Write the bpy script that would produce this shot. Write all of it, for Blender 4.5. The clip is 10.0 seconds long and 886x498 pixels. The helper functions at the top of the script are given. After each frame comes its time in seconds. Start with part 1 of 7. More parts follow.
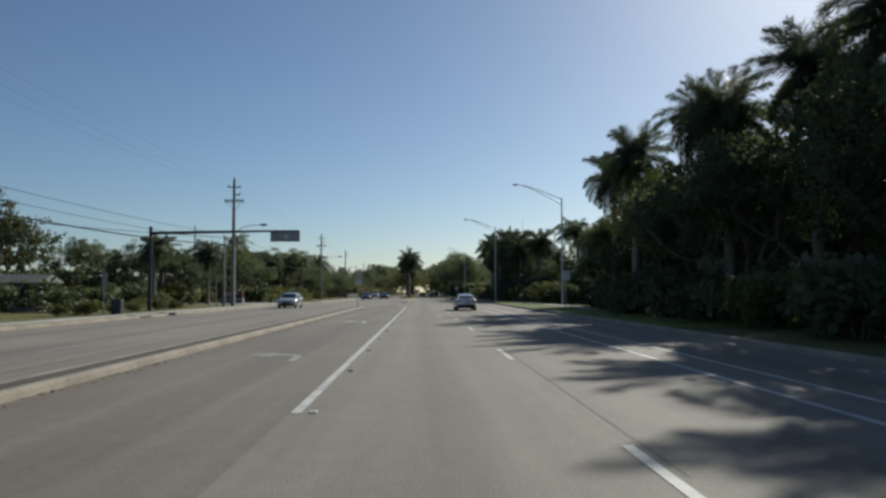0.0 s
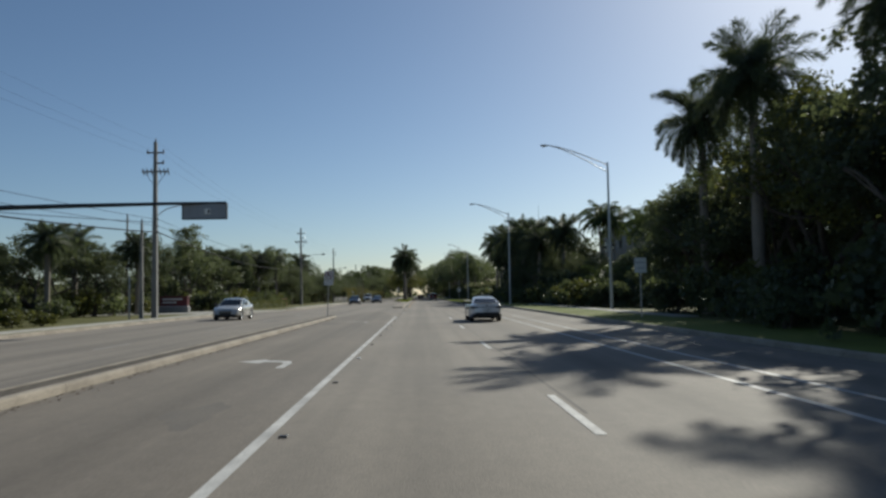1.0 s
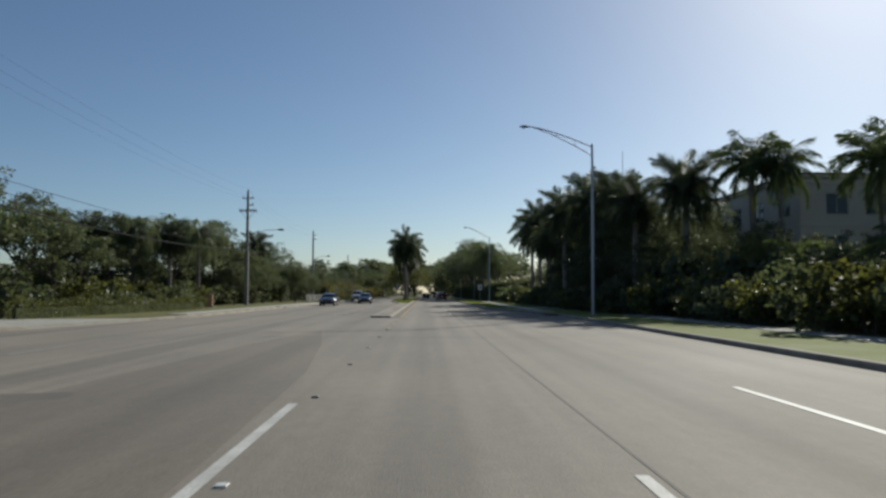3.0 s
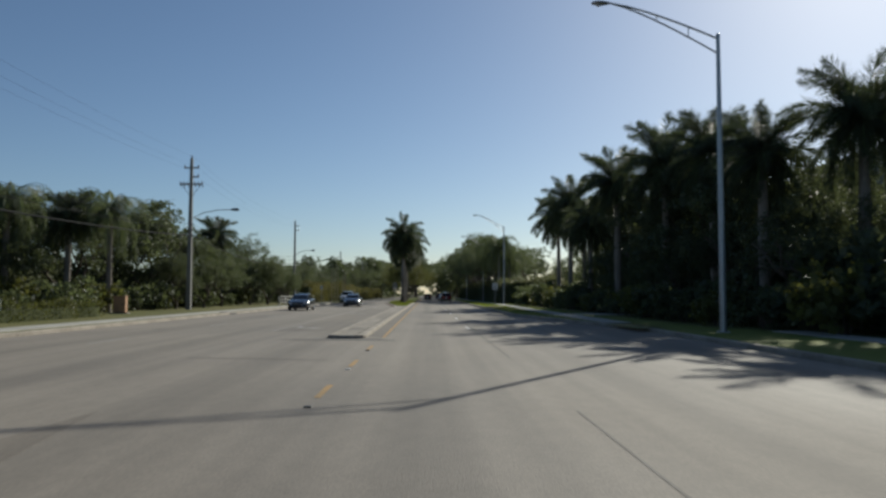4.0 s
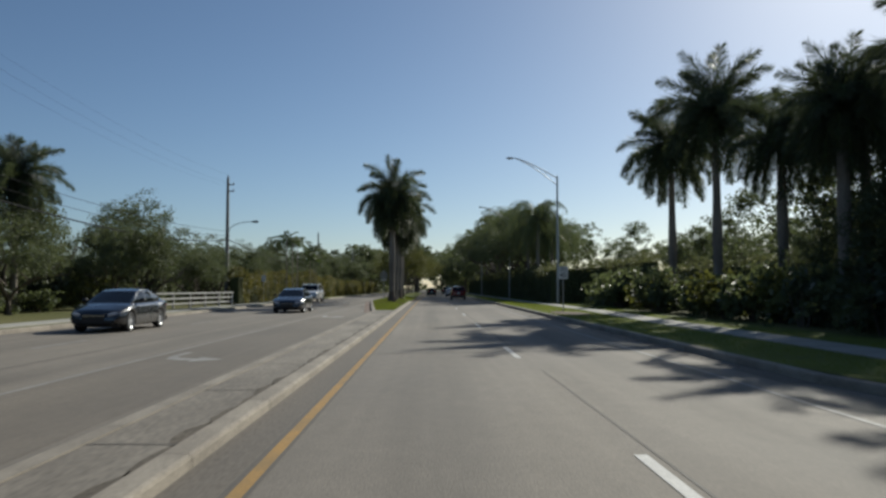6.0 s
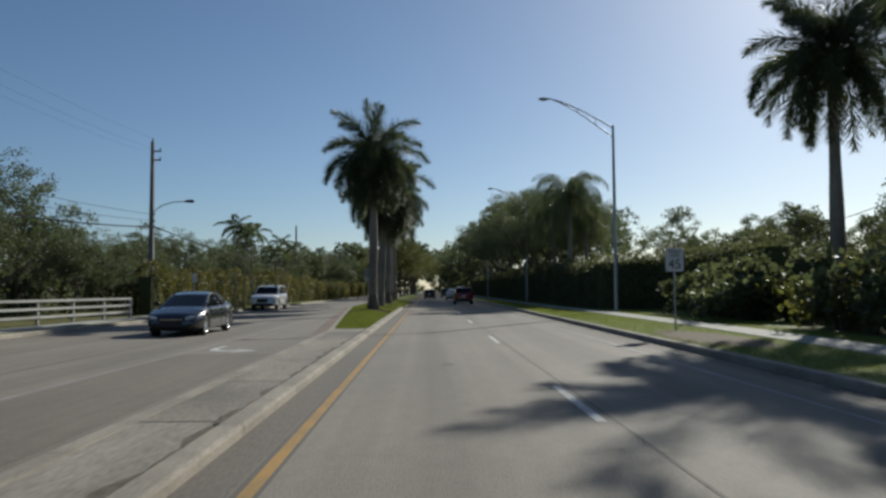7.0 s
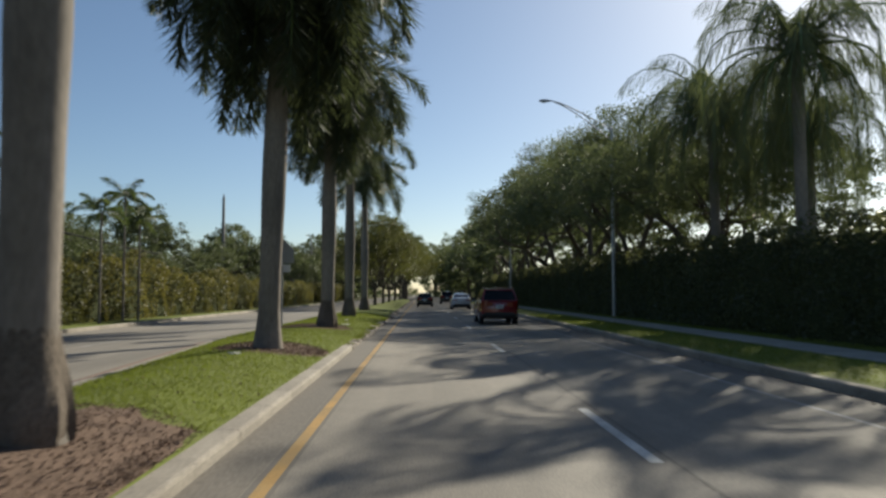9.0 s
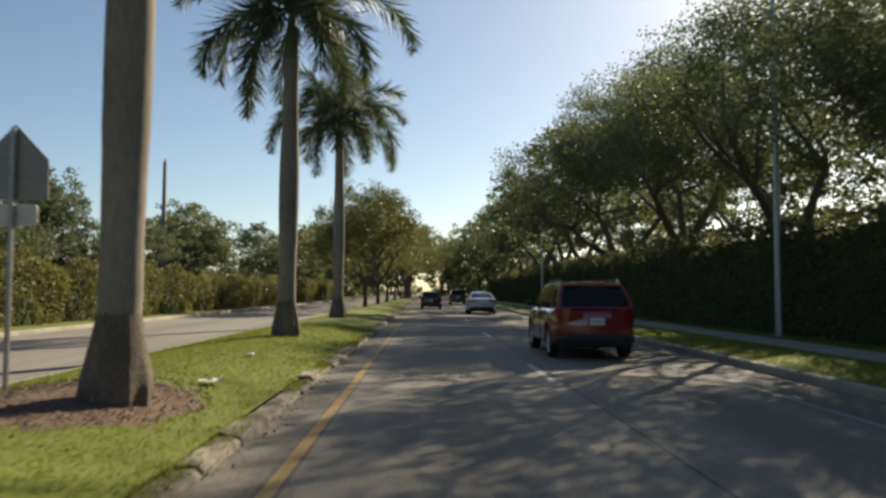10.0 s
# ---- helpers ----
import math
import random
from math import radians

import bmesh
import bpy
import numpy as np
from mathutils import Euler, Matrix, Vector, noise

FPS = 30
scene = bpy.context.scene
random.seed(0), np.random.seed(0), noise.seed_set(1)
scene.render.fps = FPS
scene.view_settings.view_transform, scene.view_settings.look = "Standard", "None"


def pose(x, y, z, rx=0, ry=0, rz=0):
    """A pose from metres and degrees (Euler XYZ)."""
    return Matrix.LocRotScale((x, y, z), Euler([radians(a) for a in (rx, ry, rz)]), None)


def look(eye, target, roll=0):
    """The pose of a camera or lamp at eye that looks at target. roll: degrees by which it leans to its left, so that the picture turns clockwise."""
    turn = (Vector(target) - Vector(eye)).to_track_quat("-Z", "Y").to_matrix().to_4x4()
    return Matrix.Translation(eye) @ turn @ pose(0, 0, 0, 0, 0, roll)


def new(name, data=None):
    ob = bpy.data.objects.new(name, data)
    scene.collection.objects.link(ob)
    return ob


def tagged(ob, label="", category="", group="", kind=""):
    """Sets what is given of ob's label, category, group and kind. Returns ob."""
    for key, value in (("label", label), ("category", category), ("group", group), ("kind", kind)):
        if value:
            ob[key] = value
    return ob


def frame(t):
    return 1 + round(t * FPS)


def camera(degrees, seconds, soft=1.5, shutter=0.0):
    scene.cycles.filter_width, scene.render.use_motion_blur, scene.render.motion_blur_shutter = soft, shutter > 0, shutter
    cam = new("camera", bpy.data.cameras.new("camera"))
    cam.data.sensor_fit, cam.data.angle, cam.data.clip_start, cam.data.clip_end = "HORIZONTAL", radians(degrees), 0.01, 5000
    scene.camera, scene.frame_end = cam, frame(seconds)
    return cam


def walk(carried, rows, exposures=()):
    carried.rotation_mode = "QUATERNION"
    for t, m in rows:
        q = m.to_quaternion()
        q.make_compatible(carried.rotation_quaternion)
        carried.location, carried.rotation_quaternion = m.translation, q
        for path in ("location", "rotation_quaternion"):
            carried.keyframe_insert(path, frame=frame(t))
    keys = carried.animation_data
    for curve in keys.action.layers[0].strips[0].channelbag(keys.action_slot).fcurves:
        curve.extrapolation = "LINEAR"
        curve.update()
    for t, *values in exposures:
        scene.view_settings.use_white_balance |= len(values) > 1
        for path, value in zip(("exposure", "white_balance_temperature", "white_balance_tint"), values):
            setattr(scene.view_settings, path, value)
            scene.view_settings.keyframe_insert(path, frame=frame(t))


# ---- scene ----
# ---- camera ----
cam = camera(61.05, 10.0, soft=2.75, shutter=0.12)
EYE = 1.473
# seconds, x, y, yaw, pitch, roll
ROWS = [
    (0, -0.216, 0.000, -1.62, 3.29, -0.11),
    (0.5, -0.148, 10.425, -1.68, 3.24, -0.18),
    (1, -0.094, 20.823, -1.81, 3.44, -1.01),
    (1.5, -0.053, 31.190, -1.82, 3.49, 0.07),
    (2, -0.024, 41.521, -1.65, 3.43, -0.22),
    (2.5, -0.006, 51.815, -1.48, 3.37, 0.03),
    (4, -0.007, 82.431, -1.18, 3.43, 0.19),
    (4.5, -0.023, 92.537, -1.14, 3.49, 0.12),
    (5, -0.044, 102.587, -1.14, 3.37, 0.12),
    (5.5, -0.070, 112.577, -1.07, 3.06, 0.18),
    (6, -0.099, 122.505, -0.95, 2.97, -0.04),
    (7.5, -0.197, 151.878, -1.30, 3.16, -0.60),
    (8, -0.230, 161.520, -1.58, 3.19, -0.42),
    (8.5, -0.260, 171.082, -1.78, 3.23, -0.26),
    (9, -0.288, 180.560, -1.66, 3.36, -0.18),
    (9.5, -0.312, 189.951, -1.30, 3.34, 0.28),
    (10, -0.330, 199.252, -1.28, 3.23, 0.13),
]


def aim(x, y, yaw, pitch, roll):
    a, b = radians(yaw), radians(pitch)
    way = Vector((-math.sin(a) * math.cos(b), math.cos(a) * math.cos(b), math.sin(b)))
    eye = Vector((x, y, EYE))
    return look(eye, eye + way * 10, roll)


walk(cam, [(t, aim(x, y, yaw, pitch, roll)) for t, x, y, yaw, pitch, roll in ROWS], [(0, 0.11, 6100, 5), (5, 0.11, 6150, 5), (7.5, 0.09, 6000, 5), (8.2, 0.20, 6050, 5), (9, 0.55, 6550, 5), (9.5, 0.84, 7250, 6), (10, 0.92, 7400, 6)])

# ---- sky and sun ----
SUN_AZ, SUN_EL = 32.7, 28.5
world = bpy.data.worlds.new("world")
scene.world = world
world.use_nodes = True
sky = world.node_tree.nodes.new("ShaderNodeTexSky")
sky.sky_type, sky.sun_disc = "NISHITA", False
sky.sun_elevation, sky.sun_rotation = radians(SUN_EL), radians(SUN_AZ)
sky.altitude, sky.air_density, sky.dust_density, sky.ozone_density = 0, 0.85, 0.55, 2.5
back = world.node_tree.nodes["Background"]
back.inputs["Strength"].default_value = 0.067
world.node_tree.links.new(sky.outputs[0], back.inputs["Color"])

sun_light = bpy.data.lights.new("sun", "SUN")
sun_light.energy, sun_light.angle, sun_light.color = 4.6, radians(0.6), (1.0, 0.92, 0.79)
sun = new("sun", sun_light)
sun_way = Vector((math.sin(radians(SUN_AZ)) * math.cos(radians(SUN_EL)), math.cos(radians(SUN_AZ)) * math.cos(radians(SUN_EL)), math.sin(radians(SUN_EL))))
sun.matrix_world = look(sun_way * 300, (0, 0, 0))


# ---- materials ----
def material(name, colour, rough=0.7, second=None, big=0.6, small=12.0, mix=0.5, bump=0.15, metal=0.0, speck=0.25, stretch=(1, 1, 1), spread=0.0, coat=0.0):
    """A surface with stains at one scale, grain at another, fine relief, and a little change from object to object."""
    m = bpy.data.materials.new(name)
    m.use_nodes = True
    nodes, links = m.node_tree.nodes, m.node_tree.links
    bsdf = nodes["Principled BSDF"]
    bsdf.inputs["Metallic"].default_value = metal
    bsdf.inputs["Coat Weight"].default_value = coat
    second = second or tuple(c * 0.7 for c in colour)
    place = nodes.new("ShaderNodeTexCoord")
    mapping = nodes.new("ShaderNodeMapping")
    mapping.inputs["Scale"].default_value = stretch
    links.new(place.outputs["Object"], mapping.inputs["Vector"])
    stain, grain = nodes.new("ShaderNodeTexNoise"), nodes.new("ShaderNodeTexNoise")
    stain.inputs["Scale"].default_value, stain.inputs["Detail"].default_value = big, 6
    grain.inputs["Scale"].default_value, grain.inputs["Detail"].default_value = small, 4
    for n in (stain, grain):
        links.new(mapping.outputs[0], n.inputs["Vector"])
    ramp = nodes.new("ShaderNodeValToRGB")
    ramp.color_ramp.elements[0].position, ramp.color_ramp.elements[1].position = 0.5 - mix / 2, 0.5 + mix / 2
    ramp.color_ramp.elements[0].color, ramp.color_ramp.elements[1].color = (*second, 1), (*colour, 1)
    links.new(stain.outputs["Fac"], ramp.inputs["Fac"])
    tone = nodes.new("ShaderNodeMapRange")
    tone.inputs["From Min"].default_value, tone.inputs["From Max"].default_value = 0.3, 0.7
    tone.inputs["To Min"].default_value, tone.inputs["To Max"].default_value = 1 - speck, 1 + speck
    links.new(grain.outputs["Fac"], tone.inputs["Value"])
    hue = nodes.new("ShaderNodeHueSaturation")
    links.new(ramp.outputs["Color"], hue.inputs["Color"])
    value = tone.outputs[0]
    if spread:
        info, own, mul = nodes.new("ShaderNodeObjectInfo"), nodes.new("ShaderNodeMapRange"), nodes.new("ShaderNodeMath")
        own.inputs["To Min"].default_value, own.inputs["To Max"].default_value = 1 - spread, 1 + spread
        links.new(info.outputs["Random"], own.inputs["Value"])
        mul.operation = "MULTIPLY"
        links.new(value, mul.inputs[0])
        links.new(own.outputs[0], mul.inputs[1])
        value = mul.outputs[0]
    links.new(value, hue.inputs["Value"])
    links.new(hue.outputs[0], bsdf.inputs["Base Color"])
    rr = nodes.new("ShaderNodeMapRange")
    rr.inputs["To Min"].default_value, rr.inputs["To Max"].default_value = max(0.02, rough - 0.12), min(1, rough + 0.12)
    links.new(stain.outputs["Fac"], rr.inputs["Value"])
    links.new(rr.outputs[0], bsdf.inputs["Roughness"])
    if bump:
        b = nodes.new("ShaderNodeBump")
        b.inputs["Strength"].default_value, b.inputs["Distance"].default_value = bump, 0.02
        links.new(grain.outputs["Fac"], b.inputs["Height"])
        links.new(b.outputs[0], bsdf.inputs["Normal"])
    return m


def leaf_material(name, colour, second, glow=0.4, big=0.5, sheen=0.3):
    """Leaves: two greens, a different tone for each leaf, light that passes through."""
    m = bpy.data.materials.new(name)
    m.use_nodes = True
    nodes, links = m.node_tree.nodes, m.node_tree.links
    bsdf, out = nodes["Principled BSDF"], nodes["Material Output"]
    place, noise_node, ramp = nodes.new("ShaderNodeTexCoord"), nodes.new("ShaderNodeTexNoise"), nodes.new("ShaderNodeValToRGB")
    noise_node.inputs["Scale"].default_value = big
    links.new(place.outputs["Object"], noise_node.inputs["Vector"])
    ramp.color_ramp.elements[0].position, ramp.color_ramp.elements[1].position = 0.35, 0.65
    ramp.color_ramp.elements[0].color, ramp.color_ramp.elements[1].color = (*second, 1), (*colour, 1)
    links.new(noise_node.outputs["Fac"], ramp.inputs["Fac"])
    geo, info, add, tone, hue = (nodes.new("ShaderNode" + k) for k in ("NewGeometry", "ObjectInfo", "Math", "MapRange", "HueSaturation"))
    links.new(geo.outputs["Random Per Island"], add.inputs[0])
    links.new(info.outputs["Random"], add.inputs[1])
    tone.inputs["From Max"].default_value = 2.0
    tone.inputs["To Min"].default_value, tone.inputs["To Max"].default_value = 0.68, 1.35
    links.new(add.outputs[0], tone.inputs["Value"])
    links.new(ramp.outputs["Color"], hue.inputs["Color"])
    links.new(tone.outputs[0], hue.inputs["Value"])
    links.new(hue.outputs[0], bsdf.inputs["Base Color"])
    bsdf.inputs["Roughness"].default_value = 0.52
    bsdf.inputs["Specular IOR Level"].default_value = sheen
    through_light, mixer, warm = nodes.new("ShaderNodeBsdfTranslucent"), nodes.new("ShaderNodeMixShader"), nodes.new("ShaderNodeMixRGB")
    warm.blend_type, warm.inputs["Fac"].default_value = "MULTIPLY", 1.0
    warm.inputs["Color2"].default_value = (1.38, 1.34, 0.85, 1)
    links.new(hue.outputs[0], warm.inputs["Color1"])
    links.new(warm.outputs[0], through_light.inputs["Color"])
    mixer.inputs["Fac"].default_value = glow
    links.new(bsdf.outputs[0], mixer.inputs[1])
    links.new(through_light.outputs[0], mixer.inputs[2])
    links.new(mixer.outputs[0], out.inputs["Surface"])
    return m


def asphalt_material(name="asphalt", tone_a=(0.226, 0.197, 0.160), tone_b=(0.172, 0.150, 0.124)):
    """Worn, pale asphalt: lighter wheel tracks along the lanes, an oil streak between them, patches and seams."""
    m = material(name, tone_a, 0.85, tone_b, 0.25, 60, 0.4, 0.25, speck=0.22, stretch=(1, 0.25, 1))
    nodes, links = m.node_tree.nodes, m.node_tree.links
    bsdf = nodes["Principled BSDF"]
    before = bsdf.inputs["Base Color"].links[0].from_socket
    place, split, wave, tone, mul = (nodes.new("ShaderNode" + k) for k in ("TexCoord", "SeparateXYZ", "Math", "MapRange", "MixRGB"))
    links.new(place.outputs["Object"], split.inputs[0])
    scaled = nodes.new("ShaderNodeMath")
    scaled.operation, scaled.inputs[1].default_value = "MULTIPLY", 2 * math.pi / 3.5
    links.new(split.outputs["X"], scaled.inputs[0])
    wave.operation = "COSINE"
    links.new(scaled.outputs[0], wave.inputs[0])
    tone.inputs["From Min"].default_value, tone.inputs["From Max"].default_value = 0.4, 1
    tone.inputs["To Min"].default_value, tone.inputs["To Max"].default_value = 1.03, 0.84
    links.new(wave.outputs[0], tone.inputs["Value"])
    mul.blend_type, mul.inputs["Fac"].default_value = "MULTIPLY", 1
    links.new(before, mul.inputs["Color1"])
    links.new(tone.outputs[0], mul.inputs["Color2"])
    # long streaks of rubber and dust along the lanes, and broad mottled patches
    for scale, (a, b), squeeze in ((1.0, (0.86, 1.10), (2.2, 0.035, 1)), (0.35, (0.90, 1.07), (1, 0.6, 1)), (5.0, (0.93, 1.06), (1, 0.5, 1))):
        mapping, noise_node, level, mixer = (nodes.new("ShaderNode" + k) for k in ("Mapping", "TexNoise", "MapRange", "MixRGB"))
        mapping.inputs["Scale"].default_value = squeeze
        noise_node.inputs["Scale"].default_value, noise_node.inputs["Detail"].default_value = scale, 5
        links.new(place.outputs["Object"], mapping.inputs["Vector"])
        links.new(mapping.outputs[0], noise_node.inputs["Vector"])
        level.inputs["From Min"].default_value, level.inputs["From Max"].default_value = 0.3, 0.7
        level.inputs["To Min"].default_value, level.inputs["To Max"].default_value = a, b
        links.new(noise_node.outputs["Fac"], level.inputs["Value"])
        mixer.blend_type, mixer.inputs["Fac"].default_value = "MULTIPLY", 1
        links.new(mul.outputs[0], mixer.inputs["Color1"])
        links.new(level.outputs[0], mixer.inputs["Color2"])
        mul = mixer
    links.new(mul.outputs[0], bsdf.inputs["Base Color"])
    return m


def glass_material(name, tint, clear=0.5):
    m = bpy.data.materials.new(name)
    m.use_nodes = True
    b = m.node_tree.nodes["Principled BSDF"]
    b.inputs["Base Color"].default_value = (*tint, 1)
    b.inputs["Roughness"].default_value, b.inputs["IOR"].default_value = 0.03, 1.35
    b.inputs["Transmission Weight"].default_value = clear
    return m


def dull(m, by=0.12):
    """The same surface with hardly any sheen, for matted or crumbly things."""
    m.node_tree.nodes["Principled BSDF"].inputs["Specular IOR Level"].default_value = by
    return m


ASPHALT = asphalt_material()
TURN_ASPHALT = asphalt_material("newer_asphalt", (0.180, 0.154, 0.122), (0.138, 0.118, 0.096))
GUTTER = material("gutter_asphalt", (0.166, 0.143, 0.116), 0.9, (0.116, 0.100, 0.082), 0.8, 40, 0.5, 0.2, stretch=(1, 0.2, 1))
WORN_DIRT = dull(material("kerb_dirt", (0.165, 0.143, 0.116), 0.95, (0.095, 0.082, 0.067), 1.6, 30, 0.5, 0.3, speck=0.35, stretch=(1, 0.4, 1)))
BARE_SOIL = dull(material("bare_soil", (0.190, 0.150, 0.108), 0.95, (0.115, 0.092, 0.064), 1.4, 35, 0.5, 0.4, speck=0.35))
SOILED = dull(material("soiled_concrete", (0.135, 0.118, 0.098), 0.95, (0.075, 0.066, 0.055), 0.8, 25, 0.4, 0.3, speck=0.3, stretch=(1, 0.3, 1)))
MEDIAN_CONCRETE = material("median_concrete", (0.285, 0.252, 0.206), 0.92, (0.150, 0.130, 0.106), 0.9, 25, 0.36, 0.25, speck=0.25, stretch=(1, 0.28, 1), spread=0.10)
CONCRETE = material("concrete", (0.29, 0.260, 0.215), 0.9, (0.105, 0.092, 0.076), 0.9, 25, 0.26, 0.25, speck=0.25, stretch=(1, 0.28, 1), spread=0.06)
KERB = material("kerb_concrete", (0.39, 0.345, 0.282), 0.9, (0.175, 0.150, 0.120), 0.7, 25, 0.4, 0.25, speck=0.22, spread=0.05)
# Dark blotches are soil stains and also painted tree shade that breaks up the kerb.
WORN_SHADED_KERB = material("worn_shaded_kerb_concrete", (0.26, 0.212, 0.165), 0.95, (0.065, 0.054, 0.042), 2.2, 30, 0.2, 0.4, speck=0.3, spread=0.3)
SIDEWALK = material("sidewalk_concrete", (0.39, 0.375, 0.33), 0.9, (0.27, 0.257, 0.225), 0.8, 30, 0.5, 0.15, spread=0.1)
WHITE_LINE = material("white_road_paint", (0.62, 0.61, 0.58), 0.7, (0.33, 0.32, 0.30), 1.6, 40, 0.45, 0.1)
FAINT_LINE = material("faint_road_paint", (0.34, 0.33, 0.31), 0.8, (0.21, 0.20, 0.185), 1.2, 40, 0.5, 0.1)
YELLOW_LINE = material("yellow_road_paint", (0.44, 0.245, 0.055), 0.7, (0.25, 0.165, 0.06), 1.6, 40, 0.5, 0.1)
GRASS = dull(material("grass", (0.162, 0.190, 0.040), 0.9, (0.122, 0.138, 0.034), 0.5, 18, 0.5, 0.25, speck=0.2))
DRY_GRASS = dull(material("dry_grass", (0.17, 0.155, 0.065), 0.9, (0.085, 0.095, 0.030), 0.18, 14, 0.5, 0.6, speck=0.35))
MULCH = dull(material("mulch", (0.190, 0.130, 0.096), 0.95, (0.130, 0.089, 0.066), 2.5, 45, 0.5, 0.4, speck=0.3))
CHIP = dull(material("mulch_chip", (0.225, 0.158, 0.118), 0.95, (0.140, 0.098, 0.074), 3, 30, 0.5, 0.3, speck=0.5))
BLADE = leaf_material("grass_blades", (0.170, 0.208, 0.044), (0.134, 0.162, 0.036), 0.42, 0.9, 0.08)
PALM_BARK = dull(material("palm_bark", (0.30, 0.262, 0.222), 0.9, (0.150, 0.132, 0.112), 0.9, 14, 0.5, 0.2, speck=0.16, stretch=(1.6, 1.6, 0.5), spread=0.12))
SCRAP_PAPER = material("scrap_paper", (0.72, 0.70, 0.66), 0.8, (0.55, 0.53, 0.49), 8, 40, 0.3, 0.2)
ROOT_FIBRE = dull(material("root_fibre", (0.20, 0.165, 0.132), 0.95, (0.09, 0.073, 0.058), 3.0, 40, 0.5, 0.9, speck=0.3, stretch=(1, 1, 0.4)))
BARK = dull(material("bark", (0.15, 0.125, 0.10), 0.95, (0.07, 0.058, 0.048), 1.2, 22, 0.5, 0.8, stretch=(1, 1, 0.35), spread=0.15))
CROWNSHAFT = material("crownshaft", (0.11, 0.17, 0.05), 0.5, (0.08, 0.12, 0.035), 1.0, 12, 0.5, 0.1)
FROND = leaf_material("palm_frond", (0.084, 0.104, 0.064), (0.060, 0.076, 0.048), 0.36)
FROND_PALE = leaf_material("pale_palm_frond", (0.090, 0.115, 0.050), (0.062, 0.086, 0.038), 0.45)
OAK_LEAF = leaf_material("oak_leaf", (0.108, 0.130, 0.078), (0.084, 0.104, 0.060), 0.45)
DARK_LEAF = leaf_material("dark_leaf", (0.094, 0.112, 0.066), (0.066, 0.082, 0.050), 0.45)
LIGHT_LEAF = leaf_material("light_leaf", (0.118, 0.122, 0.042), (0.078, 0.088, 0.030), 0.4)
# The second, much darker green stands in for shaded gaps between the hedge's clumps.
HEDGE_LEAF = leaf_material("hedge_leaf", (0.172, 0.158, 0.056), (0.078, 0.082, 0.038), 0.42, 0.42)
DARK_HEDGE_LEAF = leaf_material("dark_hedge_leaf", (0.118, 0.128, 0.075), (0.092, 0.102, 0.060), 0.5, 0.5)
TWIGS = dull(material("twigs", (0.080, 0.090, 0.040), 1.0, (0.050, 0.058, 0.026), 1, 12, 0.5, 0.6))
GALVANISED = material("galvanised_steel", (0.42, 0.43, 0.44), 0.45, (0.32, 0.33, 0.34), 2, 30, 0.5, 0.05, metal=0.8, spread=0.06)
DARK_STEEL = material("dark_painted_steel", (0.035, 0.045, 0.055), 0.45, (0.025, 0.03, 0.036), 2, 30, 0.5, 0.05, metal=0.3)
POLE_CONCRETE = material("pole_concrete", (0.24, 0.235, 0.225), 0.9, (0.16, 0.157, 0.15), 0.8, 20, 0.5, 0.2, spread=0.08)
WOOD_POLE = material("weathered_wood", (0.17, 0.14, 0.115), 0.95, (0.09, 0.075, 0.06), 1, 20, 0.5, 0.4, stretch=(1, 1, 0.2))
RUBBER = dull(material("cable_rubber", (0.025, 0.025, 0.027), 0.9, bump=0))
INSULATOR = material("insulator_porcelain", (0.12, 0.11, 0.11), 0.3, bump=0)
SIGN_WHITE = material("white_sign_sheet", (0.72, 0.72, 0.70), 0.4, (0.62, 0.62, 0.60), 1.5, 30, 0.5, 0.02)
PLATE_BACK = material("plate_back_aluminium", (0.55, 0.54, 0.51), 0.5, (0.46, 0.45, 0.43), 1.5, 12, 0.5, 0.0, metal=0.2, speck=0.06)
SIGN_BACK = material("sign_back_aluminium", (0.27, 0.265, 0.25), 0.55, (0.21, 0.205, 0.195), 1.5, 12, 0.5, 0.0, metal=0.3, speck=0.06)
SIGN_BLACK = material("black_sign_ink", (0.018, 0.018, 0.018), 0.5, bump=0)
SIGN_RED = material("red_sign_ink", (0.26, 0.03, 0.045), 0.5, bump=0)
SIGN_GREY = material("grey_sign_sheet", (0.30, 0.32, 0.35), 0.5, (0.23, 0.245, 0.27), 2, 20, 0.5, 0.03)
MAROON = material("maroon_panel", (0.12, 0.02, 0.028), 0.5, (0.09, 0.016, 0.022), 1, 20, 0.5, 0.03)
BOX_TAN = material("tan_cabinet_paint", (0.42, 0.23, 0.12), 0.6, (0.33, 0.18, 0.10), 1.5, 20, 0.5, 0.05)
RUSTY_GUTTER = material("rusty_gutter", (0.20, 0.13, 0.095), 0.9, (0.12, 0.085, 0.065), 0.7, 30, 0.4, 0.2, stretch=(1, 0.3, 1))
TAR_AND_SHADOW = material("tar_and_shadow", (0.135, 0.118, 0.098), 0.85, (0.095, 0.085, 0.073), 0.8, 40, 0.5, 0.2)
WHITE_WOOD = material("white_painted_wood", (0.42, 0.41, 0.38), 0.8, (0.28, 0.27, 0.25), 1.5, 25, 0.5, 0.1, spread=0.08)
STUCCO = material("beige_stucco", (0.60, 0.52, 0.43), 0.95, (0.50, 0.43, 0.35), 0.4, 30, 0.5, 0.25)
STUCCO_GREY = material("grey_stucco", (0.30, 0.29, 0.28), 0.95, (0.22, 0.21, 0.20), 0.4, 30, 0.5, 0.25)
ROOF_TILE = material("roof_tile", (0.22, 0.13, 0.095), 0.85, (0.13, 0.085, 0.065), 0.6, 14, 0.5, 0.4)
ROOF_GREY = material("grey_shingle", (0.14, 0.135, 0.13), 0.9, (0.09, 0.088, 0.085), 0.6, 14, 0.5, 0.4)
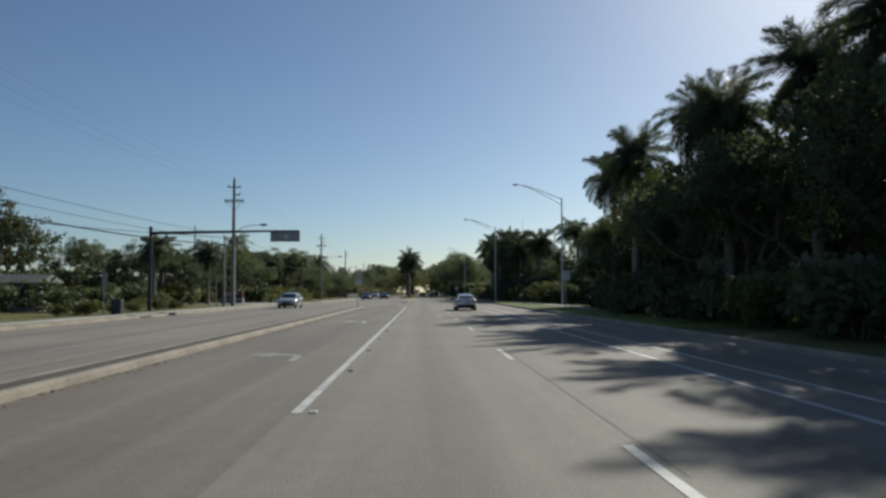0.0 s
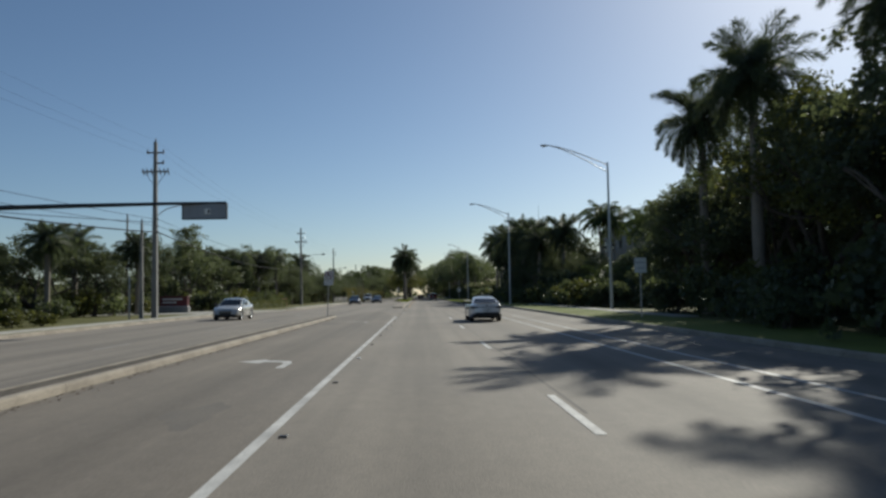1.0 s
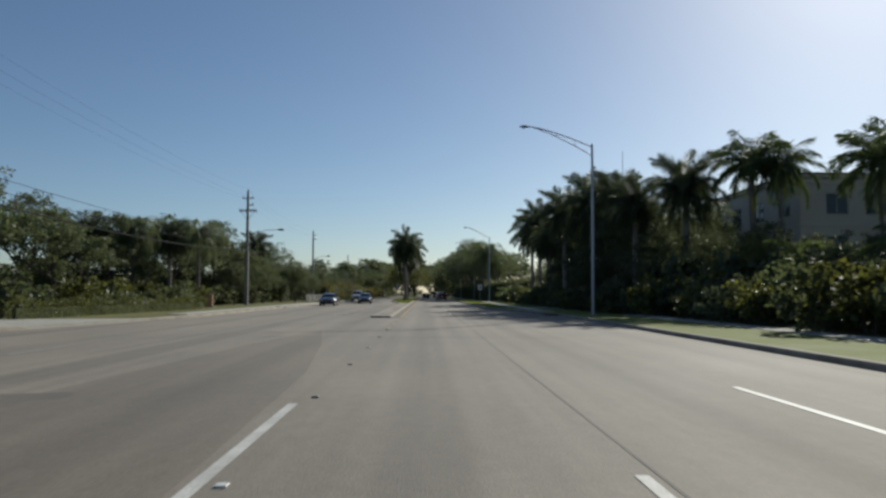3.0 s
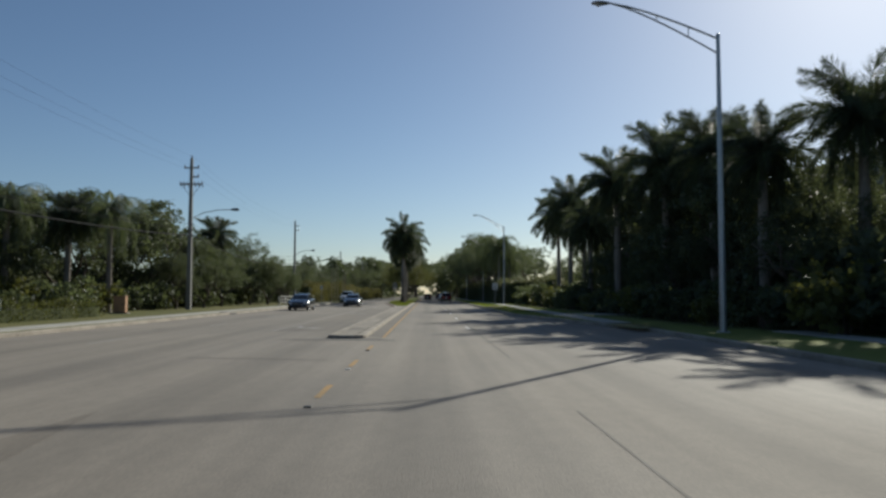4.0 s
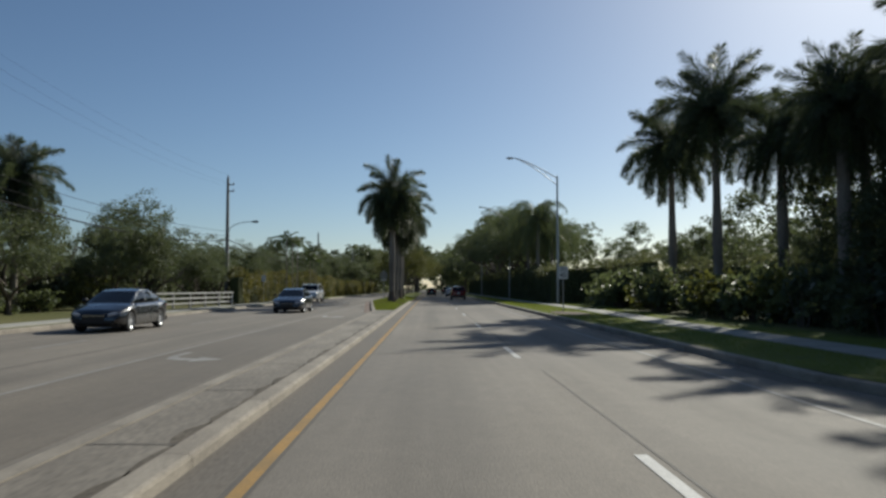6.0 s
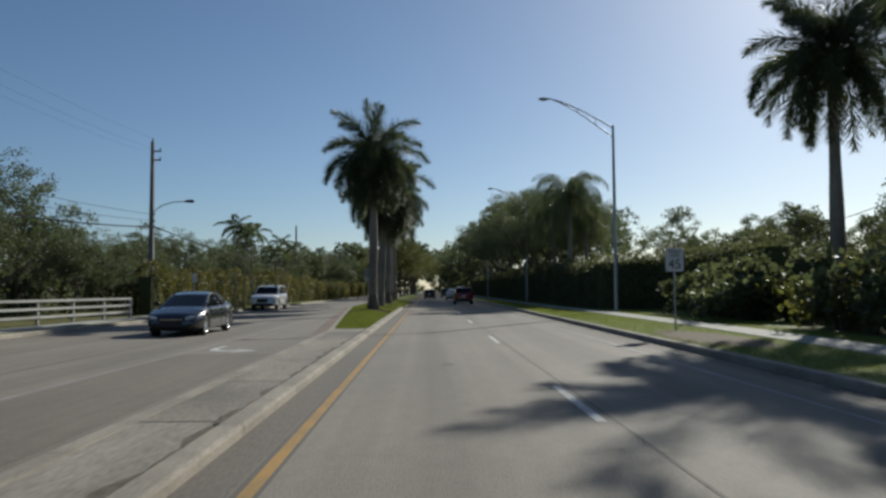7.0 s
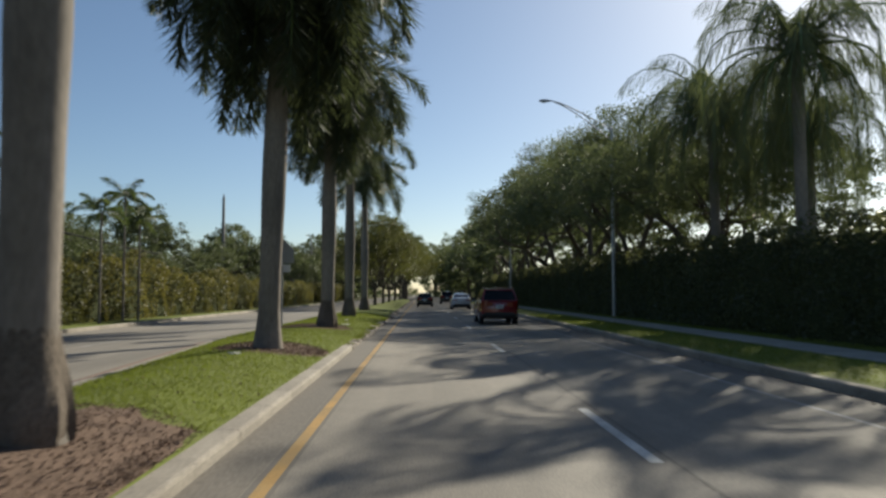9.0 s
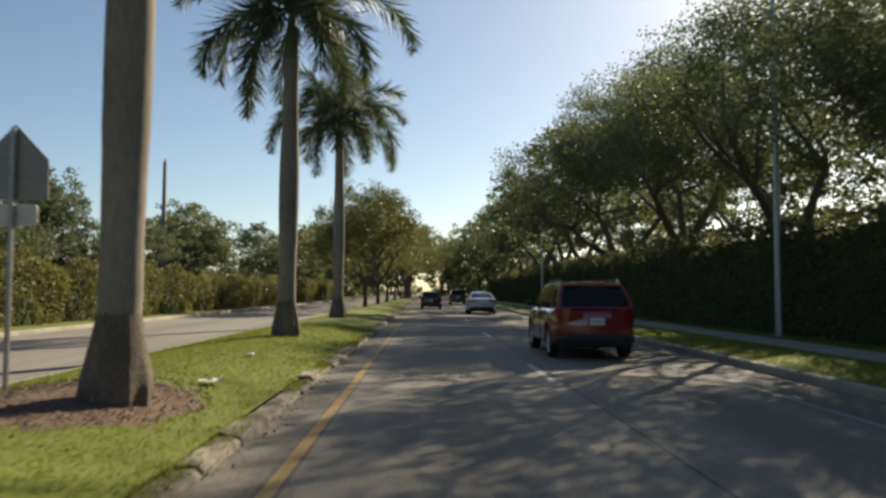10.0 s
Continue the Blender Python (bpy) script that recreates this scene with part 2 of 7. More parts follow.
WINDOW_GLASS = glass_material("window_glass", (0.08, 0.09, 0.10), 0.3)
CAR_GLASS = glass_material("tinted_car_glass", (0.010, 0.012, 0.014), 0.08)
TYRE = material("tyre_rubber", (0.022, 0.022, 0.023), 0.85, bump=0.05)
RIM_DARK = material("dark_alloy", (0.16, 0.16, 0.17), 0.35, metal=0.5, bump=0)
RIM_LIGHT = material("silver_alloy", (0.60, 0.61, 0.62), 0.3, metal=0.45, bump=0)
BLACK_PLASTIC = material("black_plastic", (0.02, 0.02, 0.021), 0.55, bump=0.03)
CHROME = material("chrome", (0.7, 0.7, 0.7), 0.12, metal=1.0, bump=0, speck=0.02)
TAIL_RED = material("tail_lamp_red", (0.22, 0.012, 0.012), 0.15, bump=0, speck=0.05, coat=0.5)
TAIL_DARK = material("smoked_tail_lamp", (0.020, 0.018, 0.020), 0.25, bump=0, speck=0.05)
LAMP_CLEAR = material("clear_headlamp", (0.55, 0.56, 0.58), 0.1, bump=0, speck=0.05, coat=0.5)
PLATE = material("plate_sheet", (0.66, 0.68, 0.68), 0.5, bump=0)
PLATE_INK = material("plate_ink", (0.28, 0.33, 0.31), 0.5, bump=0)


def paint(name, colour):
    m = material(name, colour, 0.25, tuple(c * 0.94 for c in colour), 1.2, 60, 0.5, 0.0, speck=0.03, coat=1.0)
    return m


# ---- building blocks ----
class Shape:
    """Collects corners and faces for one mesh."""

    def __init__(self):
        self.v, self.f = [], []

    def add(self, verts, faces):
        n = len(self.v)
        self.v.extend(tuple(p) for p in verts)
        self.f.extend(tuple(i + n for i in face) for face in faces)
        return self

    def box(self, x0, x1, y0, y1, z0, z1, chamfer=0.0):
        c = min(chamfer, (x1 - x0) / 3, (y1 - y0) / 3, (z1 - z0) / 3)
        if c <= 0:
            p = [(x, y, z) for z in (z0, z1) for y in (y0, y1) for x in (x0, x1)]
            return self.add(p, [(0, 2, 3, 1), (4, 5, 7, 6), (0, 1, 5, 4), (2, 6, 7, 3), (0, 4, 6, 2), (1, 3, 7, 5)])
        bm = bmesh.new()
        bmesh.ops.create_cube(bm, size=1)
        for v in bm.verts:
            v.co = ((x0 + x1) / 2 + v.co.x * (x1 - x0), (y0 + y1) / 2 + v.co.y * (y1 - y0), (z0 + z1) / 2 + v.co.z * (z1 - z0))
        bmesh.ops.bevel(bm, geom=bm.edges[:], offset=c, segments=1, affect="EDGES")
        bm.verts.index_update()
        self.add([v.co for v in bm.verts], [[v.index for v in f.verts] for f in bm.faces])
        bm.free()
        return self

    def tube(self, path, radii, sides=8, caps=True):
        path = [Vector(p) for p in path]
        if isinstance(radii, (int, float)):
            radii = [radii] * len(path)
        rings, n = [], len(path)
        side = None
        for i, p in enumerate(path):
            ahead = (path[min(i + 1, n - 1)] - path[max(i - 1, 0)]).normalized()
            ref = Vector((1, 0, 0)) if abs(ahead.x) < 0.9 else Vector((0, 1, 0))
            side = (ref - ahead * ref.dot(ahead)).normalized() if side is None else (side - ahead * side.dot(ahead)).normalized()
            up = ahead.cross(side)
            rings.append([p + (side * math.cos(2 * math.pi * k / sides) + up * math.sin(2 * math.pi * k / sides)) * radii[i] for k in range(sides)])
        verts = [q for r in rings for q in r]
        faces = [(i * sides + k, i * sides + (k + 1) % sides, (i + 1) * sides + (k + 1) % sides, (i + 1) * sides + k) for i in range(n - 1) for k in range(sides)]
        if caps:
            faces += [tuple(range(sides))[::-1], tuple((n - 1) * sides + k for k in range(sides))]
        return self.add(verts, faces)

    def lathe(self, profile, sides=12, axis="z", at=(0, 0, 0), caps=True):
        """profile: rows of radius, height along the axis."""
        verts, faces, n = [], [], len(profile)
        for r, h in profile:
            for k in range(sides):
                a = 2 * math.pi * k / sides
                p = (r * math.cos(a), r * math.sin(a), h)
                if axis == "x":
                    p = (h, p[0], p[1])
                elif axis == "y":
                    p = (p[0], h, p[1])
                verts.append((p[0] + at[0], p[1] + at[1], p[2] + at[2]))
        faces = [(i * sides + k, i * sides + (k + 1) % sides, (i + 1) * sides + (k + 1) % sides, (i + 1) * sides + k) for i in range(n - 1) for k in range(sides)]
        if caps:
            faces += [tuple(range(sides))[::-1], tuple((n - 1) * sides + k for k in range(sides))]
        return self.add(verts, faces)

    def prism(self, outline, z0, z1):
        n = len(outline)
        verts = [(x, y, z0) for x, y in outline] + [(x, y, z1) for x, y in outline]
        return self.add(verts, [tuple(range(n))[::-1], tuple(range(n, 2 * n))] + [(k, (k + 1) % n, n + (k + 1) % n, n + k) for k in range(n)])

    def mesh(self, name, smooth=False, weld=0.0):
        me = bpy.data.meshes.new(name)
        me.from_pydata(self.v, [], self.f)
        bm = bmesh.new()
        bm.from_mesh(me)
        if weld:
            bmesh.ops.remove_doubles(bm, verts=bm.verts[:], dist=weld)
        bmesh.ops.recalc_face_normals(bm, faces=bm.faces[:])
        bm.to_mesh(me)
        bm.free()
        if smooth:
            me.shade_smooth()
            me.set_sharp_from_angle(angle=radians(smooth if smooth is not True else 40))
        return me


def part(name, shape, mat, parent=None, label="", smooth=False, at=None, weld=0.0):
    """One mesh object under a thing or a part; shape is a Shape or a ready mesh."""
    me = shape.mesh(name, smooth, weld) if isinstance(shape, Shape) else shape
    if not me.materials:
        me.materials.append(mat)
    ob = new(name, me)
    if parent is not None:
        ob.parent = parent
    if at is not None:
        ob.matrix_basis = at
    if label:
        ob["label"] = label
    return ob


def thing(name, label, category, group="", at=None, kind=""):
    ob = new(name)
    ob.empty_display_size = 0.3
    if at is not None:
        ob.matrix_basis = at
    return tagged(ob, label, category, group, kind)


def leaf_mesh(name, base, tip, side, mat):
    """Kite-shaped leaves from arrays of their base points, tips and half-width vectors."""
    base, tip, side = (np.asarray(a, np.float32) for a in (base, tip, side))
    n = len(base)
    mid = base * 0.55 + tip * 0.45
    verts = np.stack([base, mid + side, tip, mid - side], 1).reshape(-1, 3)
    me = bpy.data.meshes.new(name)
    me.vertices.add(4 * n)
    me.vertices.foreach_set("co", verts.ravel())
    me.loops.add(4 * n)
    me.loops.foreach_set("vertex_index", np.arange(4 * n, dtype=np.int32))
    me.polygons.add(n)
    me.polygons.foreach_set("loop_start", np.arange(0, 4 * n, 4, dtype=np.int32))
    me.update()
    me.validate()
    me.materials.append(mat)
    return me


def unit(a):
    return a / np.maximum(np.linalg.norm(a, axis=-1, keepdims=True), 1e-6)


def scatter_leaves(name, centres, size, mat, rng, droop=0.25, narrow=0.36):
    n = len(centres)
    way = unit(rng.normal(size=(n, 3)) + (0, 0, -droop))
    side = unit(np.cross(way, rng.normal(size=(n, 3))))
    length = size * rng.uniform(0.6, 1.4, (n, 1))
    return leaf_mesh(name, centres - way * length / 2, centres + way * length / 2, side * length * narrow, mat)


def blob_points(blobs, n, rng, clump=0.22, per=36):
    """Points in clumps, mostly in the outer part of some ellipsoids (x, y, z, rx, ry, rz)."""
    b = np.array(blobs, float)
    weight = (b[:, 3] * b[:, 4] * b[:, 5]) ** (2 / 3)
    m = max(1, n // per)
    which = rng.choice(len(b), m, p=weight / weight.sum())
    way = unit(rng.normal(size=(m, 3)))
    far = rng.uniform(0.35, 1.0, (m, 1)) ** 0.5
    uneven = rng.uniform(0.85, 1.12, (m, 1))
    mid = b[which, :3] + way * far * uneven * b[which, 3:]
    return (mid[:, None] + np.clip(rng.normal(size=(m, per, 3)), -1.7, 1.7) * clump * (1, 1, 0.7)).reshape(-1, 3)

# ---- ground and road ----
VERGE = 0.13


def bend(y, rows):
    """A value that runs straight between rows of (y, value)."""
    return float(np.interp(y, [r[0] for r in rows], [r[1] for r in rows]))


LEFT_KERB = [(-80, -16.2), (40, -16.6), (84, -16.6), (108, -13.7), (700, -13.7)]
RIGHT_KERB = [(-80, 8.8), (112, 8.8), (134, 5.85), (700, 5.85)]
LINE_Y = [-80, -40, 0, 40, 62, 84, 96, 108, 112, 123, 134, 160, 190, 220, 260, 320, 420, 700]

ground = Shape()
cols = []
for y in [-600] + LINE_Y + [2600]:
    yy = min(max(y, -80), 700)
    l, r = bend(yy, LEFT_KERB) - 0.16, bend(yy, RIGHT_KERB) + 0.16
    cols.append([(-2600, y, VERGE), (-60, y, VERGE), (l, y, VERGE), (l + 0.01, y, -0.08), (r - 0.01, y, -0.08), (r, y, VERGE), (60, y, VERGE), (2600, y, VERGE)])
w = len(cols[0])
ground.add([p for row in cols for p in row], [(i * w + k, i * w + k + 1, (i + 1) * w + k + 1, (i + 1) * w + k) for i in range(len(cols) - 1) for k in range(w - 1)])
tagged(part("ground", ground, DRY_GRASS), "flat ground with patchy dry grass beside the road", "ground", kind="structure")

road_shape = Shape()
rows = [[(bend(y, LEFT_KERB) - 0.02, y, 0), (-6.2, y, 0), (1.75, y, 0), (bend(y, RIGHT_KERB) + 0.02, y, 0)] for y in LINE_Y]
road_shape.add([p for row in rows for p in row], [(i * 4 + k, i * 4 + k + 1, i * 4 + k + 5, i * 4 + k + 4) for i in range(len(rows) - 1) for k in range(3)])
road = tagged(part("road", road_shape, ASPHALT), "wide worn grey asphalt road with painted lanes", "road", kind="structure")


def flat(name, outline, mat, z=0.004, label=""):
    return part(name, Shape().add([(x, y, z) for x, y in outline], [tuple(range(len(outline)))]), mat, road, label)


def strip(name, x0, x1, y0, y1, mat, z=0.004, label=""):
    return flat(name, [(x0, y0), (x1, y0), (x1, y1), (x0, y1)], mat, z, label)


# darker turning lanes, gutters, crossing seams, a painted lamp shadow and patches
flat("turn_lane_surface", [(-5.78, -80), (-1.83, -80), (-1.83, 66), (-2.2, 76), (-3.0, 84), (-4.1, 92), (-5.0, 84), (-5.78, 70)], TURN_ASPHALT, 0.003, "darker asphalt of the turning lane")
flat("turn_lane_surface", [(-5.95, 112), (-3.6, 112), (-3.85, 160), (-5.95, 160)], TURN_ASPHALT, 0.003, "darker asphalt of the turning lane")
flat("gutter", [(-2.03, 108.2), (-1.61, 108.2), (-1.61, 330), (-2.08, 330), (-2.08, 172), (-2.05, 160)], GUTTER, 0.003, "dark stained gutter")
strip("gutter", 5.35, 5.84, 134, 330, GUTTER, 0.003, "dark stained gutter")
flat("shoulder", [(4.76, 172), (5.346, 158), (5.346, 330), (4.76, 330)], TURN_ASPHALT, 0.003, "darker asphalt strip beside the gutter")
strip("gutter", -5.79, -5.45, -80, 71, GUTTER, 0.0035, "dark stained gutter")
# The strip at y 87.5 puts a street lamp's shadow into the road colour.
for y0, x0, x1, tilt in ((53.4, -5.0, 4.6, 0.8), (87.5, -5.8, 4.7, -0.5), (139.4, -1.6, 4.7, 0.9), (99.8, -5.5, -2.2, -0.6)):
    flat("seam", [(x0, y0), (x1, y0 + tilt), (x1, y0 + tilt + 0.10), (x0, y0 + 0.09)], TAR_AND_SHADOW, 0.0038)
for y0, y1 in ((6, 24), (30, 92), (100, 136), (142, 240)):
    flat("seam", [(1.89, y0), (1.93, y0), (1.915, y1), (1.885, y1)], TAR_AND_SHADOW, 0.0036)
for y0, y1 in ((2, 70), (110, 166)):
    flat("seam", [(-7.95, y0), (-7.88, y0), (-7.92, y1), (-7.98, y1)], TAR_AND_SHADOW, 0.0036)
manhole = part("manhole_cover", Shape().lathe([(0.31, 0.0), (0.31, 0.006), (0.27, 0.008)], 20, at=(2.23, 181.1, 0.0)), RIM_DARK, road, "dark iron manhole cover", 40)


def blot(x, y, rx, ry, mat, seed, label, z=0.0042):
    """A flat patch with an uneven outline."""
    rng = np.random.default_rng(seed)
    a = np.linspace(0, 2 * math.pi, 18, endpoint=False)
    r = 1 + 0.22 * np.sin(3 * a + rng.uniform(0, 6)) + rng.normal(size=18) * 0.10
    return flat("stain", [(x + math.cos(t) * rx * q, y + math.sin(t) * ry * q) for t, q in zip(a, r)], mat, z, label)


for k, (x, y, rx, ry) in enumerate(((-2.7, 106.8, 1.7, 0.75), (-5.9, 72.6, 1.0, 0.7), (-4.9, 61.0, 0.5, 1.2), (-3.0, 30.5, 0.35, 0.9))):
    blot(x, y, rx, ry, TAR_AND_SHADOW, 200 + k, "dark broken patch of asphalt")
for k, (x, y, rx, ry) in enumerate(((-10.9, 113.4, 0.25, 0.2), (-3.4, 57.8, 0.35, 0.3), (0.2, 157.0, 0.12, 0.3), (3.1, 172.5, 0.15, 0.4))):
    blot(x, y, rx, ry, TAR_AND_SHADOW, 220 + k, "dark oily stain", 0.0044)

# painted lines
strip("turn_lane_line", -1.82, -1.69, 9.3, 72.2, WHITE_LINE, 0.006, "solid white turning-lane line")
strip("edge_line", -1.54, -1.425, 108, 330, YELLOW_LINE, 0.006, "solid yellow edge line")
strip("edge_line", -1.60, -1.385, 108, 330, TAR_AND_SHADOW, 0.0046, "dark worn border under the yellow line")
for k in range(3):
    strip("yellow_dash", -1.61, -1.51, 93.2 + 4.6 * k, 94.7 + 4.6 * k, YELLOW_LINE, 0.006, "short yellow dash")
for k in [*range(-4, 5), *range(8, 24)]:
    y = 19.45 + 12.192 * k
    strip("lane_dash", 1.69, 1.81, y - 3.05, y, WHITE_LINE, 0.006)
for k in range(-4, 24):
    y = 22 + 12.192 * k
    strip("lane_dash", -9.86, -9.74, y - 2.9, y, FAINT_LINE, 0.006)
strip("edge_line", 4.84, 4.97, -80, 74, WHITE_LINE, 0.006, "white bicycle-lane line")
strip("edge_line", 5.86, 5.99, -80, 70, WHITE_LINE, 0.006, "white bicycle-lane line")
strip("edge_line", 4.65, 4.75, 128, 330, FAINT_LINE, 0.006, "white edge line beside the gutter")
strip("edge_line", -6.09, -6.01, 112, 330, FAINT_LINE, 0.006, "white turning-lane line")
for k in range(30):
    y = 9.3 + 2.44 * k * 2
    if y < 105:
        part("road_stud", Shape().box(-1.60, -1.50, y, y + 0.1, 0.002, 0.02, 0.006), BLACK_PLASTIC if k % 3 else SIGN_WHITE, road)


def turn_arrow(x, y, turn, hand=1, mat=WHITE_LINE):
    """A flat arrow 2.4 m long whose shaft bends to one side."""
    s = []
    shaft = [(0.56, 0), (0.76, 0), (0.76, 1.2), (0.62, 1.8), (0.2, 2.07), (-0.10, 2.11), (-0.10, 2.45), (-0.80, 1.88), (-0.10, 1.30), (-0.10, 1.68), (0.12, 1.64), (0.42, 1.46), (0.56, 1.15)]
    c, d = math.cos(radians(turn)), math.sin(radians(turn))
    for px, py in shaft:
        px, py = px * hand * 0.85, (py - 1.2) * 0.9
        s.append((x + c * px - d * py, y + d * px + c * py))
    flat("turn_arrow", s if hand > 0 else s[::-1], mat, 0.006, "worn white turning arrow")


for y, mat in ((17.4, FAINT_LINE), (37.7, WHITE_LINE), (62.5, FAINT_LINE)):
    turn_arrow(-3.6, y, 0, mat=mat)
for y, mat in ((115.4, FAINT_LINE), (138.8, FAINT_LINE), (161.5, WHITE_LINE)):
    turn_arrow(-5.05, y, 180, mat=mat)


# ---- kerbs, medians, sidewalks ----
def kerb_stone(length, outline=((-0.15, -0.06), (0.012, -0.06), (0.0, 0.10), (-0.012, 0.137), (-0.04, 0.15), (-0.15, 0.152))):
    """A kerb profile with a rounded front top edge; its road face looks along +x, its length along +y."""
    n = len(outline)
    verts = [(x, 0.006, z) for x, z in outline] + [(x, length - 0.006, z) for x, z in outline]
    return Shape().add(verts, [tuple(range(n)), tuple(range(2 * n - 1, n - 1, -1))] + [(k, n + k, n + (k + 1) % n, (k + 1) % n) for k in range(n)])


STONE = kerb_stone(3.0).mesh("kerb_stone")
WIDE_STONE = kerb_stone(3.0, [(-0.24, -0.06), (0.012, -0.06), (0.0, 0.075), (-0.012, 0.102), (-0.04, 0.113), (-0.24, 0.120)]).mesh("kerb_stone")


def kerb_run(name, path, label, stone=STONE):
    """Kerb stones end to end along a path; the road lies to the right of the way along it."""
    run = thing(name, label, "kerb", kind="structure")
    rest = 0.0
    for (x0, y0), (x1, y1) in zip(path, path[1:]):
        length = math.hypot(x1 - x0, y1 - y0)
        turn = math.degrees(math.atan2(y1 - y0, x1 - x0)) - 90
        count = max(1, round(length / 3.0))
        for k in range(count):
            f = k / count
            m = pose(x0 + (x1 - x0) * f, y0 + (y1 - y0) * f, 0, 0, 0, turn) @ Matrix.Diagonal((1, length / count / 3.0, 1, 1))
            part("kerb_stone", stone, KERB, run, at=m)
    return run


def line_of(rows, y0, y1):
    return [(bend(y, rows), y) for y in [y0] + [r[0] for r in rows if y0 < r[0] < y1] + [y1]]


kerb_run("kerb_left", line_of(LEFT_KERB, -30, 320), "stained concrete kerb along the far side")
kerb_run("kerb_right", line_of(RIGHT_KERB, -30, 320)[::-1], "stained concrete kerb beside the grass verge")


def raised_median(name, right, left, mat, label, top=0.15, mound=0.0, steps=5, inset=0.14):
    """A raised strip between two kerb lines given as rows of (y, x), filled a little below its kerb tops."""
    ys = sorted({r[0] for r in right} | {r[0] for r in left})
    s = Shape()
    grid = []
    for y in ys:
        a, b = bend(y, left) + inset, bend(y, right) - inset
        grid.append([(a + (b - a) * k / steps, y, top - 0.012 + mound * min(1, max(0, (y - 169) / 9)) * math.sin(math.pi * k / steps)) for k in range(steps + 1)])
    n = steps + 1
    s.add([p for row in grid for p in row], [(i * n + k, i * n + k + 1, (i + 1) * n + k + 1, (i + 1) * n + k) for i in range(len(grid) - 1) for k in range(steps)])
    return tagged(part(name, s, mat), label, "median", kind="structure")


def nose_ring(x0, x1, y, out, n=6):
    """A rounded end between two kerb lines, from x0 to x1, bulging along y by out."""
    mid, half = (x0 + x1) / 2, (x1 - x0) / 2
    return [(mid - half * math.cos(math.pi * k / n), y + out * math.sin(math.pi * k / n)) for k in range(n + 1)]


# narrow separator before the opening
SEP_R, SEP_L = [(-80, -5.80), (72.3, -5.80)], [(-80, -6.55), (72.3, -6.55)]
raised_median("median_separator", SEP_R, SEP_L, SOILED, "narrow raised concrete separator with a dark soiled top")
kerb_run("kerb_separator", [(-6.55, -30), (-6.55, 72.3)][::-1], "worn concrete kerb of the separator")
kerb_run("kerb_separator_near", [(-5.80, -30), (-5.80, 72.3)], "worn concrete kerb of the separator")
ring = nose_ring(-6.55, -5.80, 72.3, 0.6)
kerb_run("kerb_separator_nose", ring[::-1], "rounded concrete kerb at the end of the separator")
tagged(part("median_separator_end", Shape().prism([(x, y - 0.05) for x, y in nose_ring(-6.45, -5.92, 72.3, 0.5)], 0.0, 0.138), CONCRETE), "rounded concrete end of the separator", "median", kind="structure")

# second median: concrete first, then grass with palms
MED_R = [(107.6, -2.06), (150, -2.06), (169.1, -2.08), (176, -2.10), (330, -2.10)]
MED_L = [(107.6, -3.30), (130, -3.36), (158, -3.50), (168, -3.66), (169.1, -3.73), (180, -4.65), (193, -5.7), (204, -6.55), (330, -6.55)]
raised_median("median_concrete", [r for r in MED_R if r[0] <= 169.1], [r for r in MED_L if r[0] <= 169.1], MEDIAN_CONCRETE, "raised concrete median, blotched with dark stains", top=0.118, steps=3, inset=0.225)
grass_r, grass_l = [r for r in MED_R if r[0] >= 169.1], [r for r in MED_L if r[0] >= 169.1]
MOUND = 0.22
raised_median("median_lawn", sorted(set(grass_r + [(y, bend(y, grass_r)) for y in range(172, 330, 6)])), grass_l, GRASS, "low mound of mown green grass on the median", top=0.118, mound=MOUND, steps=8, inset=0.225)
kerb_run("kerb_median_near", [(x, y) for y, x in MED_R if y < 180] + [(-2.10, 200.5)], "pale mountable concrete kerb of the median", WIDE_STONE)
WORN_STONES = []
for k in range(5):
    worn, wr = Shape(), np.random.default_rng(310 + k)
    profile = [(-0.24, -0.06), (0.012, -0.06), (0.0, 0.06), (-0.02, 0.088), (-0.07, 0.100), (-0.24, 0.108)]
    rings = [[(px + wr.normal() * 0.012, y, pz + (wr.normal() * 0.012 if pz > 0 else 0)) for px, pz in profile] for y in (0.02, 0.3, 0.6, 0.9, 1.18)]
    worn.add([q for ring in rings for q in ring], [tuple(range(6)), tuple(range(29, 23, -1))] + [(6 * i + j, 6 * i + 6 + j, 6 * i + 6 + (j + 1) % 6, 6 * i + (j + 1) % 6) for i in range(4) for j in range(6)])
    WORN_STONES.append(worn.mesh("kerb_stone", 35))
# From here the stones carry tree shade in their colour, besides wear.
worn_run = thing("kerb_median_worn_shaded", "worn soil-stained kerb half buried in grass, with tree shade painted into its dark blotches", "kerb", kind="structure")
wr = np.random.default_rng(320)
for k in range(108):
    part("kerb_stone", WORN_STONES[int(wr.integers(5))], WORN_SHADED_KERB, worn_run, at=pose(-2.10 + wr.normal() * 0.018, 200.5 + 1.2 * k, -0.022 + wr.normal() * 0.014, 0, wr.normal() * 1.5, wr.normal() * 1.0))
kerb_run("kerb_median_far", [(x, y) for y, x in MED_L][::-1], "pale mountable concrete kerb of the median", WIDE_STONE)
kerb_run("kerb_median_nose", nose_ring(-3.30, -2.06, 107.6, -0.35), "worn concrete kerb at the start of the median", WIDE_STONE)
tagged(part("median_end", Shape().prism([(x, y) for x, y in nose_ring(-3.18, -2.18, 107.7, -0.28)][::-1], 0.0, 0.106), CONCRETE), "rounded concrete start of the median", "median", kind="structure")


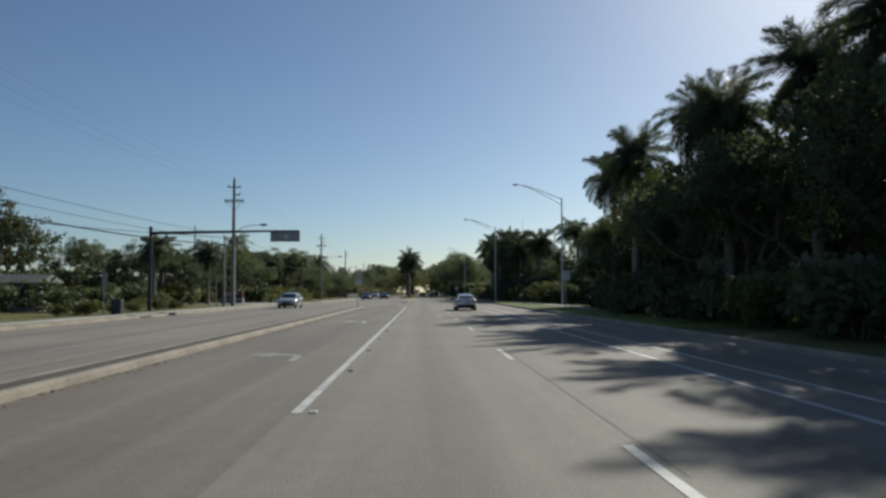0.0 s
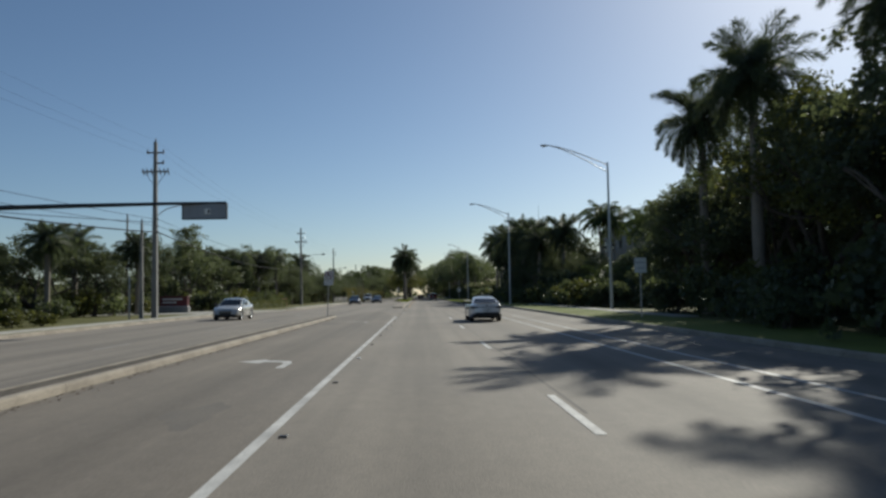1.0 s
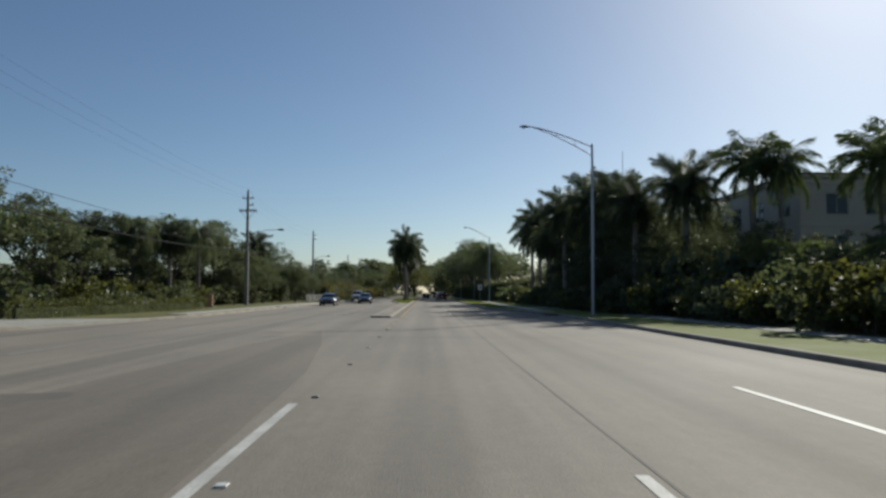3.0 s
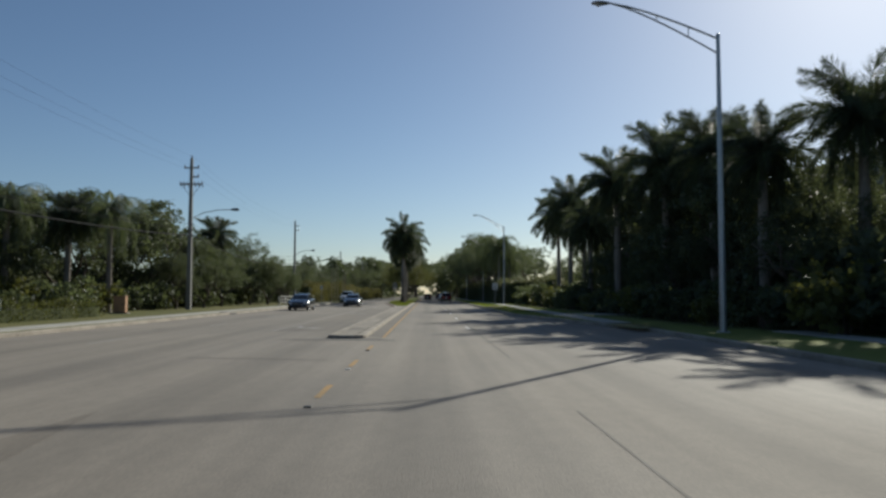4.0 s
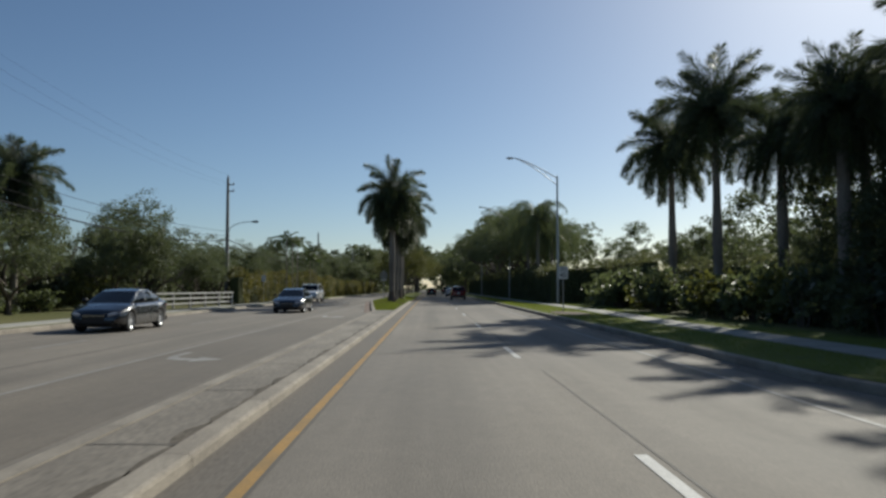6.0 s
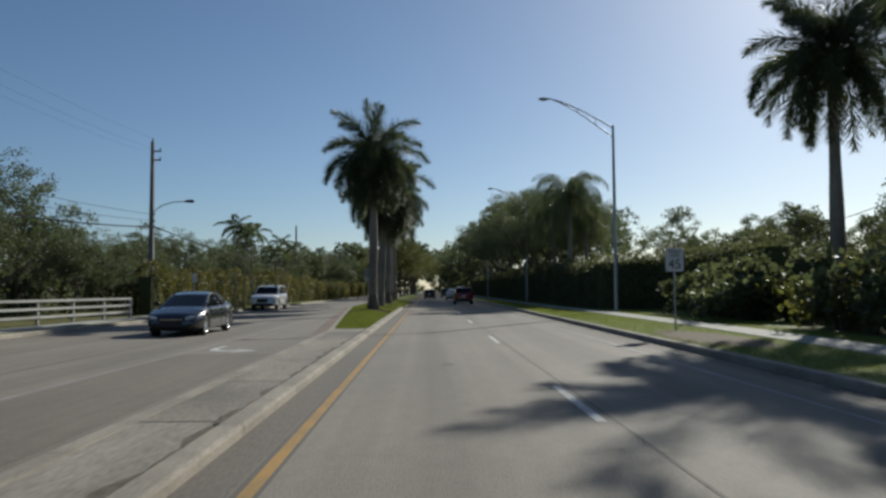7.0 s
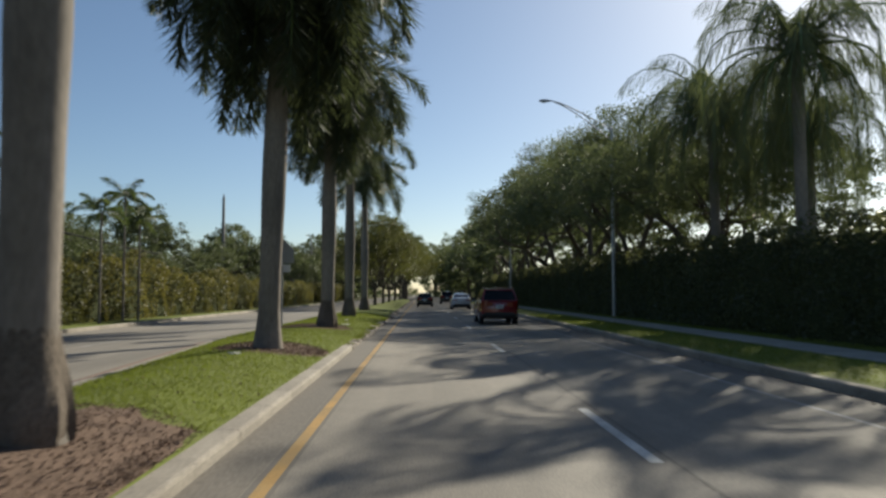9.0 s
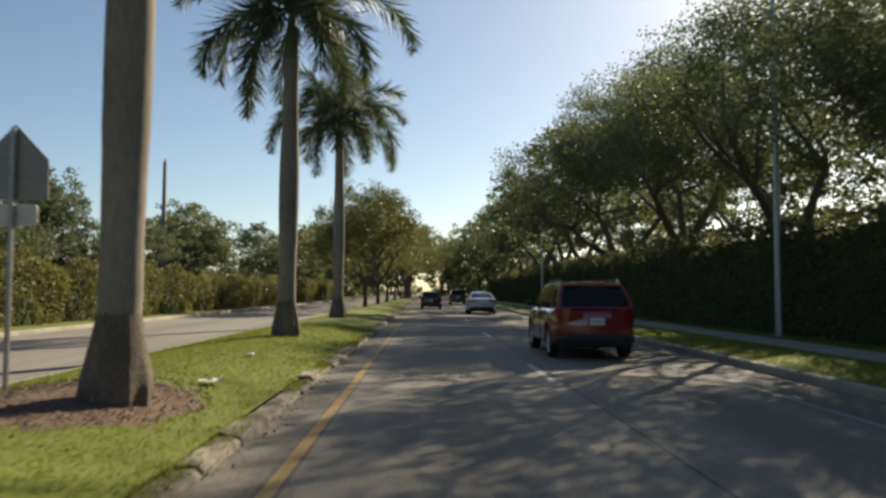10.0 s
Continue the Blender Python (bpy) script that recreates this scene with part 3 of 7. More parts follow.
# dirt washed against the near kerb, in uneven patches
dirt = np.random.default_rng(77)
for k in range(58):
    y0 = 108.3 + 1.04 * k
    y1, edge = y0 + 1.2, bend(y0, MED_R) - 0.226
    wide = 0.07 + 0.10 * dirt.uniform(0, 1)
    rim = [(edge - wide * math.sin(math.pi * (0.12 + 0.76 * q / 6)) * dirt.uniform(0.75, 1.2), y0 + (y1 - y0) * q / 6) for q in range(7)]
    part("dirt_patch", Shape().add([(edge, y0, 0.1085)] + [(px, py, 0.1085) for px, py in rim] + [(edge, y1, 0.1085)], [tuple(range(9))[::-1]]), WORN_DIRT, bpy.data.objects["median_concrete"])
for k in range(16):
    y = 111.7 + 3.5 * k
    a, b = bend(y, MED_L) + 0.23, bend(y, MED_R) - 0.23
    part("joint", Shape().add([(a, y, 0.1105), (b, y - 0.02, 0.1105), (b, y + 0.015, 0.1105), (a, y + 0.035, 0.1105)], [(0, 1, 2, 3)]), TAR_AND_SHADOW, bpy.data.objects["median_concrete"])
rows = [(y, bend(y, MED_L)) for y in (167.6, 169, 172, 176, 180, 186, 193, 204)]
flat("gutter", [(x - 0.02, y) for y, x in rows] + [(x - 0.48, y) for y, x in rows[::-1]], RUSTY_GUTTER, 0.0034, "rust-stained gutter beside the median")
for k in range(30):
    y = 170.5 + 0.62 * k
    x = bend(y, MED_L) - 0.55
    flat("edge_mark", [(x, y), (x - 0.09, y), (bend(y + 0.34, MED_L) - 0.64, y + 0.34), (bend(y + 0.34, MED_L) - 0.55, y + 0.34)][::-1], FAINT_LINE, 0.006, "worn white edge mark")


def median_top(x, y):
    a, b = bend(y, grass_l) + 0.225, bend(y, grass_r) - 0.225
    f = min(max((x - a) / (b - a), 0), 1)
    return 0.106 + MOUND * min(1, max(0, (y - 169) / 9)) * math.sin(math.pi * f)


# verge lawn and sidewalk on the near side
for y0, y1 in ((28, 84), (84, 112)):
    tagged(part("roadside_lawn", Shape().add([(8.96, y0, 0.150), (12.53, y0, 0.150), (12.53, y1, 0.150), (8.96, y1, 0.150)], [(0, 1, 2, 3)]), GRASS), "sunlit strip of green grass behind the kerb", "lawn", kind="structure")
WALK_R = [(100, 8.27), (150, 8.27), (166, 8.85), (182, 8.85), (196, 8.27), (345, 8.27)]
lawn = Shape()
ys = list(range(112, 341, 6))
lawn.add([p for y in ys for p in ((bend(y, RIGHT_KERB) + 0.15, y, 0.142), (bend(y, WALK_R) - 0.03, y, 0.152))], [(2 * i, 2 * i + 1, 2 * i + 3, 2 * i + 2) for i in range(len(ys) - 1)])
tagged(part("verge_lawn", lawn, GRASS), "strip of green grass between kerb and sidewalk", "lawn", kind="structure")
SOIL_SPOT = (7.2, 161.9, 1.0, 3.5)
soil = np.random.default_rng(61)
rim = [(SOIL_SPOT[0] + math.cos(a) * SOIL_SPOT[2] * q, SOIL_SPOT[1] + math.sin(a) * SOIL_SPOT[3] * q) for a, q in zip(np.linspace(0, 2 * math.pi, 24, endpoint=False), 1 + soil.normal(size=24) * 0.07)]
part("bare_patch", Shape().add([(px, py, 0.1475 + 0.0036 * (px - 6.0)) for px, py in rim], [tuple(range(24))]), BARE_SOIL, bpy.data.objects["verge_lawn"], "worn patch of bare brown soil")
lawn = Shape().add([p for y in ys for p in ((bend(y, WALK_R) + 1.33, y, 0.150), (15.0 if 170 < y < 191 else 11.6, y, 0.150))], [(2 * i, 2 * i + 1, 2 * i + 3, 2 * i + 2) for i in range(len(ys) - 1)])
tagged(part("hedge_lawn", lawn, GRASS), "strip of green grass beside the hedge", "lawn", kind="structure")
SLAB = Shape().box(0, 1.30, 0.008, 1.512, -0.1, 0.17, 0.006).mesh("slab")
footpath = thing("sidewalk_right", "pale concrete sidewalk of square slabs", "sidewalk", kind="structure")
for k in range(9, 150):
    part("slab", SLAB, SIDEWALK, footpath, at=pose(bend(104.76 + 1.52 * k, WALK_R), 104 + 1.52 * k, 0))
footpath = thing("sidewalk_back", "pale concrete sidewalk between grass and shrubs", "sidewalk", kind="structure")
for k in range(34):
    part("slab", SLAB, SIDEWALK, footpath, at=pose(12.55, 58 + 1.52 * k, 0))
footpath = thing("sidewalk_left", "pale concrete sidewalk behind the far kerb", "sidewalk", kind="structure")
for k in range(59):
    part("slab", SLAB, SIDEWALK, footpath, at=pose(-15.7, 108 + 1.52 * k, 0))
tagged(part("far_verge_lawn", Shape().add([(-16.6, 198, 0.148), (-13.86, 198, 0.142), (-13.86, 330, 0.142), (-16.6, 330, 0.148)], [(0, 1, 2, 3)]), GRASS), "strip of green grass between the far kerb and the hedge", "lawn", kind="structure")
for k in range(50):
    part("slab", SLAB, SIDEWALK, footpath, at=pose(-18.6, 8 + 1.52 * k, 0))
drive = Shape().prism([(-30, 86), (-16.45, 86), (-14.4, 101), (-30, 97)], 0.0, 0.145)
tagged(part("driveway_left", drive, SIDEWALK), "pale concrete driveway apron", "driveway", kind="structure")
drive = Shape().prism([(9.62, 131), (14.5, 131), (14.5, 137), (9.62, 136)], 0.0, 0.152)
tagged(part("path_right", drive, SIDEWALK), "pale concrete path across the grass", "path", kind="structure")

# ---- plants ----
def palm_crown(name, seed, fronds=20, length=3.9, leaflet=0.8, mat=FROND, per=46, top=80, low=-48, width=0.035, sag=1.0, full=False, hang=0.55, plume_by=0.45):
    """The fronds of a feather palm round the top of its crownshaft, as arrays of leaflets, and their ribs."""
    rng = np.random.default_rng(seed)
    base, tip, side = [], [], []
    ribs = Shape()
    for i in range(fronds):
        f = (i + 0.5) / fronds
        if full == "skirt":
            if f < 0.06:
                start, drop, reach = 86 - 60 * f, 24, 0.95
            elif f < 0.26:
                start, drop, reach = 66 - 220 * (f - 0.06), 80, 1.05
            else:
                start, drop, reach = 12 - 100 * (f - 0.26), 98, 1.0 + 0.22 * (f - 0.26)
        elif full:
            if f < 0.26:
                start, drop, reach = 78 - 100 * f, 58, 1.0
            elif f < 0.58:
                start, drop, reach = 42 - 125 * (f - 0.26), 80, 1.02
            else:
                start, drop, reach = -6 - 120 * (f - 0.58), 70, 1.0
        else:
            start, drop, reach = top + (low - top) * f ** 1.05, (62 + 38 * (1 - abs(2 * f - 1))) * sag, 0.82 + 0.25 * math.sin(math.pi * f)
        start, drop = radians(start + rng.normal() * 6), radians(drop + rng.normal() * 8)
        az = i * 2.399963 + rng.normal() * 0.15
        out = np.array([math.cos(az), math.sin(az), 0.0])
        across = np.array([-math.sin(az), math.cos(az), 0.0])
        size = length * rng.uniform(0.88, 1.1) * reach
        pts, p, n = [], np.array([0, 0, 0.0]) + out * 0.1, 14
        ways = []
        for k in range(n + 1):
            s = k / n
            e = max(start - drop * s ** 1.4, radians(-88))
            way = out * math.cos(e) + np.array([0, 0, math.sin(e)])
            pts.append(p.copy())
            ways.append(way)
            p = p + way * size / n
        ribs.tube([tuple(q) for q in pts[::2]], [0.045 - 0.038 * k / (n // 2) for k in range(n // 2 + 1)], 4)
        for k in range(per):
            s = 0.10 + 0.90 * (k + rng.uniform(0, 1)) / per
            j = min(int(s * n), n - 1)
            q = pts[j] + (pts[j + 1] - pts[j]) * (s * n - j)
            way = ways[j]
            up = np.cross(across, way) * -1
            for hand in (-1, 1):
                plume = rng.normal() * plume_by
                d = across * hand * math.cos(plume) + up * math.sin(plume) + way * (0.62 + 0.5 * s) + np.array([0, 0, -hang * rng.uniform(0.4, 1.5) * (1.0 if hang > 1 else max(0.15, math.hypot(way[0], way[1])))])
                d = d / np.linalg.norm(d)
                l = leaflet * (0.35 + 0.75 * math.sin(math.pi * min(1, 0.12 + 0.88 * s)) ** 0.7) * rng.uniform(0.8, 1.15)
                base.append(q)
                tip.append(q + d * l)
                side.append(np.cross(d, way + rng.normal(size=3) * 0.2) * width)
    return leaf_mesh(name, base, tip, side, mat), ribs


def palm_trunk(height, radius, flare=1.45, lean=(0, 0), seed=0, rings=26, bulge=0.0):
    rng = np.random.default_rng(seed)
    path, radii = [], []
    for k in range(rings + 1):
        f = k / rings
        path.append((lean[0] * f * f * height, lean[1] * f * f * height, f * height))
        r = radius * (1 + (flare - 1) * math.exp(-f * height / 0.5) + bulge * math.exp(-((f * height - 3.9) / 1.7) ** 2) - 0.12 * f)
        radii.append(r * (1 + rng.normal() * (0.012 + 0.035 * math.exp(-f * height / 0.6))))
    return Shape().tube(path, radii, 14)


ROYAL = [palm_crown("royal_crown", 11 + k, fronds=44, per=160, width=0.025, leaflet=0.74, length=3.4, full=True, hang=0.5, plume_by=0.9) for k in range(3)]
ROYAL += [palm_crown("royal_crown", 17 + k, fronds=54, per=170, width=0.024, leaflet=0.80, length=3.25, full="skirt", hang=0.4, plume_by=0.9) for k in range(3)]
ROYAL += [palm_crown("royal_crown", 23 + k, fronds=19, per=170, width=0.024, leaflet=0.80, length=3.3, top=80, low=-34, sag=1.25, hang=0.45, plume_by=0.9) for k in range(2)]
ROYAL_RIBS = [r.mesh("ribs") for _, r in ROYAL]
COCO = [palm_crown("slender_crown", 31 + k, fronds=22, length=3.1, leaflet=0.8, mat=FROND_PALE, per=56, top=78, low=-42, sag=1.12, hang=1.1, plume_by=0.4) for k in range(2)]
COCO += [palm_crown("slender_crown", 35 + k, fronds=10, length=2.9, leaflet=0.85, mat=FROND_PALE, per=52, top=74, low=-20, sag=0.95, hang=0.8, plume_by=0.3, width=0.045) for k in range(2)]
QUEEN = [palm_crown("queen_crown", 41 + k, fronds=34, length=4.3, leaflet=1.05, mat=OAK_LEAF, per=100, top=86, low=-40, sag=2.1, width=0.014, hang=2.3, plume_by=0.5) for k in range(2)]
QUEEN_RIBS = [r.mesh("ribs") for _, r in QUEEN]
COCO_RIBS = [r.mesh("ribs") for _, r in COCO]


def root_boss(thick, seed):
    """The lumpy collar of short roots round the foot of an old palm."""
    rng = np.random.default_rng(400 + seed)
    steps, boss, n = ((0.0, 1.55), (0.14, 1.66), (0.32, 1.62), (0.52, 1.44), (0.74, 1.22), (1.0, 1.03)), Shape(), 34
    lumps = rng.normal(size=n) * 0.075
    lumps = lumps + 0.07 * np.sin(np.arange(n) * 2 * math.pi / n * 3 + rng.uniform(0, 6))
    pts = []
    for z, r in steps:
        for k in range(n):
            a = 2 * math.pi * k / n
            q = thick * r * (1 + (lumps[k] + rng.normal() * 0.04) * (1 - z / 1.1))
            pts.append((q * math.cos(a), q * math.sin(a), z + rng.normal() * 0.012 - 0.02))
    return boss.add(pts, [(n * i + k, n * i + (k + 1) % n, n * i + n + (k + 1) % n, n * i + n + k) for i in range(5) for k in range(n)]) or boss


def royal_palm(x, y, height, z=VERGE, which=0, thick=0.27, turn=0.0, label="", group="royal palms", name="royal_palm", crown_size=1.0, tilt=0.0):
    """height: to the top of the crown. Trunk, green crownshaft, fronds."""
    s = height / 12.9
    palm = thing(name, label or "tall royal palm with smooth grey trunk and drooping fronds", "palm tree", group, pose(x, y, z, 0, tilt, 0) @ pose(0, 0, 0, 0, 0, turn))
    h = 8.1 * s + 3.0 * s * (1 - crown_size)
    part("trunk", palm_trunk(h, thick, 1.55, seed=which, bulge=0.28), PALM_BARK, palm, smooth=True)
    if group == "median palms" and which != 1:
        part("root_boss", root_boss(thick, which), ROOT_FIBRE, palm, "dark fibrous swelling of exposed roots", True)
    shaft = Shape().lathe([(thick * 0.80, h - 0.05), (thick * 0.86, h + 0.25), (thick * 0.70, h + 0.8), (thick * 0.42, h + 1.5 * s), (0.06, h + 1.75 * s)], 12)
    part("crownshaft", shaft, CROWNSHAFT, palm, "smooth green crownshaft", True)
    m = pose(0, 0, h + 1.45 * s) @ Matrix.Diagonal((s * crown_size, s * crown_size, s * crown_size, 1))
    kind = which % 3 if group != "median palms" else 3 + which
    crown = part("crown", ROYAL[kind][0], FROND, palm, at=m)
    part("ribs", ROYAL_RIBS[kind], CROWNSHAFT, crown)
    return palm


def slender_palm(x, y, height, which=0, z=VERGE, lean=(0, 0), turn=0.0, label="", crown_size=1.0, thick=0.12):
    palm = thing("slender_palm", label or "slender palm with thin trunk and feathery crown", "palm tree", "slender palms", pose(x, y, z, 0, 0, turn))
    h = height - 2.3 * crown_size
    part("trunk", palm_trunk(h, thick, 1.35, lean, which), PALM_BARK, palm, smooth=True)
    m = pose(lean[0] * h, lean[1] * h, h) @ Matrix.Diagonal((crown_size, crown_size, crown_size, 1))
    crown = part("crown", COCO[which % 4][0], FROND_PALE, palm, at=m)
    part("ribs", COCO_RIBS[which % 4], CROWNSHAFT, crown)
    return palm


def limbs(shape, start, way, length, radius, depth, rng, ends, spread=0.65):
    """Branches that fork; collects the ends of the last ones."""
    pts, p, d = [Vector(start)], Vector(start), Vector(way).normalized()
    for _ in range(4):
        d = (d + Vector(rng.normal(size=3)) * 0.16 + Vector((0, 0, 0.05))).normalized()
        p = p + d * length / 4
        pts.append(p.copy())
    shape.tube(pts, [radius * (1 - 0.11 * k) for k in range(5)], 7 if depth > 1 else 5, caps=False)
    ends.append(tuple(p))
    if depth == 0:
        return
    for k in range(3 if depth > 1 else 2):
        turn = Vector(rng.normal(size=3)) * spread
        turn.z *= 0.5
        limbs(shape, p, (d + turn), length * rng.uniform(0.62, 0.82), radius * 0.56, depth - 1, rng, ends, spread)


def broad_tree_meshes(seed, height=9.0, radius=4.6, clear=2.2, leaves=12000, leaf=0.17, mat=OAK_LEAF, trunk=0.24, spread=0.7, squash=0.62, forks=3):
    rng = np.random.default_rng(seed)
    wood, ends = Shape(), []
    wood.tube([(0, 0, -0.1), (0.02, 0, 0.3), (rng.normal() * 0.1, rng.normal() * 0.1, clear)], [trunk * 1.4, trunk, trunk * 0.8], 10)
    for k in range(forks):
        a = 2 * math.pi * (k + rng.uniform(-0.2, 0.2)) / forks
        limbs(wood, (0, 0, clear - 0.1), (math.cos(a) * spread, math.sin(a) * spread, 0.85), height * 0.27, trunk * 0.62, 2, rng, ends)
    blobs = []
    mid = clear + (height - clear) * 0.55
    for k in range(15):
        a, f = rng.uniform(0, 2 * math.pi), math.sqrt(rng.uniform(0.02, 1))
        z = mid + (height - mid) * 0.72 * (1 - f * f) * rng.uniform(0.5, 1.1) - (mid - clear) * 0.55 * rng.uniform(0, 1) * (f > 0.4)
        r = radius * rng.uniform(0.24, 0.42)
        blobs.append((math.cos(a) * f * radius * 0.76, math.sin(a) * f * radius * 0.76, z, r, r, r * squash * 1.15))
    blobs.append((0, 0, mid + (height - mid) * 0.45, radius * 0.45, radius * 0.45, (height - mid) * 0.5))
    return wood.mesh("trunk", True), scatter_leaves("crown", blob_points(blobs, leaves, rng), leaf, mat, rng)


OAKS = [broad_tree_meshes(51, 11, 6.4, 2.6, 62000, 0.092, OAK_LEAF, 0.30), broad_tree_meshes(52, 10.4, 6.0, 2.4, 62000, 0.092, OAK_LEAF, 0.28), broad_tree_meshes(53, 11.3, 6.6, 3.0, 62000, 0.092, OAK_LEAF, 0.3)]
BROAD = [broad_tree_meshes(61, 9, 4.6, 1.2, 17000, 0.13, DARK_LEAF), broad_tree_meshes(62, 8.4, 4.4, 0.8, 17000, 0.13, DARK_LEAF), broad_tree_meshes(63, 9, 4.2, 1.6, 15000, 0.14, LIGHT_LEAF)]
FAR_BROAD = [broad_tree_meshes(64, 9, 4.6, 1.2, 10500, 0.175, DARK_LEAF), broad_tree_meshes(65, 8.6, 4.4, 1.0, 10500, 0.175, DARK_LEAF)]
FAR_OAKS = [broad_tree_meshes(54, 11, 6.4, 2.6, 10500, 0.20, OAK_LEAF, 0.30), broad_tree_meshes(55, 10.6, 6.2, 2.4, 10500, 0.20, OAK_LEAF, 0.28)]
MEDIAN_TREES = [broad_tree_meshes(57, 9.8, 5.4, 1.7, 26000, 0.125, LIGHT_LEAF, 0.16, forks=5), broad_tree_meshes(58, 9.4, 5.6, 1.6, 26000, 0.125, LIGHT_LEAF, 0.16, forks=5)]
AIRY = [broad_tree_meshes(71, 9.6, 4.0, 2.0, 6500, 0.17, OAK_LEAF, 0.15, spread=0.5)]


def tree(x, y, scale, meshes, which=0, label="", turn=None, z=VERGE, tall=1.0, name="broad_tree", group="roadside trees"):
    if meshes is BROAD and (x > 19.4 or x < -24.5 or y > 230 or y < 12):
        meshes = FAR_BROAD
    if meshes is OAKS and (y > 250 or x > 18):
        meshes = FAR_OAKS
    wood, crown = meshes[which % len(meshes)]
    turn = (x * 37.0 + y * 23.0) % 360 if turn is None else turn
    t = thing(name, label or "broad-leaved tree with dense dark green crown", "tree", group, pose(x, y, z, 0, 0, turn) @ Matrix.Diagonal((scale, scale, scale * tall, 1)))
    part("trunk", wood, BARK, t)
    part("crown", crown, OAK_LEAF, t)
    return t


def shrub_mesh(seed, leaves=1150, leaf=0.19, mat=DARK_LEAF):
    rng = np.random.default_rng(seed)
    blobs = [(rng.normal() * 0.5, rng.normal() * 0.5, rng.uniform(0.5, 1.1), 0.7, 0.7, 0.6) for _ in range(7)]
    return scatter_leaves("foliage", blob_points(blobs, leaves, rng, 0.14, 16), leaf, mat, rng)


SHRUBS = [shrub_mesh(81), shrub_mesh(82), shrub_mesh(83, mat=LIGHT_LEAF), shrub_mesh(84, mat=OAK_LEAF)]
SHRUB_STEMS = Shape()
for k in range(5):
    SHRUB_STEMS.tube([(0.08 * math.cos(k * 1.3), 0.08 * math.sin(k * 1.3), -0.1), (0.35 * math.cos(k * 1.3), 0.35 * math.sin(k * 1.3), 0.9)], [0.03, 0.012], 5)
SHRUB_STEMS = SHRUB_STEMS.mesh("stems")


def shrub(x, y, scale=1.0, which=0, tall=1.0, z=VERGE, label=""):
    s = thing("shrub", label or "dense dark green shrub", "shrub", "roadside shrubs", pose(x, y, z, 0, 0, (x * 71 + y * 13) % 360) @ Matrix.Diagonal((scale, scale, scale * tall, 1)))
    part("foliage", SHRUBS[which % 4], DARK_LEAF, s)
    part("woody_base", SHRUB_STEMS, BARK, s)
    return s


def hedge(name, path, height, depth, mat, label, leaf=0.10, density=75, seed=5, z=VERGE, lush=False):
    """A clipped hedge along a path of (x, y, height factor), its foliage over a twiggy core."""
    rng = np.random.default_rng(seed)
    h = thing(name, label, "hedge")
    core, pts = Shape(), []
    for (x0, y0, h0), (x1, y1, h1) in zip(path, path[1:]):
        length = math.hypot(x1 - x0, y1 - y0)
        ax, ay = (x1 - x0) / length, (y1 - y0) / length
        nx, ny = ay, -ax
        n = int(length * (2 * height + depth) * density)
        s = rng.uniform(0, 1, n)
        u = rng.uniform(0, 2 * height + depth, n)
        hh = height * (h0 + (h1 - h0) * s) * (1 + 0.035 * np.sin(s * length * 1.7) + 0.03 * np.sin(s * length * 0.6 + 1))
        top = (u > height) & (u < height + depth)
        side = np.where(u <= height, -1.0, 1.0)
        off = np.where(top, u - height - depth / 2, side * depth / 2) + rng.normal(size=n) * 0.09
        bumps = (0.10 * np.sin(s * length * 2.3 + 3 * off) + 0.09 * np.sin(s * length * 0.93 + 2.0 * u) + 0.10 * np.sin(s * length * 1.41 + 0.5)) * (1.5 if lush else 0.8)
        zz = np.where(top, hh + rng.normal(size=n) * 0.09 + bumps, hh * (np.where(u <= height, u, u - height - depth) / height))
        off = off + np.where(top, 0, side * bumps)
        pts.append(np.stack([x0 + ax * s * length + nx * off, y0 + ay * s * length + ny * off, z + zz], 1))
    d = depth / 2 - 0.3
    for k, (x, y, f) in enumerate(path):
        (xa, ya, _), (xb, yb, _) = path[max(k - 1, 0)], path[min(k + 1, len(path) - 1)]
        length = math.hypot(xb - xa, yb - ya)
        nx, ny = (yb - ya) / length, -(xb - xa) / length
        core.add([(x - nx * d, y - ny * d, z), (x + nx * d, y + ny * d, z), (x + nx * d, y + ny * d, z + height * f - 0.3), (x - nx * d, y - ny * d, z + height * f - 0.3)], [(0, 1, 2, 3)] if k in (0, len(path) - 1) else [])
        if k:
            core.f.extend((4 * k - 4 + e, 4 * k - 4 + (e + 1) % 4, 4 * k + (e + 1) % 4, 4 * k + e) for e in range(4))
    part("foliage", scatter_leaves("foliage", np.concatenate(pts), leaf, mat, rng), mat, h)
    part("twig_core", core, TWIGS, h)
    return h


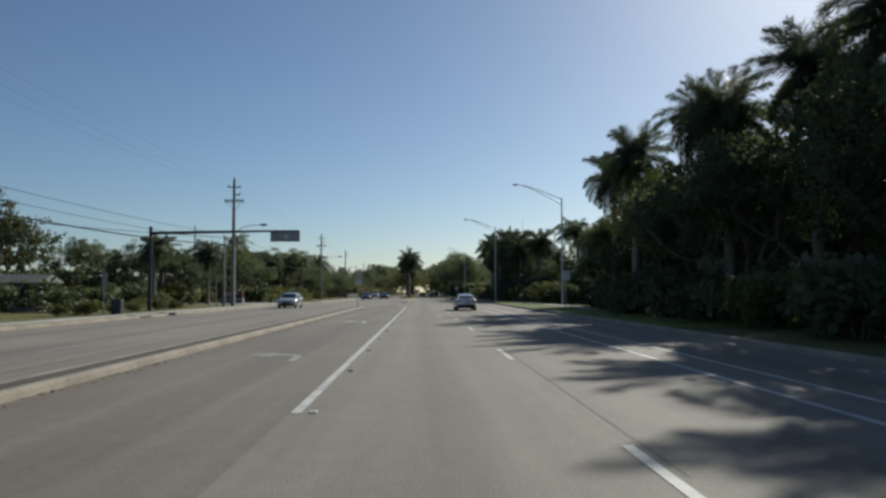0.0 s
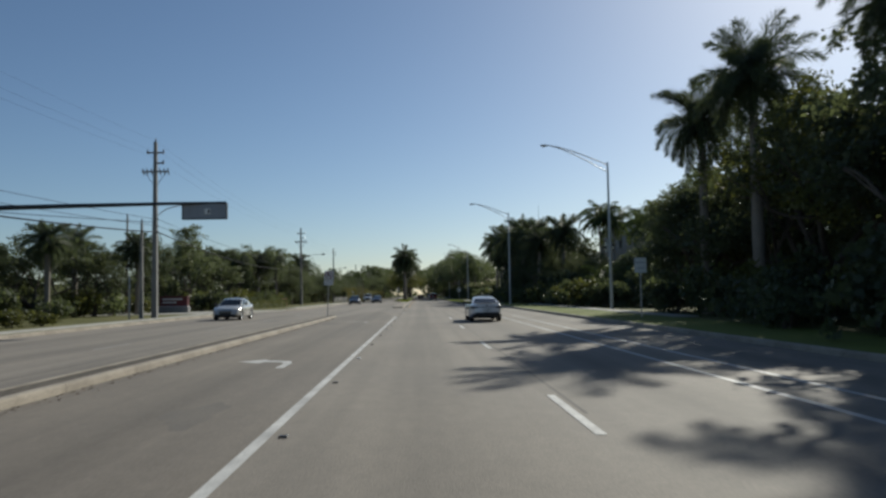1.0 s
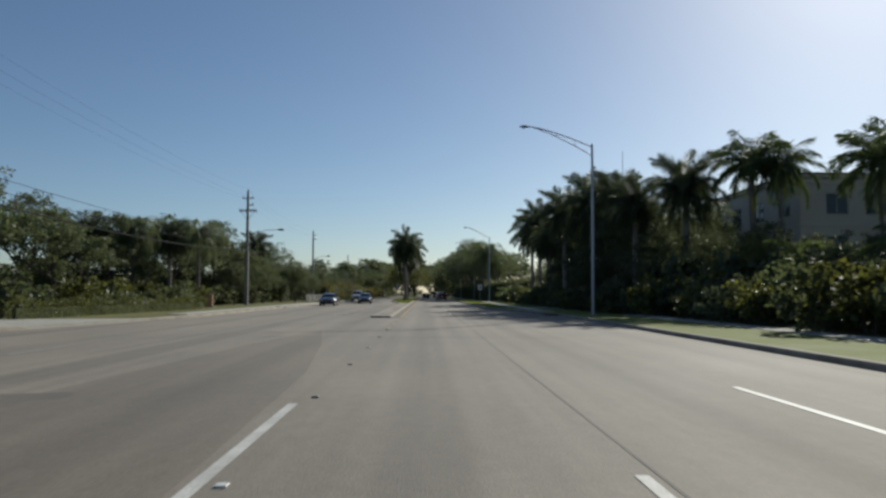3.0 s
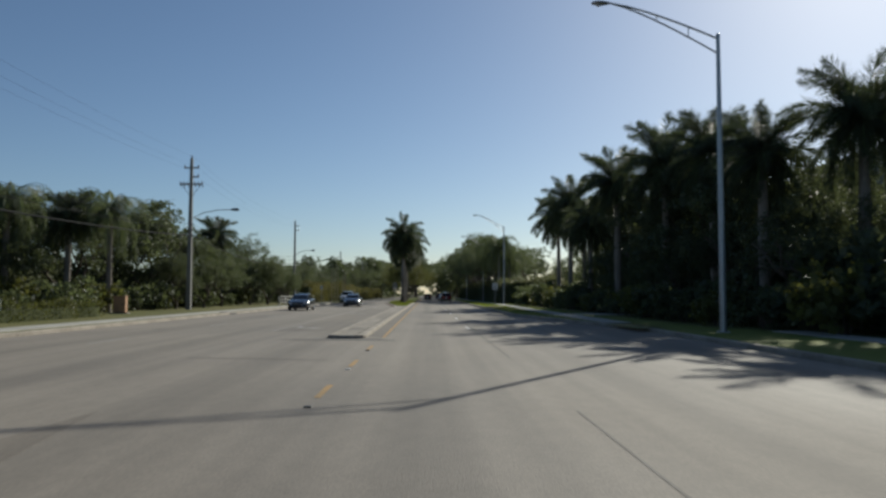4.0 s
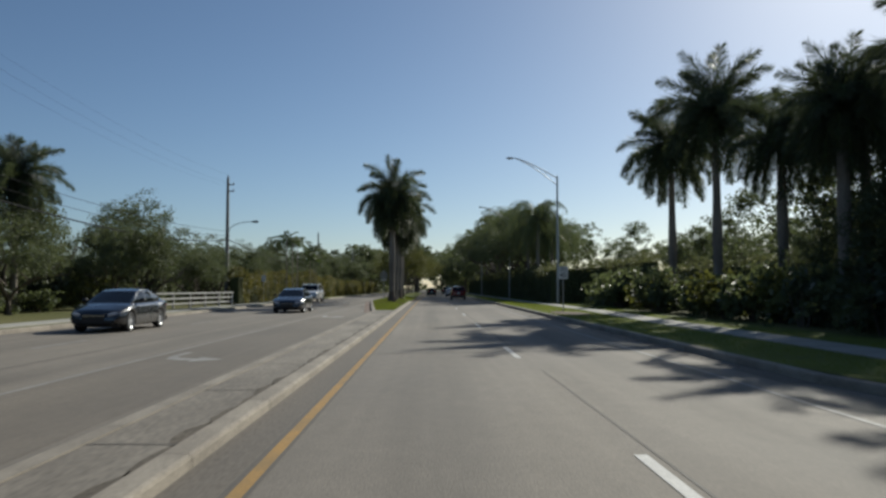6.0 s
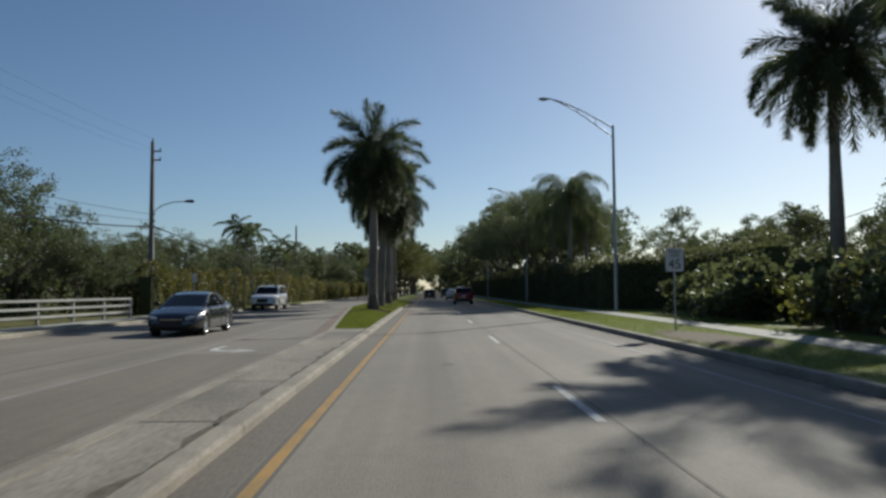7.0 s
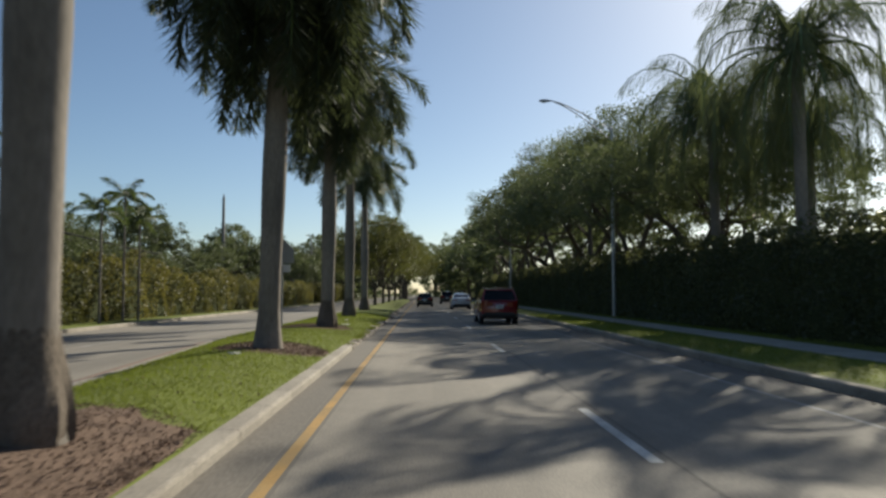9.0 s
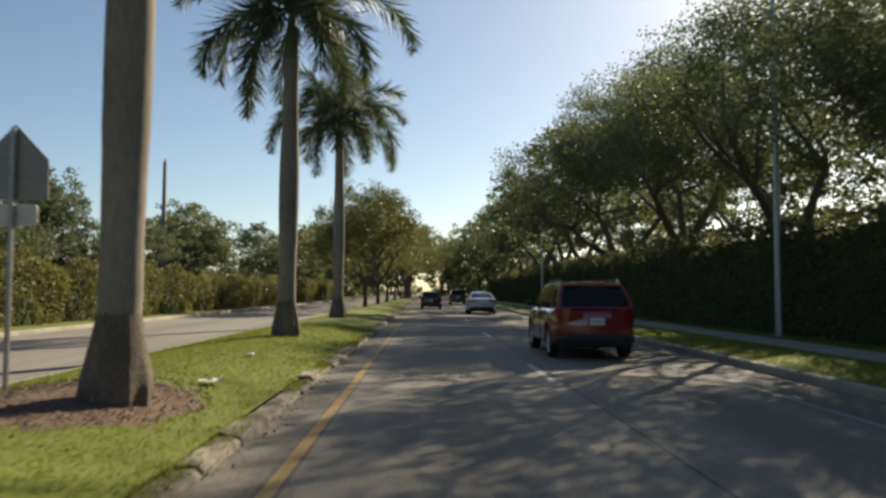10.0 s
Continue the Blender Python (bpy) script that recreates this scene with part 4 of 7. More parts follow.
# -- median row of royal palms
for k, (x, y) in enumerate(((-3.40, 186.6), (-3.57, 196.8), (-3.62, 207.4), (-3.95, 218.9), (-4.20, 232.5))):
    royal_palm(x, y, 12.35 + (0.2, -0.1, 0.2, -0.2, 0.1)[k], median_top(x, y) - 0.03, k, 0.215, 70 * k, "royal palm on the grassy median with thick grey trunk", "median palms", tilt=(0.4, 1.6, 0.6, 0.3, 0.0)[k], crown_size=(1.0, 1.12, 1.06, 1.12, 1.12)[k])
BEDS = ((-3.45, 186.6, 1.5), (-3.55, 197.3, 1.25), (-4.25, 207.5, 1.5))
for k, (x, y, r) in enumerate(BEDS):
    ring, rng = Shape(), np.random.default_rng(90 + k)
    out = [(min(x + math.cos(a) * r * rng.uniform(0.85, 1.1), -2.36), y + math.sin(a) * r * 1.25 * rng.uniform(0.85, 1.1)) for a in np.linspace(0, 2 * math.pi, 22, endpoint=False)]
    rounds = [[(x + (px - x) * g, y + (py - y) * g) for px, py in out] for g in (0.2, 0.4, 0.6, 0.8, 1.0)]
    ring.add([(px, py, median_top(px, py) + 0.034 - 0.0085 * i) for i, row in enumerate(rounds) for px, py in row],
             [tuple(range(22))] + [(22 * i + j, 22 * i + 22 + j, 22 * i + 22 + (j + 1) % 22, 22 * i + (j + 1) % 22) for i in range(4) for j in range(22)])
    bed = tagged(part("mulch_bed", ring, MULCH), "ring of reddish brown mulch round a palm trunk", "mulch bed", "mulch beds")
    n = 5200
    a, f = rng.uniform(0, 2 * math.pi, n), np.sqrt(rng.uniform(0, 1, n)) * r * 1.02
    px, py = x + np.cos(a) * f, y + np.sin(a) * f * 1.25
    px = np.minimum(px, -2.35 - 0.2 * rng.uniform(0, 1, n))
    pz = np.array([median_top(i, j) for i, j in zip(px, py)]) + 0.036
    chips = tagged(part("mulch", scatter_leaves("mulch", np.stack([px, py, pz - 0.006], 1), 0.034, CHIP, rng, 0.0, 0.22), CHIP, bed), kind="stuff")

# -- near side, first stretch
for k, (x, y, h) in enumerate(((16.0, 62.5, 13.9), (15.6, 55.0, 14.4), (18.0, 46.9, 15.6), (16.6, 40.5, 14.1), (17.8, 33.5, 14.6), (16.8, 26.0, 14.2), (18.8, 19.0, 15.4), (17.4, 11.0, 15.0))):
    royal_palm(x, y, h, which=k, thick=0.24, turn=40 * k, crown_size=0.82)
for k, (x, y, s) in enumerate(((17.2, 65, 1.0), (19, 58.5, 1.2), (16.6, 51, 1.15), (19.5, 44, 1.25), (16.8, 37, 1.1), (20, 30, 1.35), (17, 22.5, 1.15), (20.5, 15, 1.4), (17.5, 6, 1.25), (18, -4, 1.4), (24, 62, 1.1), (25, 50, 1.3))):
    tree(x, y, s, BROAD, k)
for k, (x, y, s) in enumerate(((18.2, 48, 1.3), (18.6, 55.5, 1.25), (17.9, 41, 1.35), (18.8, 34, 1.4), (18.4, 26.5, 1.4), (18.9, 18.5, 1.5))):
    tree(x, y, s, FAR_BROAD, k + 1)
tree(18.2, 68.8, 1.08, FAR_BROAD, 0)
for k, (x, y, s) in enumerate(((16.9, 66.0, 0.9), (20.8, 71.5, 1.12), (22.6, 75.5, 1.05), (21.0, 65.5, 1.2), (19.6, 61.0, 1.2))):
    tree(x, y, s, FAR_BROAD, k)
for k in range(34):
    shrub((12.9 if k < 26 else 15.6) + 1.1 * math.sin(k * 2.1), -2 + 2.05 * k, 1.25 + 0.3 * math.sin(k * 1.3), k, 1.1)

# -- near side, round the apartment building
for k, (x, y, h) in enumerate(((22.2, 112.5, 12.8), (23.6, 111.0, 12.4), (23.0, 114.0, 13.2), (25.6, 103.5, 11.6), (27.2, 104.5, 12.2), (24.6, 101.0, 11.0), (29.5, 98.0, 14.0), (31.0, 100.5, 15.2), (28.0, 93.5, 12.0))):
    slender_palm(x, y, h, k % 2 + 2 * (k % 3 == 0), lean=(0.03 * math.sin(k), 0.03 * math.cos(k)), turn=50 * k, crown_size=1.1)
for k, (x, y, s, j) in enumerate(((20.5, 92, 0.62, 0), (21, 98, 0.55, 1), (22, 104, 0.55, 0), (18.5, 104, 0.55, 2), (20, 87, 0.5, 1), (19.0, 110, 0.7, 0), (24, 85, 0.6, 1))):
    tree(x, y, s, BROAD, j)
for k in range(16):
    shrub(15.5 + 1.4 * math.sin(k * 1.7), 84 + 1.7 * k, 1.3 + 0.3 * math.sin(k), 3 * k)
for k in range(18):
    shrub(18.6 + 1.6 * math.sin(k * 2.3), 80 + 1.9 * k, (1.3 if k < 12 else 1.9) + 0.3 * math.sin(k * 1.7), k if k % 4 != 2 else 0, 1.1)
for k, (x, y, s) in enumerate(((22.5, 88, 0.40), (24.5, 94, 0.42), (22.0, 99.5, 0.42), (25.5, 106, 0.55), (20.6, 107, 0.66), (27.5, 99, 0.40), (29.0, 108, 0.45), (19.6, 113.5, 0.72))):
    tree(x, y, s, FAR_BROAD, k)
for k, (x, y, h) in enumerate(((20.2, 91.0, 5.2), (22.4, 94.5, 5.6), (18.9, 98.5, 4.8), (24.6, 90.0, 6.0))):
    slender_palm(x, y, h, k, turn=70 * k, crown_size=0.95, label="low feathery palm among the shrubs before the building")

# -- near side, middle stretch
for k, (x, y, h) in enumerate(((15.4, 170.3, 13.8), (15.3, 162.5, 14.6), (14.1, 137.8, 12.9), (15.6, 122.9, 12.2), (14.9, 129.0, 12.9), (15.2, 116.0, 10.4), (16.0, 145.0, 11.8), (17.0, 133.0, 12.5), (17.5, 112.0, 11.5))):
    royal_palm(x, y, h, which=k + 1, thick=0.22, turn=65 * k)
for k, (x, y, h) in enumerate(((15.2, 154.8, 10.6), (16.8, 151.2, 11.0), (14.4, 148.5, 10.4))):
    royal_palm(x, y, h, which=k, thick=0.2, turn=33 * k)
for k, (x, y, s, j) in enumerate(((18, 118, 0.9, 0), (18.5, 125, 1.0, 1), (17.5, 131, 0.95, 0), (18.5, 138, 0.95, 1), (18, 144, 0.85, 0), (20, 150, 0.7, 1), (22, 122, 1.0, 2), (22, 132, 1.05, 0), (23, 141, 0.9, 1), (15.8, 113, 0.7, 0), (15.5, 120, 0.7, 1), (15.4, 126.5, 0.62, 0), (15.6, 133.5, 0.6, 1), (15.8, 141.2, 0.55, 0))):
    tree(x, y, s, BROAD, j)
for k, (x, y, s) in enumerate(((17.6, 127, 1.2), (18.6, 134.5, 1.25), (18.9, 140.5, 1.15), (18.0, 121, 1.15), (18.8, 145.5, 1.0))):
    tree(x, y, s, FAR_BROAD, k)
for x, y, s in ((17.0, 152.5, 0.6), (18.6, 156.5, 0.58), (16.4, 147.0, 0.72), (18.2, 150.0, 0.68)):
    tree(x, y, s, BROAD, int(y) % 2)
tree(18.5, 158, 0.9, AIRY)
tree(20, 168, 0.8, AIRY)
tree(17.5, 151, 0.85, AIRY)
for k in range(30):
    shrub(13.4 + 0.8 * math.sin(k * 2.3), 112 + 1.5 * k, 1.1 + 0.25 * math.sin(k * 1.9), k)
for k in range(16):
    shrub(13.6 + 1.2 * math.sin(k * 1.3), 150 + 1.7 * k, 1.25 + 0.3 * math.sin(k), 3 if k % 3 else 2, 1.0)

for x, y, size, tall in ((13.1, 178.9, 1.35, 1.0), (13.0, 176.2, 1.5, 1.1), (12.8, 173.2, 1.45, 1.15)):
    shrub(x, y, size, 0, tall, label="rounded dark shrub beside the end of the hedge")

# -- near side, clipped hedge, weeping tree and oaks
hedge("tall_hedge", [(15.6, 175.5, 1.0), (15.6, 187.2, 1.0), (13.4, 189.4, 0.97), (11.3, 190.6, 0.93), (11.3, 200, 0.91), (11.3, 214, 0.98), (11.3, 240, 1.04), (11.3, 330, 1.08)], 3.45, 1.5, DARK_HEDGE_LEAF, "tall clipped dark green hedge beside the sidewalk", 0.145, 85, 7)
hedge("back_hedge", [(17.6, 150, 0.95), (17.6, 170, 0.95), (16.2, 175, 0.95)], 3.0, 1.4, DARK_HEDGE_LEAF, "clipped dark hedge behind the palms", 0.13, 50, 8)
for k, (x, y, s, j) in enumerate(((12.9, 215.5, 1.12, 0), (12.0, 224.5, 1.25, 1), (11.9, 235, 1.28, 2), (11.8, 246.5, 1.4, 0), (12.0, 258, 1.45, 1), (12.6, 270, 1.45, 2), (12.6, 283, 1.45, 0), (12.6, 297, 1.45, 1), (12.6, 312, 1.45, 2), (12.7, 328, 1.3, 0), (20, 228, 1.1, 2), (20, 246, 1.1, 0), (20, 266, 1.1, 1))):
    tree(x, y, s, OAKS, j, "spreading oak with dark limbs over the hedge", name="oak_tree", group="oaks along the hedge", tall=0.9 if y < 240 else 0.94)


def queen_palm(x, y, height, which, turn, size=1.0, label=""):
    palm = thing("queen_palm", label or "queen palm with long drooping feathery fronds behind the hedge", "palm tree", "queen palms", pose(x, y, VERGE, 0, 0, turn))
    h = height - 2.1 * size
    part("trunk", palm_trunk(h, 0.2, 1.3, (0.006, 0.004), which), PALM_BARK, palm, smooth=True)
    m = pose(0.006 * h, 0.004 * h, h - 0.1) @ Matrix.Diagonal((size, size, size, 1))
    crown = part("crown", QUEEN[which % 2][0], OAK_LEAF, palm, at=m)
    part("ribs", QUEEN_RIBS[which % 2], CROWNSHAFT, crown)
    return palm


queen_palm(11.5, 203.4, 11.4, 0, 20, 1.12)
queen_palm(11.3, 209.7, 10.9, 1, 75, 1.08)
queen_palm(13.6, 206.8, 9.6, 1, 160, 1.0)
for k, (x, y, s, j) in enumerate(((26, 196, 0.85, 0), (30, 210, 0.95, 1), (24, 183, 0.6, 0), (34, 186, 0.9, 1), (38, 200, 1.0, 0), (29, 172, 0.65, 1), (42, 178, 0.95, 0), (22, 206, 0.7, 2), (34, 218, 1.08, 1), (41, 223, 1.1, 0))):
    tree(x, y, s, BROAD, j)

tree(30, 229, 1.1, AIRY, label="narrow airy tree rising behind the hedge", tall=1.05)

# -- far side
for k, (x, y, s, j) in enumerate(((-33, 72, 0.64, 0), (-38, 66, 1.1, 1), (-30, 80, 0.75, 1), (-27, 84, 0.6, 2), (-36, 84, 0.66, 0), (-34, 96, 0.78, 1), (-29, 98, 0.8, 0), (-30, 112, 0.85, 1), (-26, 116, 0.7, 2), (-31, 122, 0.9, 0), (-27, 128, 0.8, 2), (-32, 134, 0.95, 1), (-26, 138, 0.85, 0), (-29, 146, 1.05, 1), (-25, 151, 0.95, 0), (-28, 158, 1.1, 1), (-23, 156, 0.7, 0), (-24, 166, 0.85, 1), (-21, 172, 0.55, 0), (-23.5, 178, 0.7, 1), (-24, 186, 0.9, 0), (-27, 194, 0.75, 1), (-21, 206, 0.6, 0), (-26, 212, 0.75, 1), (-21, 222, 0.6, 0), (-25, 232, 0.75, 1), (-21, 240, 0.65, 2), (-27, 250, 0.9, 0), (-19, 262, 0.7, 1), (-23, 272, 0.95, 0), (-18, 284, 0.8, 1), (-22, 298, 1.0, 0), (-18, 312, 0.95, 1), (-22, 326, 1.1, 0))):
    tree(x, y, s * (1.25 if 198 < y < 262 else 1.18), BROAD, j)
for x, y, s in ((-18.6, 181.5, 0.56), (-20.5, 190, 0.6), (-19.2, 173.5, 0.72), (-22, 200, 0.62)):
    tree(x, y, s, BROAD, int(y) % 2)
for x, y, s in ((-21.2, 160.5, 0.62), (-20.8, 153, 0.55), (-21.4, 147, 0.6)):
    tree(x, y, s, BROAD, int(y) % 2)
tree(-25.6, 105.3, 1.02, AIRY, label="tall airy tree with thin twigs and sparse leaves")
queen_palm(-25.6, 128.4, 8.5, 0, 30, 0.86, "queen palm with yellowing drooping fronds among the trees")
queen_palm(-21.5, 133.6, 8.6, 1, 110, 0.85, "queen palm with thin pale trunk among the trees")
tree(-43, 60, 1.0, BROAD, 0)
for k, (x, y, s) in enumerate(((-19.6, 226, 0.62), (-19.8, 234, 0.66), (-19.4, 243, 0.62), (-19.6, 259, 1.05), (-18.8, 249, 0.7))):
    tree(x, y, s, BROAD, k)
for k, (x, y, h) in enumerate(((-27, 76, 7.6), (-30, 87, 8.4), (-25, 88, 7.6), (-31.2, 141, 9.8), (-24, 133, 8.6), (-29, 127, 8.6), (-22.9, 164, 10.2))):
    royal_palm(x, y, h, which=k, thick=0.18, turn=25 * k, label="feathery palm among the roadside trees", group="far side palms")
for k, (x, y, h) in enumerate(((-14.9, 200.1, 7.55), (-14.6, 201.7, 7.3), (-14.35, 203.2, 7.25), (-14.9, 215.2, 6.3), (-14.9, 217.9, 7.35), (-14.9, 219.9, 6.4))):
    slender_palm(x, y, h, 2 + k % 2, turn=80 * k, crown_size=0.52, thick=0.058, label="thin-stemmed palm in front of the far hedge")
for k in range(40):
    shrub(-23.5 + 1.6 * math.sin(k * 2.2), 100 + 1.85 * k, 1.2 + 0.3 * math.sin(k * 1.4), k)
for k in range(12):
    shrub(-21.2 + 0.8 * math.sin(k * 1.6), 44 + 2.0 * k, 0.6 + 0.12 * math.sin(k), 2, 0.8)
for k in range(20):
    shrub(-28 + 2.0 * math.sin(k * 1.8), 52 + 2.2 * k, 1.2 + 0.2 * math.sin(k), k)
hedge("yellow_green_hedge", [(-16.7, 186.5, 1.0), (-16.6, 205, 1.04), (-16.5, 213, 0.98), (-16.4, 217, 1.05), (-16.3, 222, 1.24), (-16.2, 225, 1.12), (-16.1, 228, 0.95), (-16.0, 233, 0.82), (-16.0, 236, 0.96), (-16.0, 239, 1.06), (-15.9, 245, 0.92), (-15.8, 252, 0.85), (-15.7, 275, 0.9), (-15.6, 330, 1.0)], 2.55, 1.3, HEDGE_LEAF, "yellow-green clipped hedge behind the far kerb", 0.12, 210, 9, lush=True)
hedge("low_hedge", [(-19.9, 99, 1.0), (-18.95, 116, 1.0), (-18.7, 125.6, 1.0)], 0.85, 0.8, LIGHT_LEAF, "low clipped hedge in front of the trees", 0.08, 150, 13)

# -- thickets that close the view under the trees
for name, path, tall, seed in (
    ("thicket", [(20.5, -12, 1.0), (20.5, 20, 1.1), (20.0, 45, 1.0), (20.5, 70, 0.8)], 4.6, 41),
    ("thicket", [(20.0, 112, 0.9), (19.6, 130, 1.0), (20.0, 150, 0.9), (21.0, 174, 0.6)], 3.8, 42),
    ("thicket", [(-36, 45, 0.8), (-33, 78, 0.9), (-32, 100, 0.8), (-30, 126, 0.9), (-28, 150, 1.0), (-25, 182, 0.9), (-24, 215, 0.8), (-24, 330, 1.0)], 3.6, 43),
):
    hedge(name, path, tall, 2.4, DARK_LEAF, "dense dark thicket closing the view under the trees", 0.26, 14, seed)

# -- trees further up the median, and woods in the distance
for k, (x, y, s, j) in enumerate(((-5.0, 257, 1.04, 2), (-4.7, 268, 1.12, 0), (-4.6, 282, 1.15, 1), (-4.4, 298, 1.2, 2), (-4.2, 316, 1.25, 0))):
    tree(x, y, s, MEDIAN_TREES, j, "rounded median tree with olive green crown", name="median_tree", group="median trees")
for k, (x, y, s) in enumerate(((11.2, 338, 1.45), (11.0, 354, 1.5), (10.8, 372, 1.5), (10.6, 390, 1.5), (10.2, 408, 1.5), (-20, 342, 1.3), (-19, 360, 1.35), (-18, 380, 1.4), (-17, 402, 1.4), (-4.2, 336, 1.3), (-4.2, 356, 1.35), (-4.4, 378, 1.4), (-4.6, 400, 1.45), (8.6, 432, 1.6), (-9, 436, 1.6), (-16, 428, 1.5), (4.8, 452, 1.5), (12, 446, 1.6), (-6.5, 462, 1.6), (10.5, 470, 1.7), (-13, 474, 1.7))):
    tree(x, y, s, FAR_OAKS, k, "far broad-leaved tree beside the road", group="far trees")
rng = np.random.default_rng(17)
blobs = []
for k in range(240):
    x = (-1) ** k * rng.uniform(36, 130)
    y = rng.uniform(20, 420)
    r = rng.uniform(3.5, 6)
    blobs.append((x, y, rng.uniform(2.5, 4.5), r * 1.3, r * 1.3, r * 0.9))
for k in range(70):
    x, y = rng.uniform(-120, 120), rng.uniform(430, 560)
    if not -1.5 < x < 1.5:
        r = rng.uniform(4, 7)
        blobs.append((x, y, 5, r * 1.4, r * 1.4, r * 1.1))
for k in range(120):
    r = rng.uniform(4.5, 7)
    blobs.append(((-17 - rng.uniform(0, 9)) if k % 2 else (9 + rng.uniform(0, 9)), rng.uniform(330, 520), rng.uniform(4, 8), r, r, r))
tagged(part("far_woods", scatter_leaves("far_woods", blob_points(blobs, 100000, rng, 0.7, 30), 0.85, DARK_LEAF, rng), DARK_LEAF), "distant woods along both sides of the road", "woods", kind="stuff")

# -- grass blades where the lawns pass close
rng = np.random.default_rng(23)
n = 120000
py = rng.uniform(169.12, 226, n)
f = rng.uniform(0, 1, n)
px = np.array([bend(y, grass_l) for y in py]) + 0.245 + f * np.array([bend(y, grass_r) - bend(y, grass_l) - 0.49 for y in py])
base = np.stack([px, py, [median_top(a, b) - 0.005 for a, b in zip(px, py)]], 1)
for bx, by, br in BEDS:
    base = base[np.hypot(base[:, 0] - bx, (base[:, 1] - by) / 1.25) > br * 0.97]
py = 200 + 26 * rng.uniform(0, 1, 14000) ** 0.8
tufts = np.stack([-2.34 + 0.24 * rng.uniform(0, 1, 14000) ** 1.8, py, np.full(14000, 0.085)], 1)
base = np.concatenate([base, tufts[np.sin(py * 2.1) + np.sin(py * 0.83 + 1) + rng.normal(size=14000) * 0.3 > 0.1]])
n = len(base)
way = rng.normal(size=(n, 3)) * 0.025 + (0, 0, 0.036)
tagged(part("median_grass", leaf_mesh("median_grass", base, base + way, unit(np.cross(way, rng.normal(size=(n, 3)))) * 0.005, BLADE), BLADE), "short green grass blades on the median", "grass", kind="stuff")
n = 170000
py = 128 + 98 * rng.uniform(0, 1, n) ** 0.7
inner = np.array([bend(y, WALK_R) for y in py])
px = np.where(rng.uniform(0, 1, n) < 0.75, rng.uniform(6.1, 8.85, n), inner + 1.34 + rng.uniform(0, 1, n))
base = np.stack([px, py, np.full(n, 0.145)], 1)
base = base[((px < inner - 0.04) | (px > inner + 1.33)) & (np.hypot((px - SOIL_SPOT[0]) / SOIL_SPOT[2], (py - SOIL_SPOT[1]) / SOIL_SPOT[3]) > rng.uniform(0.75, 1.1, n))]
px, py = base[:, 0], base[:, 1]
base = base[px > np.array([bend(y, RIGHT_KERB) + 0.2 for y in py])]
way = rng.normal(size=base.shape) * 0.02 + (0, 0, 0.03)
tagged(part("verge_grass", leaf_mesh("verge_grass", base, base + way, unit(np.cross(way, rng.normal(size=base.shape))) * 0.0045, BLADE), BLADE), "short green grass blades on the verge", "grass", kind="stuff")

# -- fallen leaves on the lawns and along the gutters
rng = np.random.default_rng(29)
n = 900
py = rng.uniform(169.8, 226, n)
px = np.array([bend(y, grass_l) for y in py]) + 0.3 + rng.uniform(0, 1, n) * np.array([bend(y, grass_r) - bend(y, grass_l) - 0.6 for y in py])
spots = [np.stack([px, py, [median_top(a, b) + 0.03 for a, b in zip(px, py)]], 1)]
py = rng.uniform(110, 240, n)
spots.append(np.stack([-2.08 + np.abs(rng.normal(size=n)) * 0.12, py, np.full(n, 0.012)], 1)[py > 205])
py = rng.uniform(130, 240, n)
spots.append(np.stack([5.80 - np.abs(rng.normal(size=n)) * 0.14, py, np.full(n, 0.012)], 1)[py > 136])
py = rng.uniform(2, 71, n)
spots.append(np.stack([-5.77 + np.abs(rng.normal(size=n)) * 0.14, py, np.full(n, 0.012)], 1))
tagged(part("leaf_litter", scatter_leaves("leaf_litter", np.concatenate(spots), 0.036, CHIP, rng, 0.0), CHIP), "dry brown fallen leaves on grass and gutters", "leaf litter", kind="stuff")


def paper_scrap(x, y, size, seed):
    """A crumpled sheet on the grass."""
    rng, s, n = np.random.default_rng(seed), Shape(), 6
    top = [((i / n - 0.5) * size * 1.5, (j / n - 0.5) * size, 0.03 + rng.uniform(0, 0.045)) for i in range(n + 1) for j in range(n + 1)]
    s.add(top, [(i * (n + 1) + j, (i + 1) * (n + 1) + j, (i + 1) * (n + 1) + j + 1, i * (n + 1) + j + 1) for i in range(n) for j in range(n)])
    ob = tagged(part("paper_scrap", s, SCRAP_PAPER), "crumpled pale paper scrap lying on the median grass", "paper litter", "paper scraps")
    ob.matrix_world = pose(x, y, median_top(x, y) + 0.01, 0, 0, 50 * seed)


for k, (x, y, size) in enumerate(((-3.75, 194.6, 0.17), (-3.15, 209.3, 0.2), (-3.5, 213.0, 0.14))):
    paper_scrap(x, y, size, k)

